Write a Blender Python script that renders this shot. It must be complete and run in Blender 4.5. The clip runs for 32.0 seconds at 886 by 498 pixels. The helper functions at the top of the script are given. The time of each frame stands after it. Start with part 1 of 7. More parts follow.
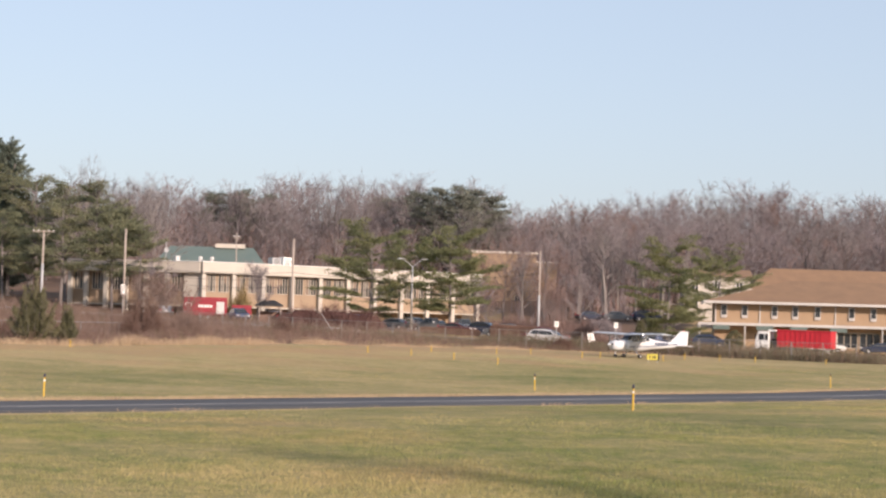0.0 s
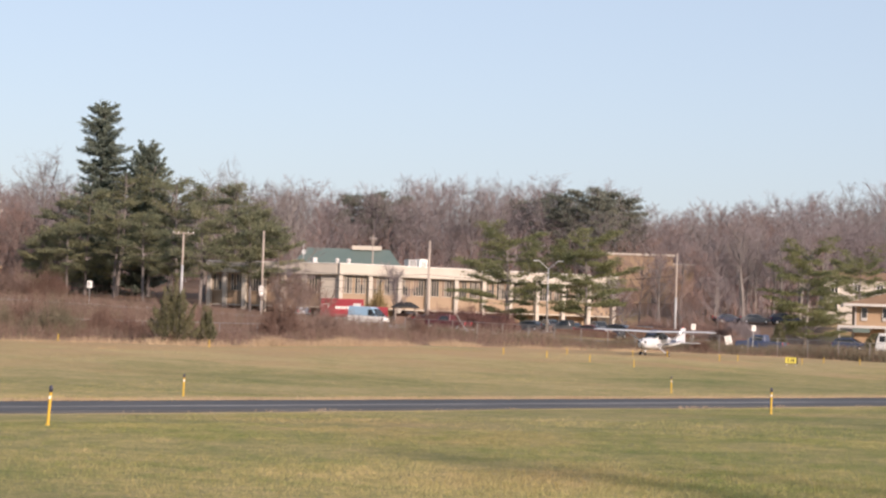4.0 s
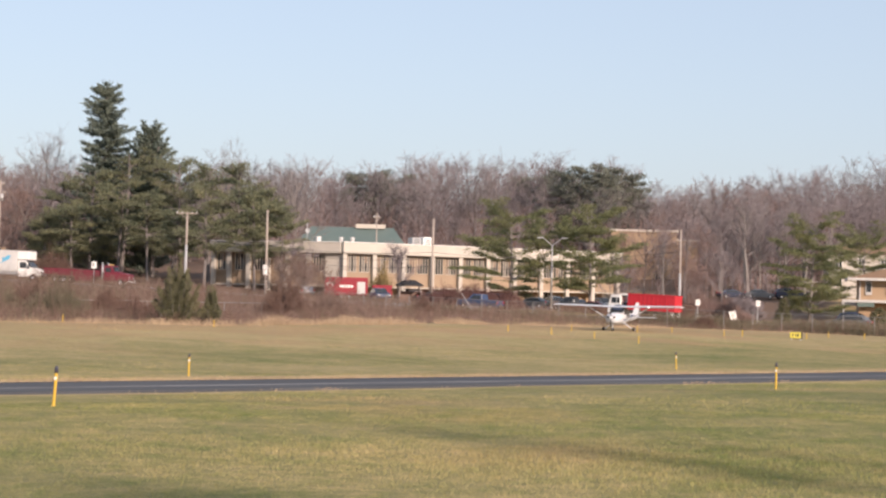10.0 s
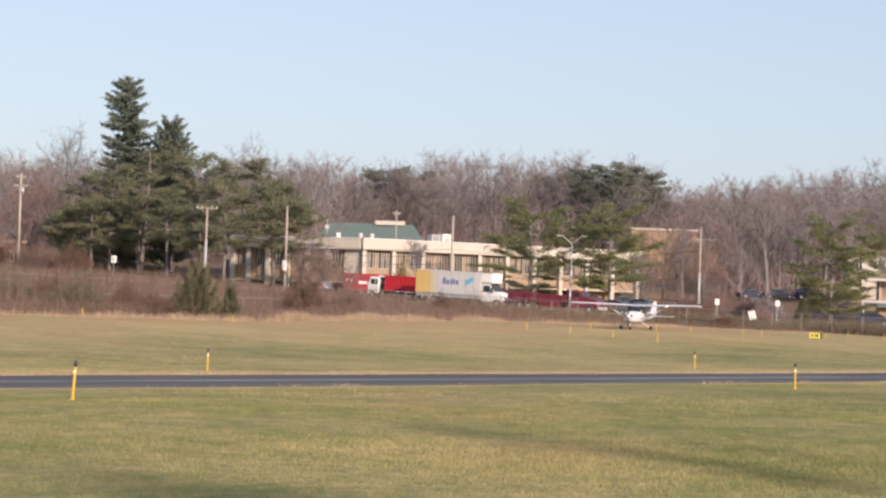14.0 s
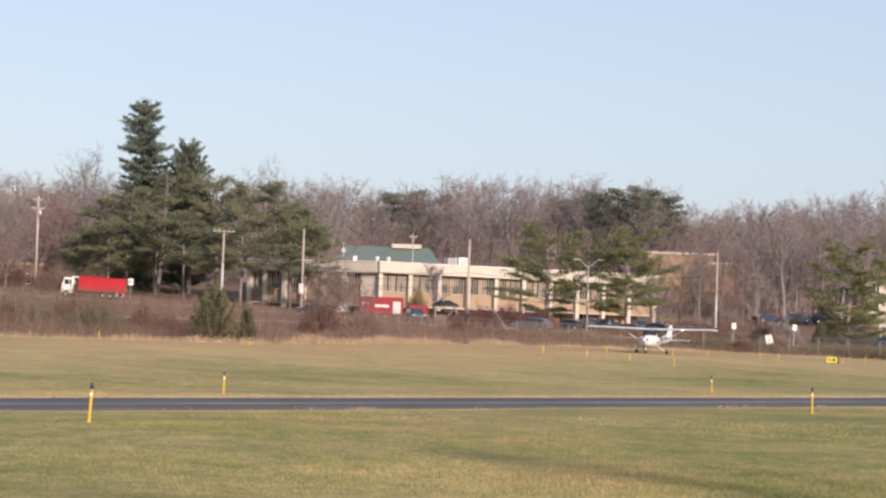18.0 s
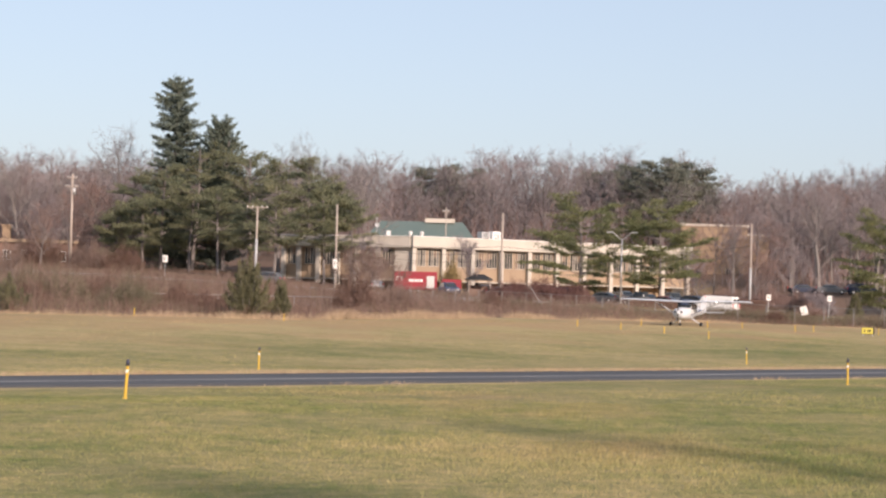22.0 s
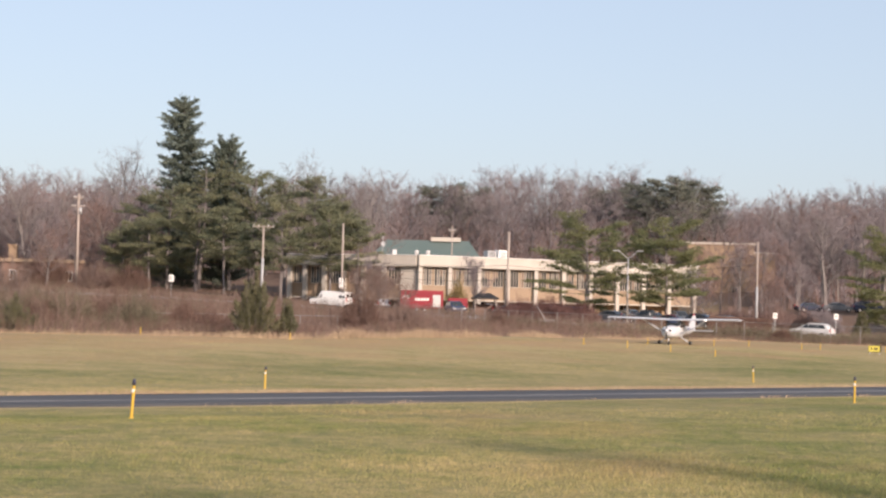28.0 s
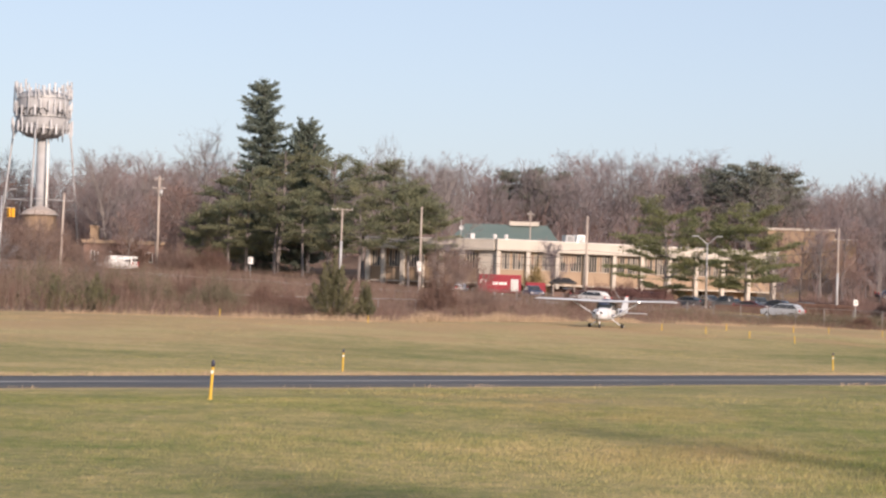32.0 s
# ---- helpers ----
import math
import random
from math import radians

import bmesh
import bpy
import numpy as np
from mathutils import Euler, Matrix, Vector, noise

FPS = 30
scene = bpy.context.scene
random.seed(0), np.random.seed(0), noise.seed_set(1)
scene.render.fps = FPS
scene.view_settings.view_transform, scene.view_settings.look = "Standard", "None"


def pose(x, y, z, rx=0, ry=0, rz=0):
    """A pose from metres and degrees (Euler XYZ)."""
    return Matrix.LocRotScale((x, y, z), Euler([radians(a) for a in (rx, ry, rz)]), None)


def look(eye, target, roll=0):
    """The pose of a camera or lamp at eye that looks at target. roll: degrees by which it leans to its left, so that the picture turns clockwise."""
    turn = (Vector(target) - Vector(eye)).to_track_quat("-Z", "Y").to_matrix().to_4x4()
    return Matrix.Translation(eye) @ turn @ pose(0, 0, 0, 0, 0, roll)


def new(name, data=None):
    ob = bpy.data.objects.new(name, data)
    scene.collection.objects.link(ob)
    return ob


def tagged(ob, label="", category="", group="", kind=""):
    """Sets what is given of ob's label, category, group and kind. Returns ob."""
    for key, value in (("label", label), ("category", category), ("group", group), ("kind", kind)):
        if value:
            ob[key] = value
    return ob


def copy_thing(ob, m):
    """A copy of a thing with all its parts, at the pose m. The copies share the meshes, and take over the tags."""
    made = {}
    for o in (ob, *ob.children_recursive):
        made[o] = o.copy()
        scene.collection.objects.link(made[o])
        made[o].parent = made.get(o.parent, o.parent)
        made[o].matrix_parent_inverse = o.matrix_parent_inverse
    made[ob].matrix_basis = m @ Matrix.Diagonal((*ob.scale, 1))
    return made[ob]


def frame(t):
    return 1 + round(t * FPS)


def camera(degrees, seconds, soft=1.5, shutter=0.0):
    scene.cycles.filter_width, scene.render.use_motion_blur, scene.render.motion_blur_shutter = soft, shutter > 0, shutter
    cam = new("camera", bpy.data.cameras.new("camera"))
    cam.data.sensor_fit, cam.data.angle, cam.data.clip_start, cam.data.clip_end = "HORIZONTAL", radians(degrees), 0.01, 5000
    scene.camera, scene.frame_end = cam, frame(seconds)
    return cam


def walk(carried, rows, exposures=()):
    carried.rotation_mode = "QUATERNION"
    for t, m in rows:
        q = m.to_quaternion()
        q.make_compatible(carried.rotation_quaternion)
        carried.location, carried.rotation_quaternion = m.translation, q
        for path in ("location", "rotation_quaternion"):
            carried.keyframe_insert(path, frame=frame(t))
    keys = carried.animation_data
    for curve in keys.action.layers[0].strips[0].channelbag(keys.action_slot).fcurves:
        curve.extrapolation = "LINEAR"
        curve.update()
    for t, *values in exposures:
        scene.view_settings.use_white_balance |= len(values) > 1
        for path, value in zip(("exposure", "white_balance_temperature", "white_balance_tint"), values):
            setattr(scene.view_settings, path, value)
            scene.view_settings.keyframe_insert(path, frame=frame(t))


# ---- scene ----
EYE = 2.27


def aim(yaw, pitch, roll):
    """The pose of the camera on its stand: degrees to the left, upwards, and of lean."""
    return pose(0, 0, EYE, 0, 0, yaw) @ pose(0, 0, 0, 90 + pitch) @ pose(0, 0, 0, 0, 0, roll)


cam = camera(26.0, 32.0, soft=2.35)
PATH = [
    (0, -3.988, 2.127, 1.629),
    (0.5, -3.579, 2.203, 1.535),
    (1, -3.099, 2.230, 1.598),
    (1.5, -2.350, 2.132, 1.427),
    (2, -1.767, 2.201, 1.527),
    (2.5, -1.380, 2.280, 1.840),
    (3, -0.872, 2.279, 1.846),
    (3.5, -0.350, 2.115, 1.689),
    (4, 0.066, 2.065, 1.822),
    (4.5, 0.497, 2.046, 1.983),
    (6.5, 1.282, 1.301, 1.759),
    (7, 1.112, 1.521, 2.016),
    (7.5, 0.876, 1.951, 1.620),
    (8, 0.481, 2.195, 1.508),
    (8.5, 0.123, 2.263, 1.566),
    (9, -0.000, 2.218, 1.432),
    (9.5, 0.102, 1.794, 1.528),
    (10, 0.163, 1.399, 1.346),
    (10.5, 0.246, 1.312, 1.363),
    (11, 0.341, 1.370, 1.432),
    (11.5, 0.417, 1.341, 1.547),
    (12, 0.521, 1.286, 1.659),
    (12.5, 0.710, 1.357, 1.763),
    (13, 0.678, 1.314, 1.666),
    (13.5, 0.717, 1.274, 1.847),
    (15.5, 0.914, 1.561, 1.699),
    (16, 1.050, 1.642, 1.694),
    (16.5, 1.136, 1.605, 1.708),
    (17, 1.281, 1.750, 1.840),
    (17.5, 1.214, 1.877, 1.844),
    (18, 1.254, 1.978, 1.968),
    (18.5, 1.372, 1.959, 1.921),
    (19, 1.548, 1.709, 1.836),
    (19.5, 1.591, 1.629, 1.862),
    (20, 1.591, 1.599, 1.672),
    (20.5, 1.750, 1.500, 1.587),
    (21, 1.943, 1.221, 1.481),
    (21.5, 2.192, 1.165, 1.536),
    (22, 2.227, 1.179, 1.487),
    (22.5, 2.215, 1.211, 1.523),
    (23, 2.222, 1.213, 1.446),
    (23.5, 2.250, 1.124, 1.553),
    (24, 2.152, 1.203, 1.532),
    (24.5, 2.102, 1.243, 1.590),
    (26.5, 2.099, 1.420, 1.398),
    (27, 2.128, 1.565, 1.412),
    (27.5, 2.252, 1.763, 1.360),
    (28, 2.423, 1.736, 1.364),
    (28.5, 2.621, 1.735, 1.398),
    (29, 2.885, 1.790, 1.581),
    (29.5, 3.111, 1.699, 1.720),
    (30, 3.393, 1.461, 1.646),
    (30.5, 3.664, 1.278, 1.762),
    (31, 3.975, 1.182, 1.701),
    (31.5, 4.380, 1.276, 1.682),
    (32, 4.743, 1.194, 1.822),
]
walk(cam, [(t, aim(a, b, c)) for t, a, b, c in PATH], exposures=[(0, 0.29, 7080, 23), (32, 0.29, 7080, 23)])

# ---- light ----
SUN_AT = Vector((0.57, -0.82, 0.40)).normalized()
world = bpy.data.worlds.new("world")
scene.world = world
world.use_nodes = True
wn, wl = world.node_tree.nodes, world.node_tree.links
sky = wn.new("ShaderNodeTexSky")
sky.sky_type, sky.sun_disc = "NISHITA", False
sky.sun_elevation = math.asin(SUN_AT.z)
sky.sun_rotation = math.atan2(SUN_AT.x, SUN_AT.y)
sky.air_density, sky.dust_density, sky.ozone_density = 1.0, 1.5, 2.6
# a thin even veil of high haze over the clear sky
veil = wn.new("ShaderNodeMix")
veil.data_type = "RGBA"
veil.inputs["Factor"].default_value = 0.55
veil.inputs["B"].default_value = (3.42, 4.58, 5.52, 1)
wl.new(sky.outputs["Color"], veil.inputs["A"])
wl.new(veil.outputs["Result"], wn["Background"].inputs["Color"])
wn["Background"].inputs["Strength"].default_value = 0.136
sun = new("sun", bpy.data.lights.new("sun", "SUN"))
sun.data.energy, sun.data.angle, sun.data.color = 4.4, radians(1.2), (1.0, 0.89, 0.76)
sun.matrix_world = look(SUN_AT * 300, (0, 0, 0))

# ---- materials ----
def surf(name, c1, c2=None, scale=3.0, rough=0.7, metal=0.0, bump=0.0, fine=40.0, vary=0.0, space="Object", island=0.0, spec=0.4, thin=0.0):
    """A painted, mineral or plant surface: two tones in broad patches and in fine grain, relief, and a tone of its own for each object or leaf."""
    c2 = c2 or tuple(c * 0.8 for c in c1)
    m = bpy.data.materials.new(name)
    m.use_nodes = True
    nt = m.node_tree
    n, link = nt.nodes, nt.links.new
    bs = n["Principled BSDF"]
    bs.inputs["Roughness"].default_value = rough
    bs.inputs["Metallic"].default_value = metal
    bs.inputs["Specular IOR Level"].default_value = spec
    if space == "World":
        co = n.new("ShaderNodeNewGeometry").outputs["Position"]
    else:
        co = n.new("ShaderNodeTexCoord").outputs["Object"]
    big, small = n.new("ShaderNodeTexNoise"), n.new("ShaderNodeTexNoise")
    for node, s in ((big, scale), (small, fine)):
        link(co, node.inputs["Vector"])
        node.inputs["Scale"].default_value = s
        node.inputs["Detail"].default_value = 4
    add = n.new("ShaderNodeMath")
    add.operation = "MULTIPLY_ADD"
    link(small.outputs["Fac"], add.inputs[0])
    add.inputs[1].default_value = 0.45
    link(big.outputs["Fac"], add.inputs[2])
    fac = n.new("ShaderNodeMapRange")
    fac.inputs["From Min"].default_value, fac.inputs["From Max"].default_value = 0.5, 0.95
    link(add.outputs[0], fac.inputs["Value"])
    mix = n.new("ShaderNodeMix")
    mix.data_type = "RGBA"
    mix.inputs["A"].default_value, mix.inputs["B"].default_value = (*c1, 1), (*c2, 1)
    link(fac.outputs["Result"], mix.inputs["Factor"])
    out = mix.outputs["Result"]
    if vary or island:
        hsv = n.new("ShaderNodeHueSaturation")
        src = n.new("ShaderNodeNewGeometry").outputs["Random Per Island"] if island else n.new("ShaderNodeObjectInfo").outputs["Random"]
        rng = n.new("ShaderNodeMapRange")
        k = island or vary
        rng.inputs["To Min"].default_value, rng.inputs["To Max"].default_value = 1 - k, 1 + k
        link(src, rng.inputs["Value"])
        link(rng.outputs["Result"], hsv.inputs["Value"])
        link(out, hsv.inputs["Color"])
        out = hsv.outputs["Color"]
    link(out, bs.inputs["Base Color"])
    if thin:
        # needles let part of the light through
        tr, ms = n.new("ShaderNodeBsdfTranslucent"), n.new("ShaderNodeMixShader")
        link(out, tr.inputs["Color"])
        ms.inputs[0].default_value = thin
        link(bs.outputs[0], ms.inputs[1])
        link(tr.outputs[0], ms.inputs[2])
        link(ms.outputs[0], n["Material Output"].inputs["Surface"])
    if bump:
        bn = n.new("ShaderNodeBump")
        bn.inputs["Strength"].default_value = bump
        bn.inputs["Distance"].default_value = 0.05
        link(small.outputs["Fac"], bn.inputs["Height"])
        link(bn.outputs["Normal"], bs.inputs["Normal"])
    return m


def glow(name, c, strength):
    m = surf(name, c)
    bs = m.node_tree.nodes["Principled BSDF"]
    bs.inputs["Emission Color"].default_value = (*c, 1)
    bs.inputs["Emission Strength"].default_value = strength
    return m


def grass_mat(name, green, straw, bias, bump=0.4, litter=False, island=0.0):
    """Winter turf: green and straw in wide mown streaks, broad patches and fine tufts."""
    m = bpy.data.materials.new(name)
    m.use_nodes = True
    nt = m.node_tree
    n, link = nt.nodes, nt.links.new
    bs = n["Principled BSDF"]
    bs.inputs["Roughness"].default_value = 0.9
    bs.inputs["Specular IOR Level"].default_value = 0.1
    pos = n.new("ShaderNodeNewGeometry").outputs["Position"]
    total = None
    for sc, w, stretch in ((0.06, 1.2, (1, 1, 1)), (0.28, 0.7, (1, 1, 1)), (0.9, 0.75, (1, 1, 1)), (3.0, 0.9, (1, 1, 1)), (9.0, 0.6, (1, 1, 1)), (26.0, 0.5, (1, 1, 1))):
        mp = n.new("ShaderNodeMapping")
        mp.inputs["Scale"].default_value = stretch
        mp.inputs["Rotation"].default_value = (0, 0, radians(-4))
        link(pos, mp.inputs["Vector"])
        tx = n.new("ShaderNodeTexNoise")
        tx.inputs["Scale"].default_value, tx.inputs["Detail"].default_value = sc, 5
        link(mp.outputs["Vector"], tx.inputs["Vector"])
        ma = n.new("ShaderNodeMath")
        ma.operation = "MULTIPLY_ADD"
        link(tx.outputs["Fac"], ma.inputs[0])
        ma.inputs[1].default_value = w
        if total is None:
            ma.inputs[2].default_value = 0.0
        else:
            link(total, ma.inputs[2])
        total, last = ma.outputs[0], tx
        lumps = tx if sc == 3.0 else lumps if sc > 3.0 else None
    # drier turf towards the far bank and along the taxiway edges
    cross = n.new("ShaderNodeVectorMath")
    cross.operation = "DOT_PRODUCT"
    cross.inputs[1].default_value = (-0.733, 0.680, 0)
    link(pos, cross.inputs[0])
    dry = n.new("ShaderNodeFloatCurve")
    cm = dry.mapping.curves[0]
    for x, v in ((0.34, 0.06), (0.365, 0.2), (0.374, 0.75), (0.464, 0.85), (0.495, 0.60), (0.56, 0.22), (0.66, 0.28), (0.80, 0.55)):
        cm.points.new(x, v)
    cm.points[0].location, cm.points[-1].location = (0, 0.05), (1, 0.66)
    dry.mapping.update()
    cs = n.new("ShaderNodeMath")
    cs.operation = "MULTIPLY"
    cs.inputs[1].default_value = 0.01
    link(cross.outputs["Value"], cs.inputs[0])
    link(cs.outputs[0], dry.inputs["Value"])
    da = n.new("ShaderNodeMath")
    da.operation = "MULTIPLY_ADD"
    da.inputs[1].default_value = 0.62
    link(dry.outputs[0], da.inputs[0])
    link(total, da.inputs[2])
    total = da.outputs[0]
    fac = n.new("ShaderNodeMapRange")
    fac.inputs["From Min"].default_value, fac.inputs["From Max"].default_value = 1.93 + bias, 2.84 + bias
    link(total, fac.inputs["Value"])
    ramp = n.new("ShaderNodeValToRGB")
    ramp.color_ramp.elements[0].color, ramp.color_ramp.elements[1].color = (*green, 1), (*straw, 1)
    mid = ramp.color_ramp.elements.new(0.45)
    mid.color = (*[(a * 0.55 + b * 0.45) * 0.95 for a, b in zip(green, straw)], 1)
    link(fac.outputs["Result"], ramp.inputs["Fac"])
    col = ramp.outputs["Color"]
    mp = n.new("ShaderNodeMapping")
    mp.inputs["Scale"].default_value = (1, 0.8, 1)
    mp.inputs["Location"].default_value = (31, 7, 0)
    link(pos, mp.inputs["Vector"])
    pt = n.new("ShaderNodeTexNoise")
    pt.inputs["Scale"].default_value, pt.inputs["Detail"].default_value = 0.11, 6
    link(mp.outputs["Vector"], pt.inputs["Vector"])
    pr = n.new("ShaderNodeMapRange")
    pr.inputs["From Min"].default_value, pr.inputs["From Max"].default_value = 0.57, 0.78
    pr.inputs["To Max"].default_value = 0.7
    # rusty dead grass gathers on the upper slope
    up = n.new("ShaderNodeMapRange")
    up.inputs["From Min"].default_value, up.inputs["From Max"].default_value = 66.0, 100.0
    up.inputs["To Max"].default_value = 0.27
    link(cross.outputs["Value"], up.inputs["Value"])
    rust = n.new("ShaderNodeMath")
    link(pt.outputs["Fac"], rust.inputs[0])
    link(up.outputs["Result"], rust.inputs[1])
    link(rust.outputs[0], pr.inputs["Value"])
    px = n.new("ShaderNodeMix")
    px.data_type = "RGBA"
    link(pr.outputs["Result"], px.inputs["Factor"])
    link(col, px.inputs["A"])
    px.inputs["B"].default_value = (0.38, 0.25, 0.14, 1)
    col = px.outputs["Result"]
    if litter:
        # brown leaf litter under brush and trees
        att = n.new("ShaderNodeAttribute")
        att.attribute_name = "litter"
        mx = n.new("ShaderNodeMix")
        mx.data_type = "RGBA"
        link(att.outputs["Fac"], mx.inputs["Factor"])
        link(col, mx.inputs["A"])
        lr = n.new("ShaderNodeValToRGB")
        lr.color_ramp.elements[0].color, lr.color_ramp.elements[1].color = (0.13, 0.09, 0.07, 1), (0.22, 0.145, 0.105, 1)
        link(last.outputs["Fac"], lr.inputs["Fac"])
        link(lr.outputs["Color"], mx.inputs["B"])
        col = mx.outputs["Result"]
    if island:
        # each blade has a tone of its own
        hsv, tone = n.new("ShaderNodeHueSaturation"), n.new("ShaderNodeMapRange")
        tone.inputs["To Min"].default_value, tone.inputs["To Max"].default_value = 1 - island, 1 + island
        link(n.new("ShaderNodeNewGeometry").outputs["Random Per Island"], tone.inputs["Value"])
        link(tone.outputs["Result"], hsv.inputs["Value"])
        link(col, hsv.inputs["Color"])
        col = hsv.outputs["Color"]
    link(col, bs.inputs["Base Color"])
    if bump:
        bn = n.new("ShaderNodeBump")
        bn.inputs["Strength"].default_value, bn.inputs["Distance"].default_value = bump, 0.06
        link(last.outputs["Fac"], bn.inputs["Height"])
        # tussocks under the fine grain
        tuss = n.new("ShaderNodeBump")
        tuss.inputs["Strength"].default_value, tuss.inputs["Distance"].default_value = 0.6, 0.22
        link(lumps.outputs["Fac"], tuss.inputs["Height"])
        link(tuss.outputs["Normal"], bn.inputs["Normal"])
        link(bn.outputs["Normal"], bs.inputs["Normal"])
    return m


def glass_mat(name, tint=(0.03, 0.035, 0.04), rough=0.05):
    m = surf(name, tint, tint, rough=rough, spec=0.6)
    return m


M_TURF = grass_mat("turf", (0.118, 0.150, 0.048), (0.400, 0.312, 0.160), 0.0, 0.5, True)
M_BLADE = grass_mat("grass_blades", (0.124, 0.164, 0.050), (0.425, 0.335, 0.168), 0.0, 0, island=0.5)
M_STRAW = surf("dry_grass", (0.42, 0.325, 0.215), (0.31, 0.225, 0.155), 0.4, 0.9, island=0.3, space="World", spec=0.1)
M_BRUSH = surf("brush", (0.160, 0.113, 0.099), (0.215, 0.155, 0.128), 0.16, 0.9, island=0.35, space="World", spec=0.1)
M_BRUSH_DARK = surf("brush_dark", (0.122, 0.076, 0.064), (0.160, 0.104, 0.080), 0.2, 0.9, island=0.35, space="World", spec=0.1)
M_ASPHALT = surf("asphalt", (0.050, 0.052, 0.057), (0.084, 0.083, 0.083), 0.18, 0.85, bump=0.25, fine=8, space="World")
M_ROAD = surf("road_asphalt", (0.12, 0.12, 0.125), (0.17, 0.165, 0.16), 0.2, 0.85, bump=0.2, fine=8, space="World")
M_TRIM = surf("weathered_trim", (0.53, 0.51, 0.49), (0.44, 0.425, 0.41), 0.5, 0.6)
M_WEED = surf("olive_weeds", (0.116, 0.106, 0.074), (0.165, 0.138, 0.096), 0.3, 0.9, island=0.35, space="World", spec=0.1)
M_RED_STEMS = surf("dark_red_stems", (0.125, 0.068, 0.064), (0.165, 0.092, 0.080), 0.2, 0.9, island=0.35, space="World", spec=0.1)
M_TRUCKRED = surf("wine_red_paint", (0.175, 0.022, 0.040), (0.145, 0.020, 0.034), 0.8, 0.35)
M_LINE = surf("line_paint", (0.62, 0.61, 0.58), (0.40, 0.40, 0.38), 1.0, 0.8, space="World")
M_BARK = surf("bark", (0.150, 0.134, 0.130), (0.215, 0.192, 0.184), 0.6, 0.9, bump=0.5, fine=12, space="World", spec=0.1)
M_BARK_WOOD = surf("dark_bark", (0.112, 0.098, 0.096), (0.170, 0.148, 0.142), 0.3, 0.9, bump=0.5, fine=12, space="World", spec=0.1)
M_BARK_PALE = surf("pale_bark", (0.265, 0.24, 0.225), (0.20, 0.178, 0.168), 0.6, 0.9, bump=0.5, fine=12, space="World", spec=0.1)
M_TWIG = surf("twigs", (0.218, 0.190, 0.198), (0.276, 0.236, 0.238), 0.05, 0.9, island=0.25, space="World", spec=0.1)
M_TWIG_GREY = surf("grey_twigs", (0.190, 0.174, 0.176), (0.238, 0.214, 0.208), 0.1, 0.9, island=0.25, space="World", spec=0.1)
M_RUSSET = surf("russet_leaves", (0.250, 0.165, 0.142), (0.205, 0.145, 0.132), 0.3, 0.9, island=0.35, space="World", spec=0.1)
M_NEEDLE = surf("pine_needles", (0.166, 0.190, 0.124), (0.276, 0.268, 0.156), 0.25, 0.7, island=0.30, space="World", spec=0.2, thin=0.5)
# distance haze mixed into the needle colour: paler and bluer for the far pines
M_NEEDLE_HAZED = surf("hazed_pine_needles", (0.182, 0.200, 0.166), (0.245, 0.250, 0.196), 0.2, 0.7, island=0.30, space="World", spec=0.2, thin=0.5)
M_NEEDLE_L = surf("sunny_pine_needles", (0.143, 0.168, 0.090), (0.246, 0.247, 0.118), 0.25, 0.7, island=0.30, space="World", spec=0.2, thin=0.43)
M_SPRUCE = surf("spruce_needles", (0.142, 0.180, 0.152), (0.200, 0.230, 0.176), 0.3, 0.7, island=0.30, space="World", spec=0.2, thin=0.42)
M_JUNIPER = surf("juniper_foliage", (0.130, 0.134, 0.080), (0.200, 0.186, 0.106), 0.5, 0.85, island=0.35, space="World", spec=0.2, thin=0.35)
M_CREAM = surf("cream_concrete", (0.53, 0.49, 0.43), (0.46, 0.42, 0.365), 0.4, 0.8, bump=0.1)
M_WHITE = surf("white_paint", (0.80, 0.79, 0.76), (0.72, 0.71, 0.68), 0.8, 0.5)
M_TAN = surf("tan_brick", (0.355, 0.262, 0.185), (0.305, 0.225, 0.155), 0.5, 0.85, bump=0.3, fine=14)
M_BLOCK = surf("tan_block_brick", (0.325, 0.232, 0.155), (0.275, 0.195, 0.130), 0.5, 0.85, bump=0.3, fine=14)
M_WOODSIDE = surf("tan_siding", (0.375, 0.262, 0.168), (0.325, 0.228, 0.148), 0.5, 0.8, bump=0.2, fine=8)
M_SHINGLE = surf("brown_shingles", (0.255, 0.158, 0.095), (0.21, 0.13, 0.08), 0.6, 0.9, bump=0.5, fine=10, vary=0.12)
M_GREENROOF = surf("green_roof", (0.100, 0.142, 0.130), (0.120, 0.160, 0.145), 0.3, 0.6)
M_REDBRICK = surf("red_brick", (0.235, 0.150, 0.120), (0.190, 0.122, 0.100), 0.5, 0.9, bump=0.3, fine=12)
M_GLASS = glass_mat("window_glass")
M_BLIND = surf("grey_blinds", (0.20, 0.185, 0.165), (0.16, 0.145, 0.13), 1.2, 0.5)
M_BLIND_BROWN = surf("brown_blinds", (0.22, 0.145, 0.10), (0.17, 0.115, 0.085), 1.2, 0.5)
M_DARK = surf("dark_interior", (0.035, 0.032, 0.030), (0.05, 0.045, 0.04), 1.0, 0.9)
M_FRAME = surf("window_frames", (0.50, 0.44, 0.36), (0.42, 0.37, 0.30), 1.0, 0.6)
M_POLE = surf("weathered_wood", (0.42, 0.36, 0.315), (0.32, 0.27, 0.235), 0.8, 0.9, bump=0.4, fine=16)
M_GALV = surf("galvanized_steel", (0.55, 0.55, 0.54), (0.42, 0.42, 0.42), 2.0, 0.45, metal=0.6)
M_YELLOW = surf("yellow_plastic", (0.60, 0.385, 0.050), (0.50, 0.315, 0.040), 3.0, 0.5)
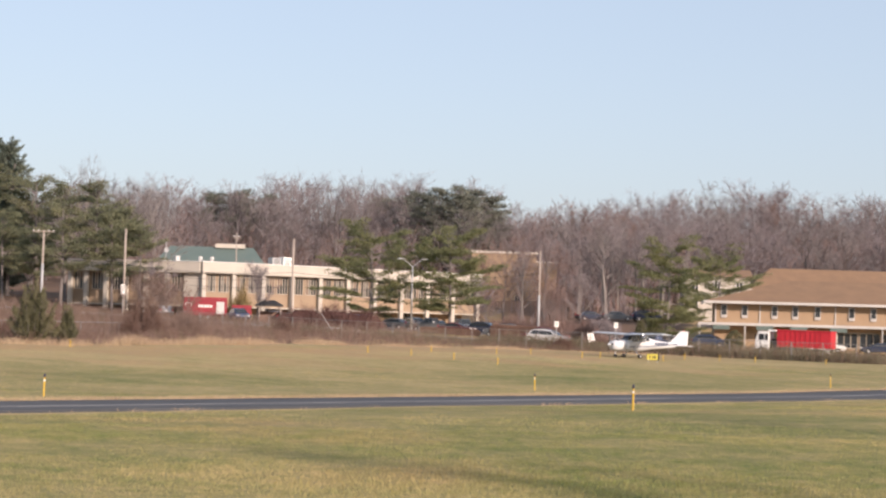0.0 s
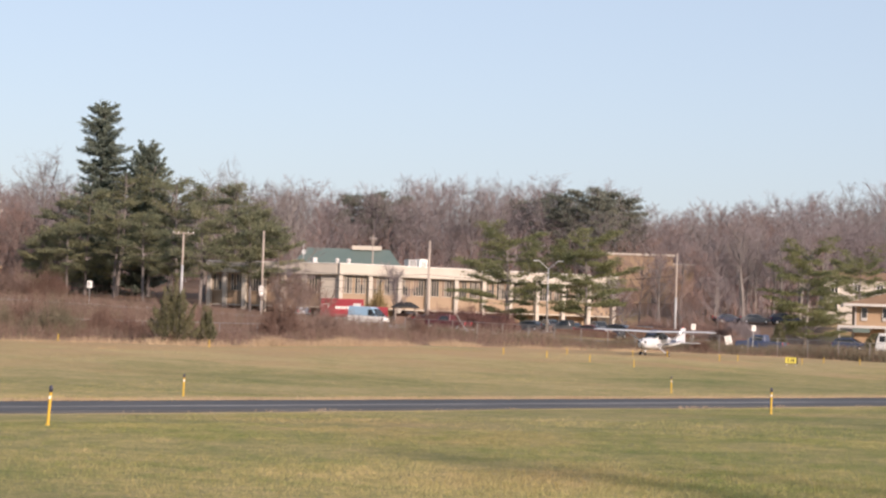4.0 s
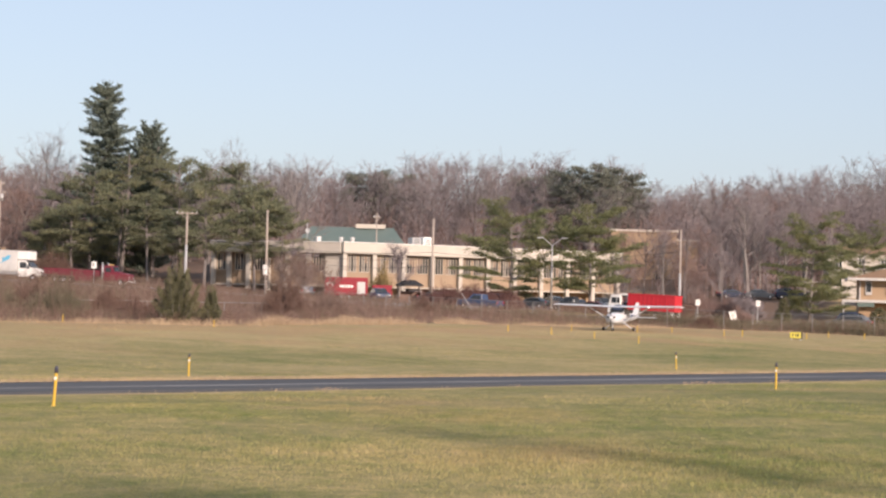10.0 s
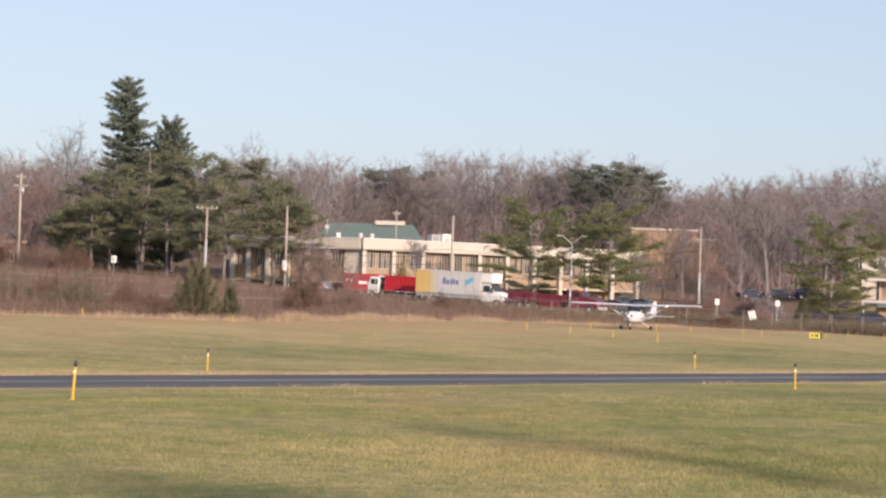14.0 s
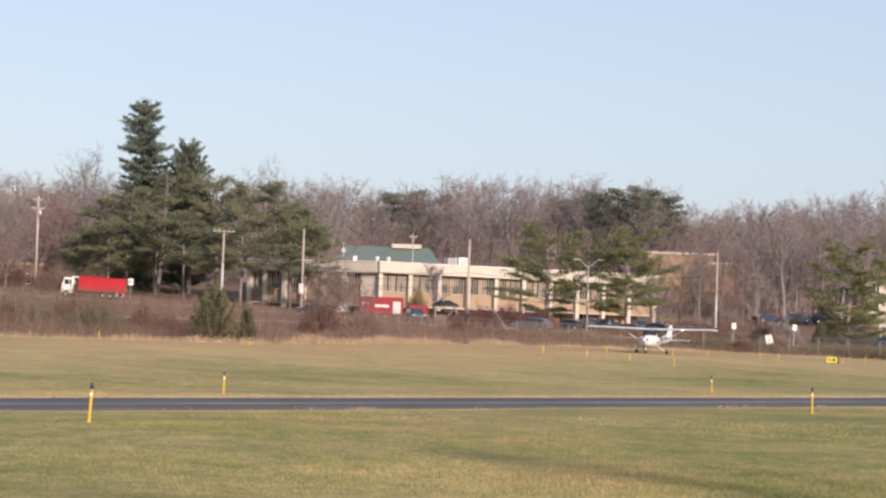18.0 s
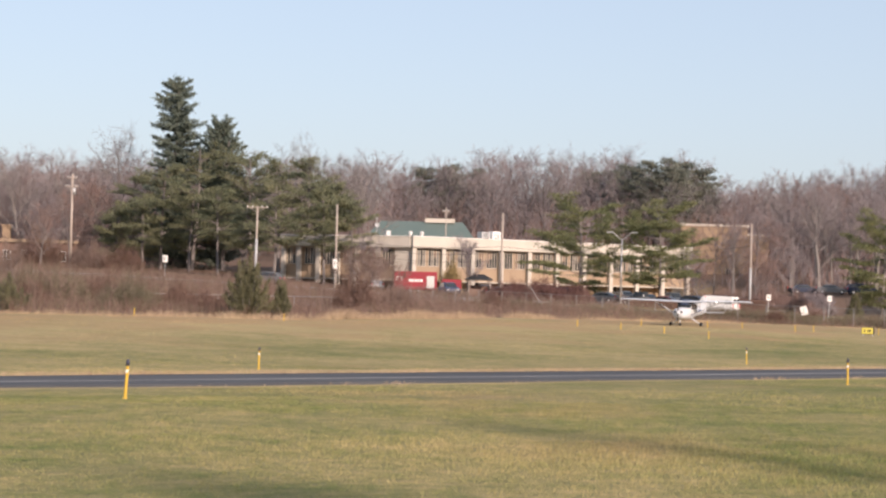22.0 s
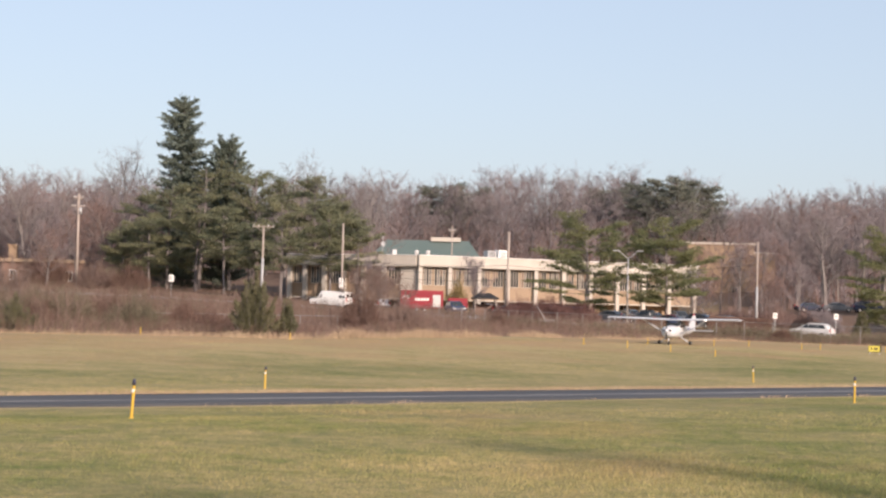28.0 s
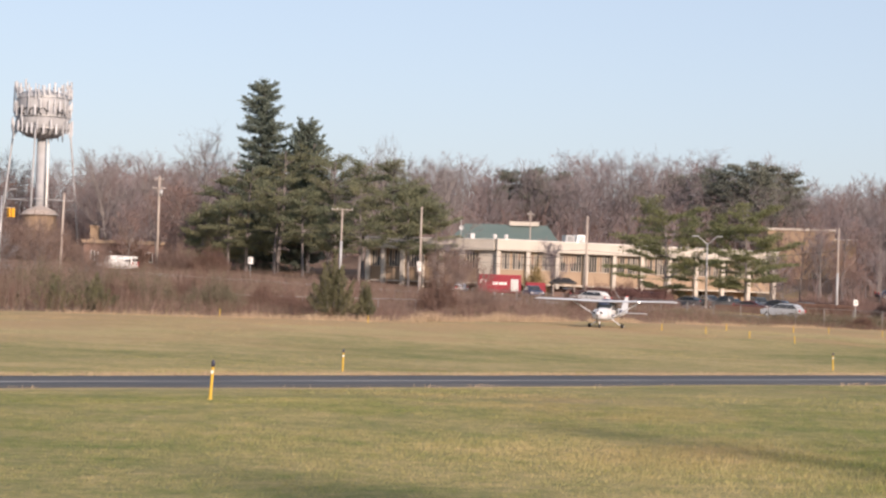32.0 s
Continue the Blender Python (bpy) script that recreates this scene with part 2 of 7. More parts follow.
M_CAP = surf("dark_cap", (0.030, 0.035, 0.060), (0.05, 0.05, 0.08), 3.0, 0.5)
M_RED = surf("red_paint", (0.54, 0.030, 0.042), (0.46, 0.026, 0.036), 0.8, 0.45)
M_RED_DULL = surf("faded_red_paint", (0.30, 0.028, 0.042), (0.25, 0.025, 0.036), 0.8, 0.5)
M_MAROON = surf("dark_red_paint", (0.095, 0.018, 0.026), (0.075, 0.016, 0.022), 0.8, 0.4)
M_BLUE = surf("blue_paint", (0.040, 0.066, 0.135), (0.035, 0.056, 0.11), 0.8, 0.35)
M_NAVYCAR = surf("navy_car_paint", (0.022, 0.034, 0.070), (0.018, 0.028, 0.055), 0.8, 0.3)
M_SKYBLUE = surf("light_blue_paint", (0.28, 0.45, 0.60), (0.33, 0.49, 0.62), 0.8, 0.4)
M_GREYCAR = surf("grey_paint", (0.16, 0.17, 0.18), (0.12, 0.13, 0.14), 0.8, 0.35, metal=0.3)
M_SILVER = surf("silver_paint", (0.55, 0.56, 0.57), (0.48, 0.49, 0.50), 0.8, 0.3, metal=0.4)
M_TYRE = surf("tyre_rubber", (0.020, 0.020, 0.020), (0.035, 0.033, 0.03), 5.0, 0.9)
M_ANTENNA = surf("antenna_plastic", (0.56, 0.57, 0.58), (0.40, 0.41, 0.43), 0.6, 0.5, vary=0.25)
M_TAXILINE = surf("worn_line", (0.30, 0.30, 0.30), (0.070, 0.070, 0.077), 0.11, 0.85, space="World")
M_PALEYEL = surf("pale_yellow_paint", (0.60, 0.53, 0.38), (0.54, 0.47, 0.33), 0.8, 0.5)
M_CARWHITE = surf("pearl_white_paint", (0.64, 0.64, 0.63), (0.58, 0.58, 0.57), 0.8, 0.25)
M_VANWHITE = surf("weathered_white", (0.60, 0.59, 0.57), (0.50, 0.49, 0.475), 0.5, 0.55)
M_LETTER = surf("slate_blue_paint", (0.16, 0.20, 0.36), (0.20, 0.24, 0.38), 0.8, 0.5)
M_EMBLEM = surf("cyan_paint", (0.10, 0.40, 0.62), (0.14, 0.44, 0.62), 0.8, 0.5)
M_ORANGE = surf("orange_yellow_paint", (0.66, 0.46, 0.17), (0.58, 0.40, 0.15), 0.8, 0.5)
M_TANK = surf("tank_paint", (0.43, 0.435, 0.44), (0.27, 0.275, 0.285), 0.35, 0.6)
M_PLANE = surf("aircraft_white", (0.58, 0.60, 0.63), (0.53, 0.55, 0.58), 0.6, 0.35)
M_NAVY = surf("navy_trim", (0.05, 0.07, 0.13), (0.04, 0.06, 0.11), 1.0, 0.4)
M_FENCE = surf("dull_zinc", (0.24, 0.235, 0.23), (0.18, 0.175, 0.17), 2.0, 0.6)
M_YLEAF = surf("yellow_leaves", (0.30, 0.225, 0.10), (0.22, 0.17, 0.10), 1.0, 0.9, island=0.3, space="World", spec=0.1)
M_SIGNYEL = surf("sign_yellow", (0.60, 0.52, 0.09), (0.54, 0.46, 0.08), 2.0, 0.5)
M_BLACK = surf("black_trim", (0.02, 0.02, 0.022), (0.03, 0.03, 0.03), 2.0, 0.6)
M_BEACON = glow("beacon_glass", (0.8, 0.03, 0.02), 0.35)
M_SIGNAL = surf("signal_yellow", (0.80, 0.42, 0.03), (0.70, 0.36, 0.03), 2.0, 0.5)


# ---- mesh helpers ----
def box(bm, c, size, rz=0.0, taper=1.0):
    """A block about the centre c; taper shrinks its top."""
    v = []
    for sz in (-0.5, 0.5):
        k = taper if sz > 0 else 1.0
        for sx, sy in ((-0.5, -0.5), (0.5, -0.5), (0.5, 0.5), (-0.5, 0.5)):
            x, y = sx * size[0] * k, sy * size[1] * k
            x, y = x * math.cos(rz) - y * math.sin(rz), x * math.sin(rz) + y * math.cos(rz)
            v.append(bm.verts.new((c[0] + x, c[1] + y, c[2] + sz * size[2])))
    for f in ((3, 2, 1, 0), (4, 5, 6, 7), (0, 1, 5, 4), (1, 2, 6, 5), (2, 3, 7, 6), (3, 0, 4, 7)):
        bm.faces.new([v[i] for i in f])
    return v


def tube(bm, p0, p1, r0, r1=None, n=8, caps=True):
    """A tapered rod from p0 to p1."""
    r1 = r0 if r1 is None else r1
    p0, p1 = Vector(p0), Vector(p1)
    q = (p1 - p0).to_track_quat("Z", "Y")
    rings = []
    for p, r in ((p0, r0), (p1, r1)):
        rings.append([bm.verts.new(p + q @ Vector((r * math.cos(2 * math.pi * i / n), r * math.sin(2 * math.pi * i / n), 0))) for i in range(n)])
    a, b = rings
    for i in range(n):
        bm.faces.new((a[i], a[(i + 1) % n], b[(i + 1) % n], b[i]))
    if caps:
        bm.faces.new(a[::-1])
        bm.faces.new(b)
    return rings


def loft(bm, rings, close=True):
    """A skin over rings of equally many points."""
    vs = [[bm.verts.new(p) for p in r] for r in rings]
    n = len(vs[0])
    for a, b in zip(vs, vs[1:]):
        for i in range(n):
            bm.faces.new((a[i], a[(i + 1) % n], b[(i + 1) % n], b[i]))
    if close:
        bm.faces.new(vs[0][::-1])
        bm.faces.new(vs[-1])
    return vs


def finish(bm, smooth=False, bevel=0.0):
    if bevel:
        bmesh.ops.bevel(bm, geom=bm.edges[:], offset=bevel, segments=1, affect="EDGES", clamp_overlap=True)
    bmesh.ops.recalc_face_normals(bm, faces=bm.faces[:])
    if smooth:
        for f in bm.faces:
            f.smooth = True
    me = bpy.data.meshes.new("mesh")
    bm.to_mesh(me)
    bm.free()
    return me


def part(name, bm, material, parent, label="", smooth=False, bevel=0.0, at=None):
    """One mesh under a thing or a part; bm may be a bmesh or a mesh that is shared."""
    me = finish(bm, smooth, bevel) if isinstance(bm, bmesh.types.BMesh) else bm
    if material is not None and not me.materials:
        me.materials.append(material)
    ob = new(name, me)
    ob.parent = parent
    if at is not None:
        ob.matrix_local = at
    return tagged(ob, label)


def thing(name, label, category, m=None, group="", kind=""):
    ob = new(name)
    if m is not None:
        ob.matrix_world = m
    return tagged(ob, label, category, group, kind)


def single(name, bm, material, label, category="", m=None, group="", kind="", smooth=False, bevel=0.0):
    me = finish(bm, smooth, bevel) if isinstance(bm, bmesh.types.BMesh) else bm
    if material is not None and not me.materials:
        me.materials.append(material)
    ob = new(name, me)
    if m is not None:
        ob.matrix_world = m
    return tagged(ob, label, category, group, kind)


def mesh_from(verts, faces, smooth=False):
    me = bpy.data.meshes.new("mesh")
    me.from_pydata([tuple(v) for v in verts], [], faces)
    if smooth:
        me.polygons.foreach_set("use_smooth", [True] * len(me.polygons))
    me.update()
    return me


def soup(tris):
    """A mesh of loose triangles from an array (n, 3, 3)."""
    tris = np.asarray(tris, dtype=np.float32)
    n = len(tris)
    me = bpy.data.meshes.new("mesh")
    me.vertices.add(3 * n)
    me.vertices.foreach_set("co", tris.reshape(-1))
    me.loops.add(3 * n)
    me.loops.foreach_set("vertex_index", np.arange(3 * n, dtype=np.int32))
    me.polygons.add(n)
    me.polygons.foreach_set("loop_start", np.arange(0, 3 * n, 3, dtype=np.int32))
    me.update()
    me.validate()
    return me


def quads(q):
    """A mesh of loose four-sided faces from an array (n, 4, 3)."""
    q = np.asarray(q, dtype=np.float32)
    n = len(q)
    me = bpy.data.meshes.new("mesh")
    me.vertices.add(4 * n)
    me.vertices.foreach_set("co", q.reshape(-1))
    me.loops.add(4 * n)
    me.loops.foreach_set("vertex_index", np.arange(4 * n, dtype=np.int32))
    me.polygons.add(n)
    me.polygons.foreach_set("loop_start", np.arange(0, 4 * n, 4, dtype=np.int32))
    me.update()
    me.validate()
    return me

# ---- the lie of the land ----
ROAD_P, ROAD_E, ROAD_N = np.array((28.5, 212.0)), np.array((-0.867, 0.499)), np.array((0.499, 0.867))


def road_sw(x, y):
    dx, dy = x - ROAD_P[0], y - ROAD_P[1]
    return dx * ROAD_E[0] + dy * ROAD_E[1], dx * ROAD_N[0] + dy * ROAD_N[1]


BEND_S, BEND = 65.0, math.radians(168.0)


def road_xy(s, w):
    """A point of the road: straight at first, then turning a little towards the field."""
    if s <= BEND_S:
        return ROAD_P + ROAD_E * s + ROAD_N * w
    d = s - BEND_S
    n = np.array((math.sin(BEND), -math.cos(BEND)))
    return ROAD_P + ROAD_E * BEND_S + np.array((math.cos(BEND), math.sin(BEND))) * d + (ROAD_N + (n - ROAD_N) * min(1.0, d / 6)) * w


def smooth01(a):
    a = np.clip(a, 0, 1)
    return a * a * (3 - 2 * a)


def road_z(s):
    return np.interp(s, [-120, -26, 0, 9, 48, 72, 112, 180, 400], [-0.95, -0.65, -0.2, 0.1, 1.25, 2.2, 3.6, 5.2, 8.2])


def height(x, y):
    """Ground height: a shallow dip along the taxiway, the level field, the bank up to the road, the wooded hill behind."""
    x, y = np.asarray(x, float), np.asarray(y, float)
    u, v = -0.733 * x + 0.68 * y, 0.68 * x + 0.733 * y
    dip = np.interp(u, [-40, 24, 30, 37.4, 46.5, 54, 70, 90, 102, 125], [0, 0, 0.02, 0.22, 0.45, 0.62, 0.52, 0.2, 0.09, 0])
    dip = dip + 0.006 * np.clip(v - 20, -10, 60) * np.interp(u, [24, 31, 38, 54, 70, 92], [0, 1.2, 1.25, 1.0, 0.8, 0])
    s, w = road_sw(x, y)
    b = smooth01((w + 62) / 56)
    hill = np.interp(w, [8, 45, 100, 170, 300, 900], [0, 0.6, 4.0, 10.0, 17.0, 24.0])
    z = -dip * (1 - b) + road_z(s) * b + hill
    yard = smooth01((w - 6) / 9) * smooth01((88 - s) / 22) * smooth01((np.interp(s, [22, 38], [74, 100]) - w) / 32)
    return z + yard * (np.interp(s, [-60, -20, 0, 40, 75], [-0.8, -0.6, -0.3, 1.1, 1.9]) - z)


def on_ground(x, y, lift=0.0):
    return (x, y, float(height(x, y)) + lift)


def brush_front(b):
    """Distance at which the brush begins, by bearing."""
    return np.interp(b, [-0.37, -0.25, -0.12, 0.0, 0.08, 0.15, 0.34], [112, 123, 128, 158, 168, 176, 184])


def build_ground():
    xs = np.concatenate([np.linspace(-4000, -420, 10), np.linspace(-380, -90, 20), np.arange(-80, 100.1, 2.0), np.linspace(110, 380, 18), np.linspace(420, 4000, 10)])
    ys = np.concatenate([np.linspace(-4000, -200, 8), np.linspace(-150, 10, 12), np.arange(14, 215, 1.5), np.arange(218, 420, 4.0), np.linspace(430, 900, 14), np.linspace(1000, 4500, 8)])
    gx, gy = np.meshgrid(xs, ys)
    gz = height(gx, gy)
    near = (gy > 10) & (gy < 200) & (np.abs(gx) < 90)
    wob = np.array([noise.noise((a * 0.13, b * 0.13, 3.1)) for a, b in zip(gx[near], gy[near])])
    gz[near] += 0.035 * wob
    verts = np.stack([gx, gy, gz], -1).reshape(-1, 3)
    nx = len(xs)
    faces = [(j * nx + i, j * nx + i + 1, (j + 1) * nx + i + 1, (j + 1) * nx + i) for j in range(len(ys) - 1) for i in range(nx - 1)]
    me = mesh_from(verts, faces, True)
    me.materials.append(M_TURF)
    s, w = road_sw(gx, gy)
    bear = gx / np.maximum(gy, 1.0)
    lit = smooth01((gy - brush_front(bear) - 2) / 5) * (bear < 0.03) + smooth01((w - 70) / 40) + smooth01((s - 70) / 20) * smooth01((w - 5) / 8)
    lawn_r = smooth01((bear - 0.0) / 0.05) * (w > -40) * (w < 75)
    lit = lit * (1 - 0.75 * lawn_r) + smooth01((w - 36) / 8) * smooth01((bear - 0.09) / 0.03) * (bear < 0.2)
    lit = np.clip(lit, 0, 1) * (gy > 60)
    att = me.attributes.new("litter", "FLOAT", "POINT")
    att.data.foreach_set("value", lit.astype(np.float32).reshape(-1))
    tagged(new("ground", me), "mown winter turf, green and straw, rising to a hill", "ground", kind="structure")


def strip(name, p, d, half, a0, a1, material, lift, label, category, step=2.0, across=4, edge=0.0, kind="structure", along=None):
    """A ribbon laid over the land along d from p, between a0 and a1, with a ragged edge."""
    n = (-d[1], d[0])
    ts = np.arange(a0, a1 + 0.01, step)
    verts, faces = [], []
    for i, t in enumerate(ts):
        for j in range(-1, across + 2):
            o = half * (2 * min(max(j, 0), across) / across - 1)
            if j < 1 or j > across - 1:
                o += edge * noise.noise((t * 0.35, min(max(j, 0), across) * 7.0, 1.7))
            rim = j < 0 or j > across
            if rim:
                o += math.copysign(0.02 + lift, o)
            x, y = p[0] + d[0] * t + n[0] * o, p[1] + d[1] * t + n[1] * o
            if along is not None:
                x, y = road_xy(t, along + o)
            verts.append((x, y, float(height(x, y)) + (-0.12 if rim else lift)))
    w = across + 3
    for i in range(len(ts) - 1):
        for j in range(across + 2):
            q = (i * w + j + 1, i * w + j, (i + 1) * w + j, (i + 1) * w + j + 1)
            faces.append(q if along is None else q[::-1])
    me = mesh_from(verts, faces, True)
    me.materials.append(material)
    return tagged(new(name, me), label, category, kind=kind)


TAXI_D = (0.680, 0.733)
TAXI_N = (-0.733, 0.680)
TAXI_P = (TAXI_N[0] * 41.95, TAXI_N[1] * 41.95)
build_ground()
strip("taxiway", TAXI_P, TAXI_D, 4.25, -60, 190, M_ASPHALT, 0.045, "dark asphalt taxiway through mown grass", "taxiway", 0.8, 6, 0.35)
strip("taxiway_line", (TAXI_P[0] + TAXI_N[0] * -0.6, TAXI_P[1] + TAXI_N[1] * -0.6), TAXI_D, 0.22, -60, 190, M_TAXILINE, 0.055, "worn pale line along the taxiway", "line", 1.0, 1)
RX, RN = tuple(ROAD_E), ROAD_N
strip("road", tuple(ROAD_P), RX, 4.2, -140, 220, M_ROAD, 0.06, "grey asphalt road along the airfield fence", "road", 3.0, 4, 0.1, along=0.0)
for o in (-3.7, 3.7):
    strip("road_line", tuple(ROAD_P + RN * o), RX, 0.07, -140, 220, M_LINE, 0.08, "white edge line of the road", "line", 3.0, 1, along=o)
strip("parking_lot", (12.0, 254.0), (0.83, 0.55), 9.5, -26, 27, M_ROAD, 0.05, "asphalt car park before the office building", "car park", 3.0, 6)

# ---- buildings ----
BLINDS = random.Random(31)


def window_meshes(w, h, lights):
    """Frame and one pane of a window w by h, its face in the plane y = 0."""
    bm = bmesh.new()
    t = 0.09
    step = w / lights
    xs = []
    for i in range(lights + 1):
        xs += [-w / 2 + i * step - t / 2, -w / 2 + i * step + t / 2]
    zs = [-h / 2 - t, -h / 2, h / 2, h / 2 + t]
    grid = [[bm.verts.new((x, -0.05, z)) for z in zs] for x in xs]
    for i in range(len(xs) - 1):
        for j in range(3):
            if j == 1 and i % 2:
                continue
            bm.faces.new((grid[i][j], grid[i + 1][j], grid[i + 1][j + 1], grid[i][j + 1]))
    r = bmesh.ops.extrude_face_region(bm, geom=bm.faces[:])
    bmesh.ops.translate(bm, verts=[g for g in r["geom"] if isinstance(g, bmesh.types.BMVert)], vec=(0, 0.15, 0))
    frame_me = finish(bm)
    bm = bmesh.new()
    box(bm, (0, 0.06, 0), (step - t, 0.03, h))
    return frame_me, finish(bm), step


def add_window(parent, meshes, lights, at, w_mat=None, g_mat=None, blind=None):
    frame_me, pane_me, step = meshes
    win = part("window", frame_me, w_mat or M_FRAME, parent, at=at)
    for i in range(lights):
        m = pose((i - (lights - 1) / 2) * step, 0, 0)
        part("pane", pane_me, g_mat or M_GLASS, win, at=m)
        if blind and BLINDS.random() < 0.55:
            k = BLINDS.choice((1.0, 1.0, 0.7, 0.45))
            h = blind * k
            bm = bmesh.new()
            box(bm, (0, 0.02, (blind - h) / 2), (step - 0.11, 0.03, h))
            part("blind", bm, BLINDS.choice((M_BLIND, M_BLIND_BROWN)), win, at=m)
    return win


def office_building():
    b = thing("office_building", "two-storey tan office building with cream columns and deep fascia", "building", pose(-14.6, 270.0, 1.2, 0, 0, 33.4))
    L, H, D, BAY = 49.0, 8.3, 15.0, 4.9
    bm = bmesh.new()
    box(bm, (L / 2, 0.55 + D / 2, 2.15 + 2.3), (L - 0.8, D, 4.6))
    part("upper_wall", bm, M_TAN, b, "tan brick upper storey")
    bm = bmesh.new()
    box(bm, (L / 2, 2.0 + D / 2 - 1, 1.0), (L - 3, D - 2, 2.5))
    part("ground_floor_wall", bm, M_BLOCK, b, "tan brick wall set back under the upper storey")
    bm = bmesh.new()
    box(bm, (L / 2, D / 2, H - 0.78), (L + 0.9, D + 1.0, 1.56))
    part("fascia", bm, M_CREAM, b, "deep cream roof fascia", bevel=0.03)
    bm = bmesh.new()
    box(bm, (L / 2, D / 2 - 0.02, H + 0.04), (L + 1.05, D + 1.15, 0.10))
    part("coping", bm, M_WHITE, b, "pale metal roof edge")
    bm = bmesh.new()
    box(bm, (L / 2, 0.32, 2.10), (L, 0.5, 0.16))
    part("floor_slab", bm, M_CREAM, b, "cream slab edge")
    bm = bmesh.new()
    box(bm, (0, 0, 0), (0.62, 0.55, 6.9))
    col = finish(bm, bevel=0.02)
    for i in range(11):
        part("column", col, M_CREAM, b, at=pose(i * BAY, 0.05, 3.3))
    wm = window_meshes(1.75, 2.3, 4)
    for i in range(10):
        for o in (-1.12, 1.12):
            add_window(b, wm, 4, pose((i + 0.5) * BAY + o, 0.48, 5.35), blind=2.3)
    gm = window_meshes(1.5, 1.75, 2)
    for i in range(10):
        if i % 3 != 1:
            add_window(b, gm, 2, pose((i + 0.5) * BAY - 0.9, 1.93, 1.1), M_FRAME, M_GLASS)
        else:
            bm = bmesh.new()
            box(bm, ((i + 0.5) * BAY + 0.3, 1.98, 0.98), (1.9, 0.12, 2.1))
            door = part("entrance_door", bm, M_DARK, b, "dark glazed entrance doors")
            bm = bmesh.new()
            for o in (-1.0, 0.0, 1.0):
                box(bm, ((i + 0.5) * BAY + 0.3 + o, 1.92, 0.98), (0.10, 0.10, 2.1))
            part("door_frame", bm, M_FRAME, door)
    bm = bmesh.new()
    for i in range(10):
        box(bm, ((i + 0.5) * BAY, 1.30, 2.02), (BAY, 1.6, 0.12))
    part("soffit", bm, M_FRAME, b, "shaded walkway ceiling")
    # the other front, which turns away from the corner under the pines
    turn = pose(0, 0, 0, 0, 0, -56.9)
    M = 21.4
    base = turn @ pose(-M, 0, 0)
    bm = bmesh.new()
    box(bm, (M / 2 - 0.2, 0.55 + 4.5, 2.15 + 2.3), (M - 0.6, 9, 4.6))
    part("upper_wall", bm, M_TAN, b, "tan brick upper storey", at=base)
    bm = bmesh.new()
    box(bm, (M / 2 - 1, 2.6 + 3.5, 1.0), (M - 3, 7, 2.5))
    part("ground_floor_wall", bm, M_BLOCK, b, "tan brick wall set back under the upper storey", at=base)
    bm = bmesh.new()
    box(bm, (M / 2 - 0.3, 4.5, H - 0.80), (M - 0.2, 10, 1.54))
    part("fascia", bm, M_CREAM, b, "deep cream roof fascia", bevel=0.03, at=base)
    bm = bmesh.new()
    box(bm, (M / 2 - 0.3, 4.5, H + 0.03), (M - 0.1, 10.15, 0.09))
    part("coping", bm, M_WHITE, b, "pale metal roof edge", at=base)
    bm = bmesh.new()
    box(bm, (M / 2 - 0.3, 0.32, 2.09), (M - 0.8, 0.5, 0.16))
    part("floor_slab", bm, M_CREAM, b, "cream slab edge", at=base)
    for x in (15.7, 12.4, 9.2, 6.0, 2.8, 0.2):
        part("column", col, M_CREAM, b, at=base @ pose(x, 0.05, 3.3))
    bm = bmesh.new()
    box(bm, (19.6, 0.38, 4.0), (2.7, 0.30, 5.4))
    part("end_panel", bm, M_CREAM, b, "blank cream wall panel", at=base)
    for x in (17.1, 14.0, 10.8, 7.6, 4.4, 1.5):
        add_window(b, wm, 4, base @ pose(x, 0.48, 5.35), blind=2.3)
    return b


def shelter():
    """The dark-roofed open shelter with a reddish low wall in the car park."""
    x, y = -5.0, 252.0
    t = thing("shelter", "open shelter with dark hipped roof and reddish low wall", "shelter", pose(x, y, float(height(x, y)), 0, 0, 8))
    bm = bmesh.new()
    loft(bm, [[(-1.7, -1.4, 2.15), (1.7, -1.4, 2.15), (1.7, 1.4, 2.15), (-1.7, 1.4, 2.15)], [(-1.7, -1.4, 2.32), (1.7, -1.4, 2.32), (1.7, 1.4, 2.32), (-1.7, 1.4, 2.32)], [(-0.7, -0.15, 2.95), (0.7, -0.15, 2.95), (0.7, 0.15, 2.95), (-0.7, 0.15, 2.95)]])
    part("roof", bm, M_BLACK, t, "dark hipped roof")
    bm = bmesh.new()
    box(bm, (0, 0, 1.08), (0.14, 0.14, 2.16))
    post = finish(bm, bevel=0.01)
    for px, py in ((-1.4, -1.1), (1.4, -1.1), (1.4, 1.1), (-1.4, 1.1)):
        part("post", post, M_POLE, t, at=pose(px, py, 0))
    for c, k in (((0, 1.1, 0.75), (2.66, 0.10, 1.5)), ((-1.4, 0, 0.75), (0.10, 2.06, 1.5)), ((1.4, 0, 0.75), (0.10, 2.06, 1.5))):
        bm = bmesh.new()
        box(bm, c, k)
        part("low_wall", bm, M_REDBRICK, t, "reddish low wall")


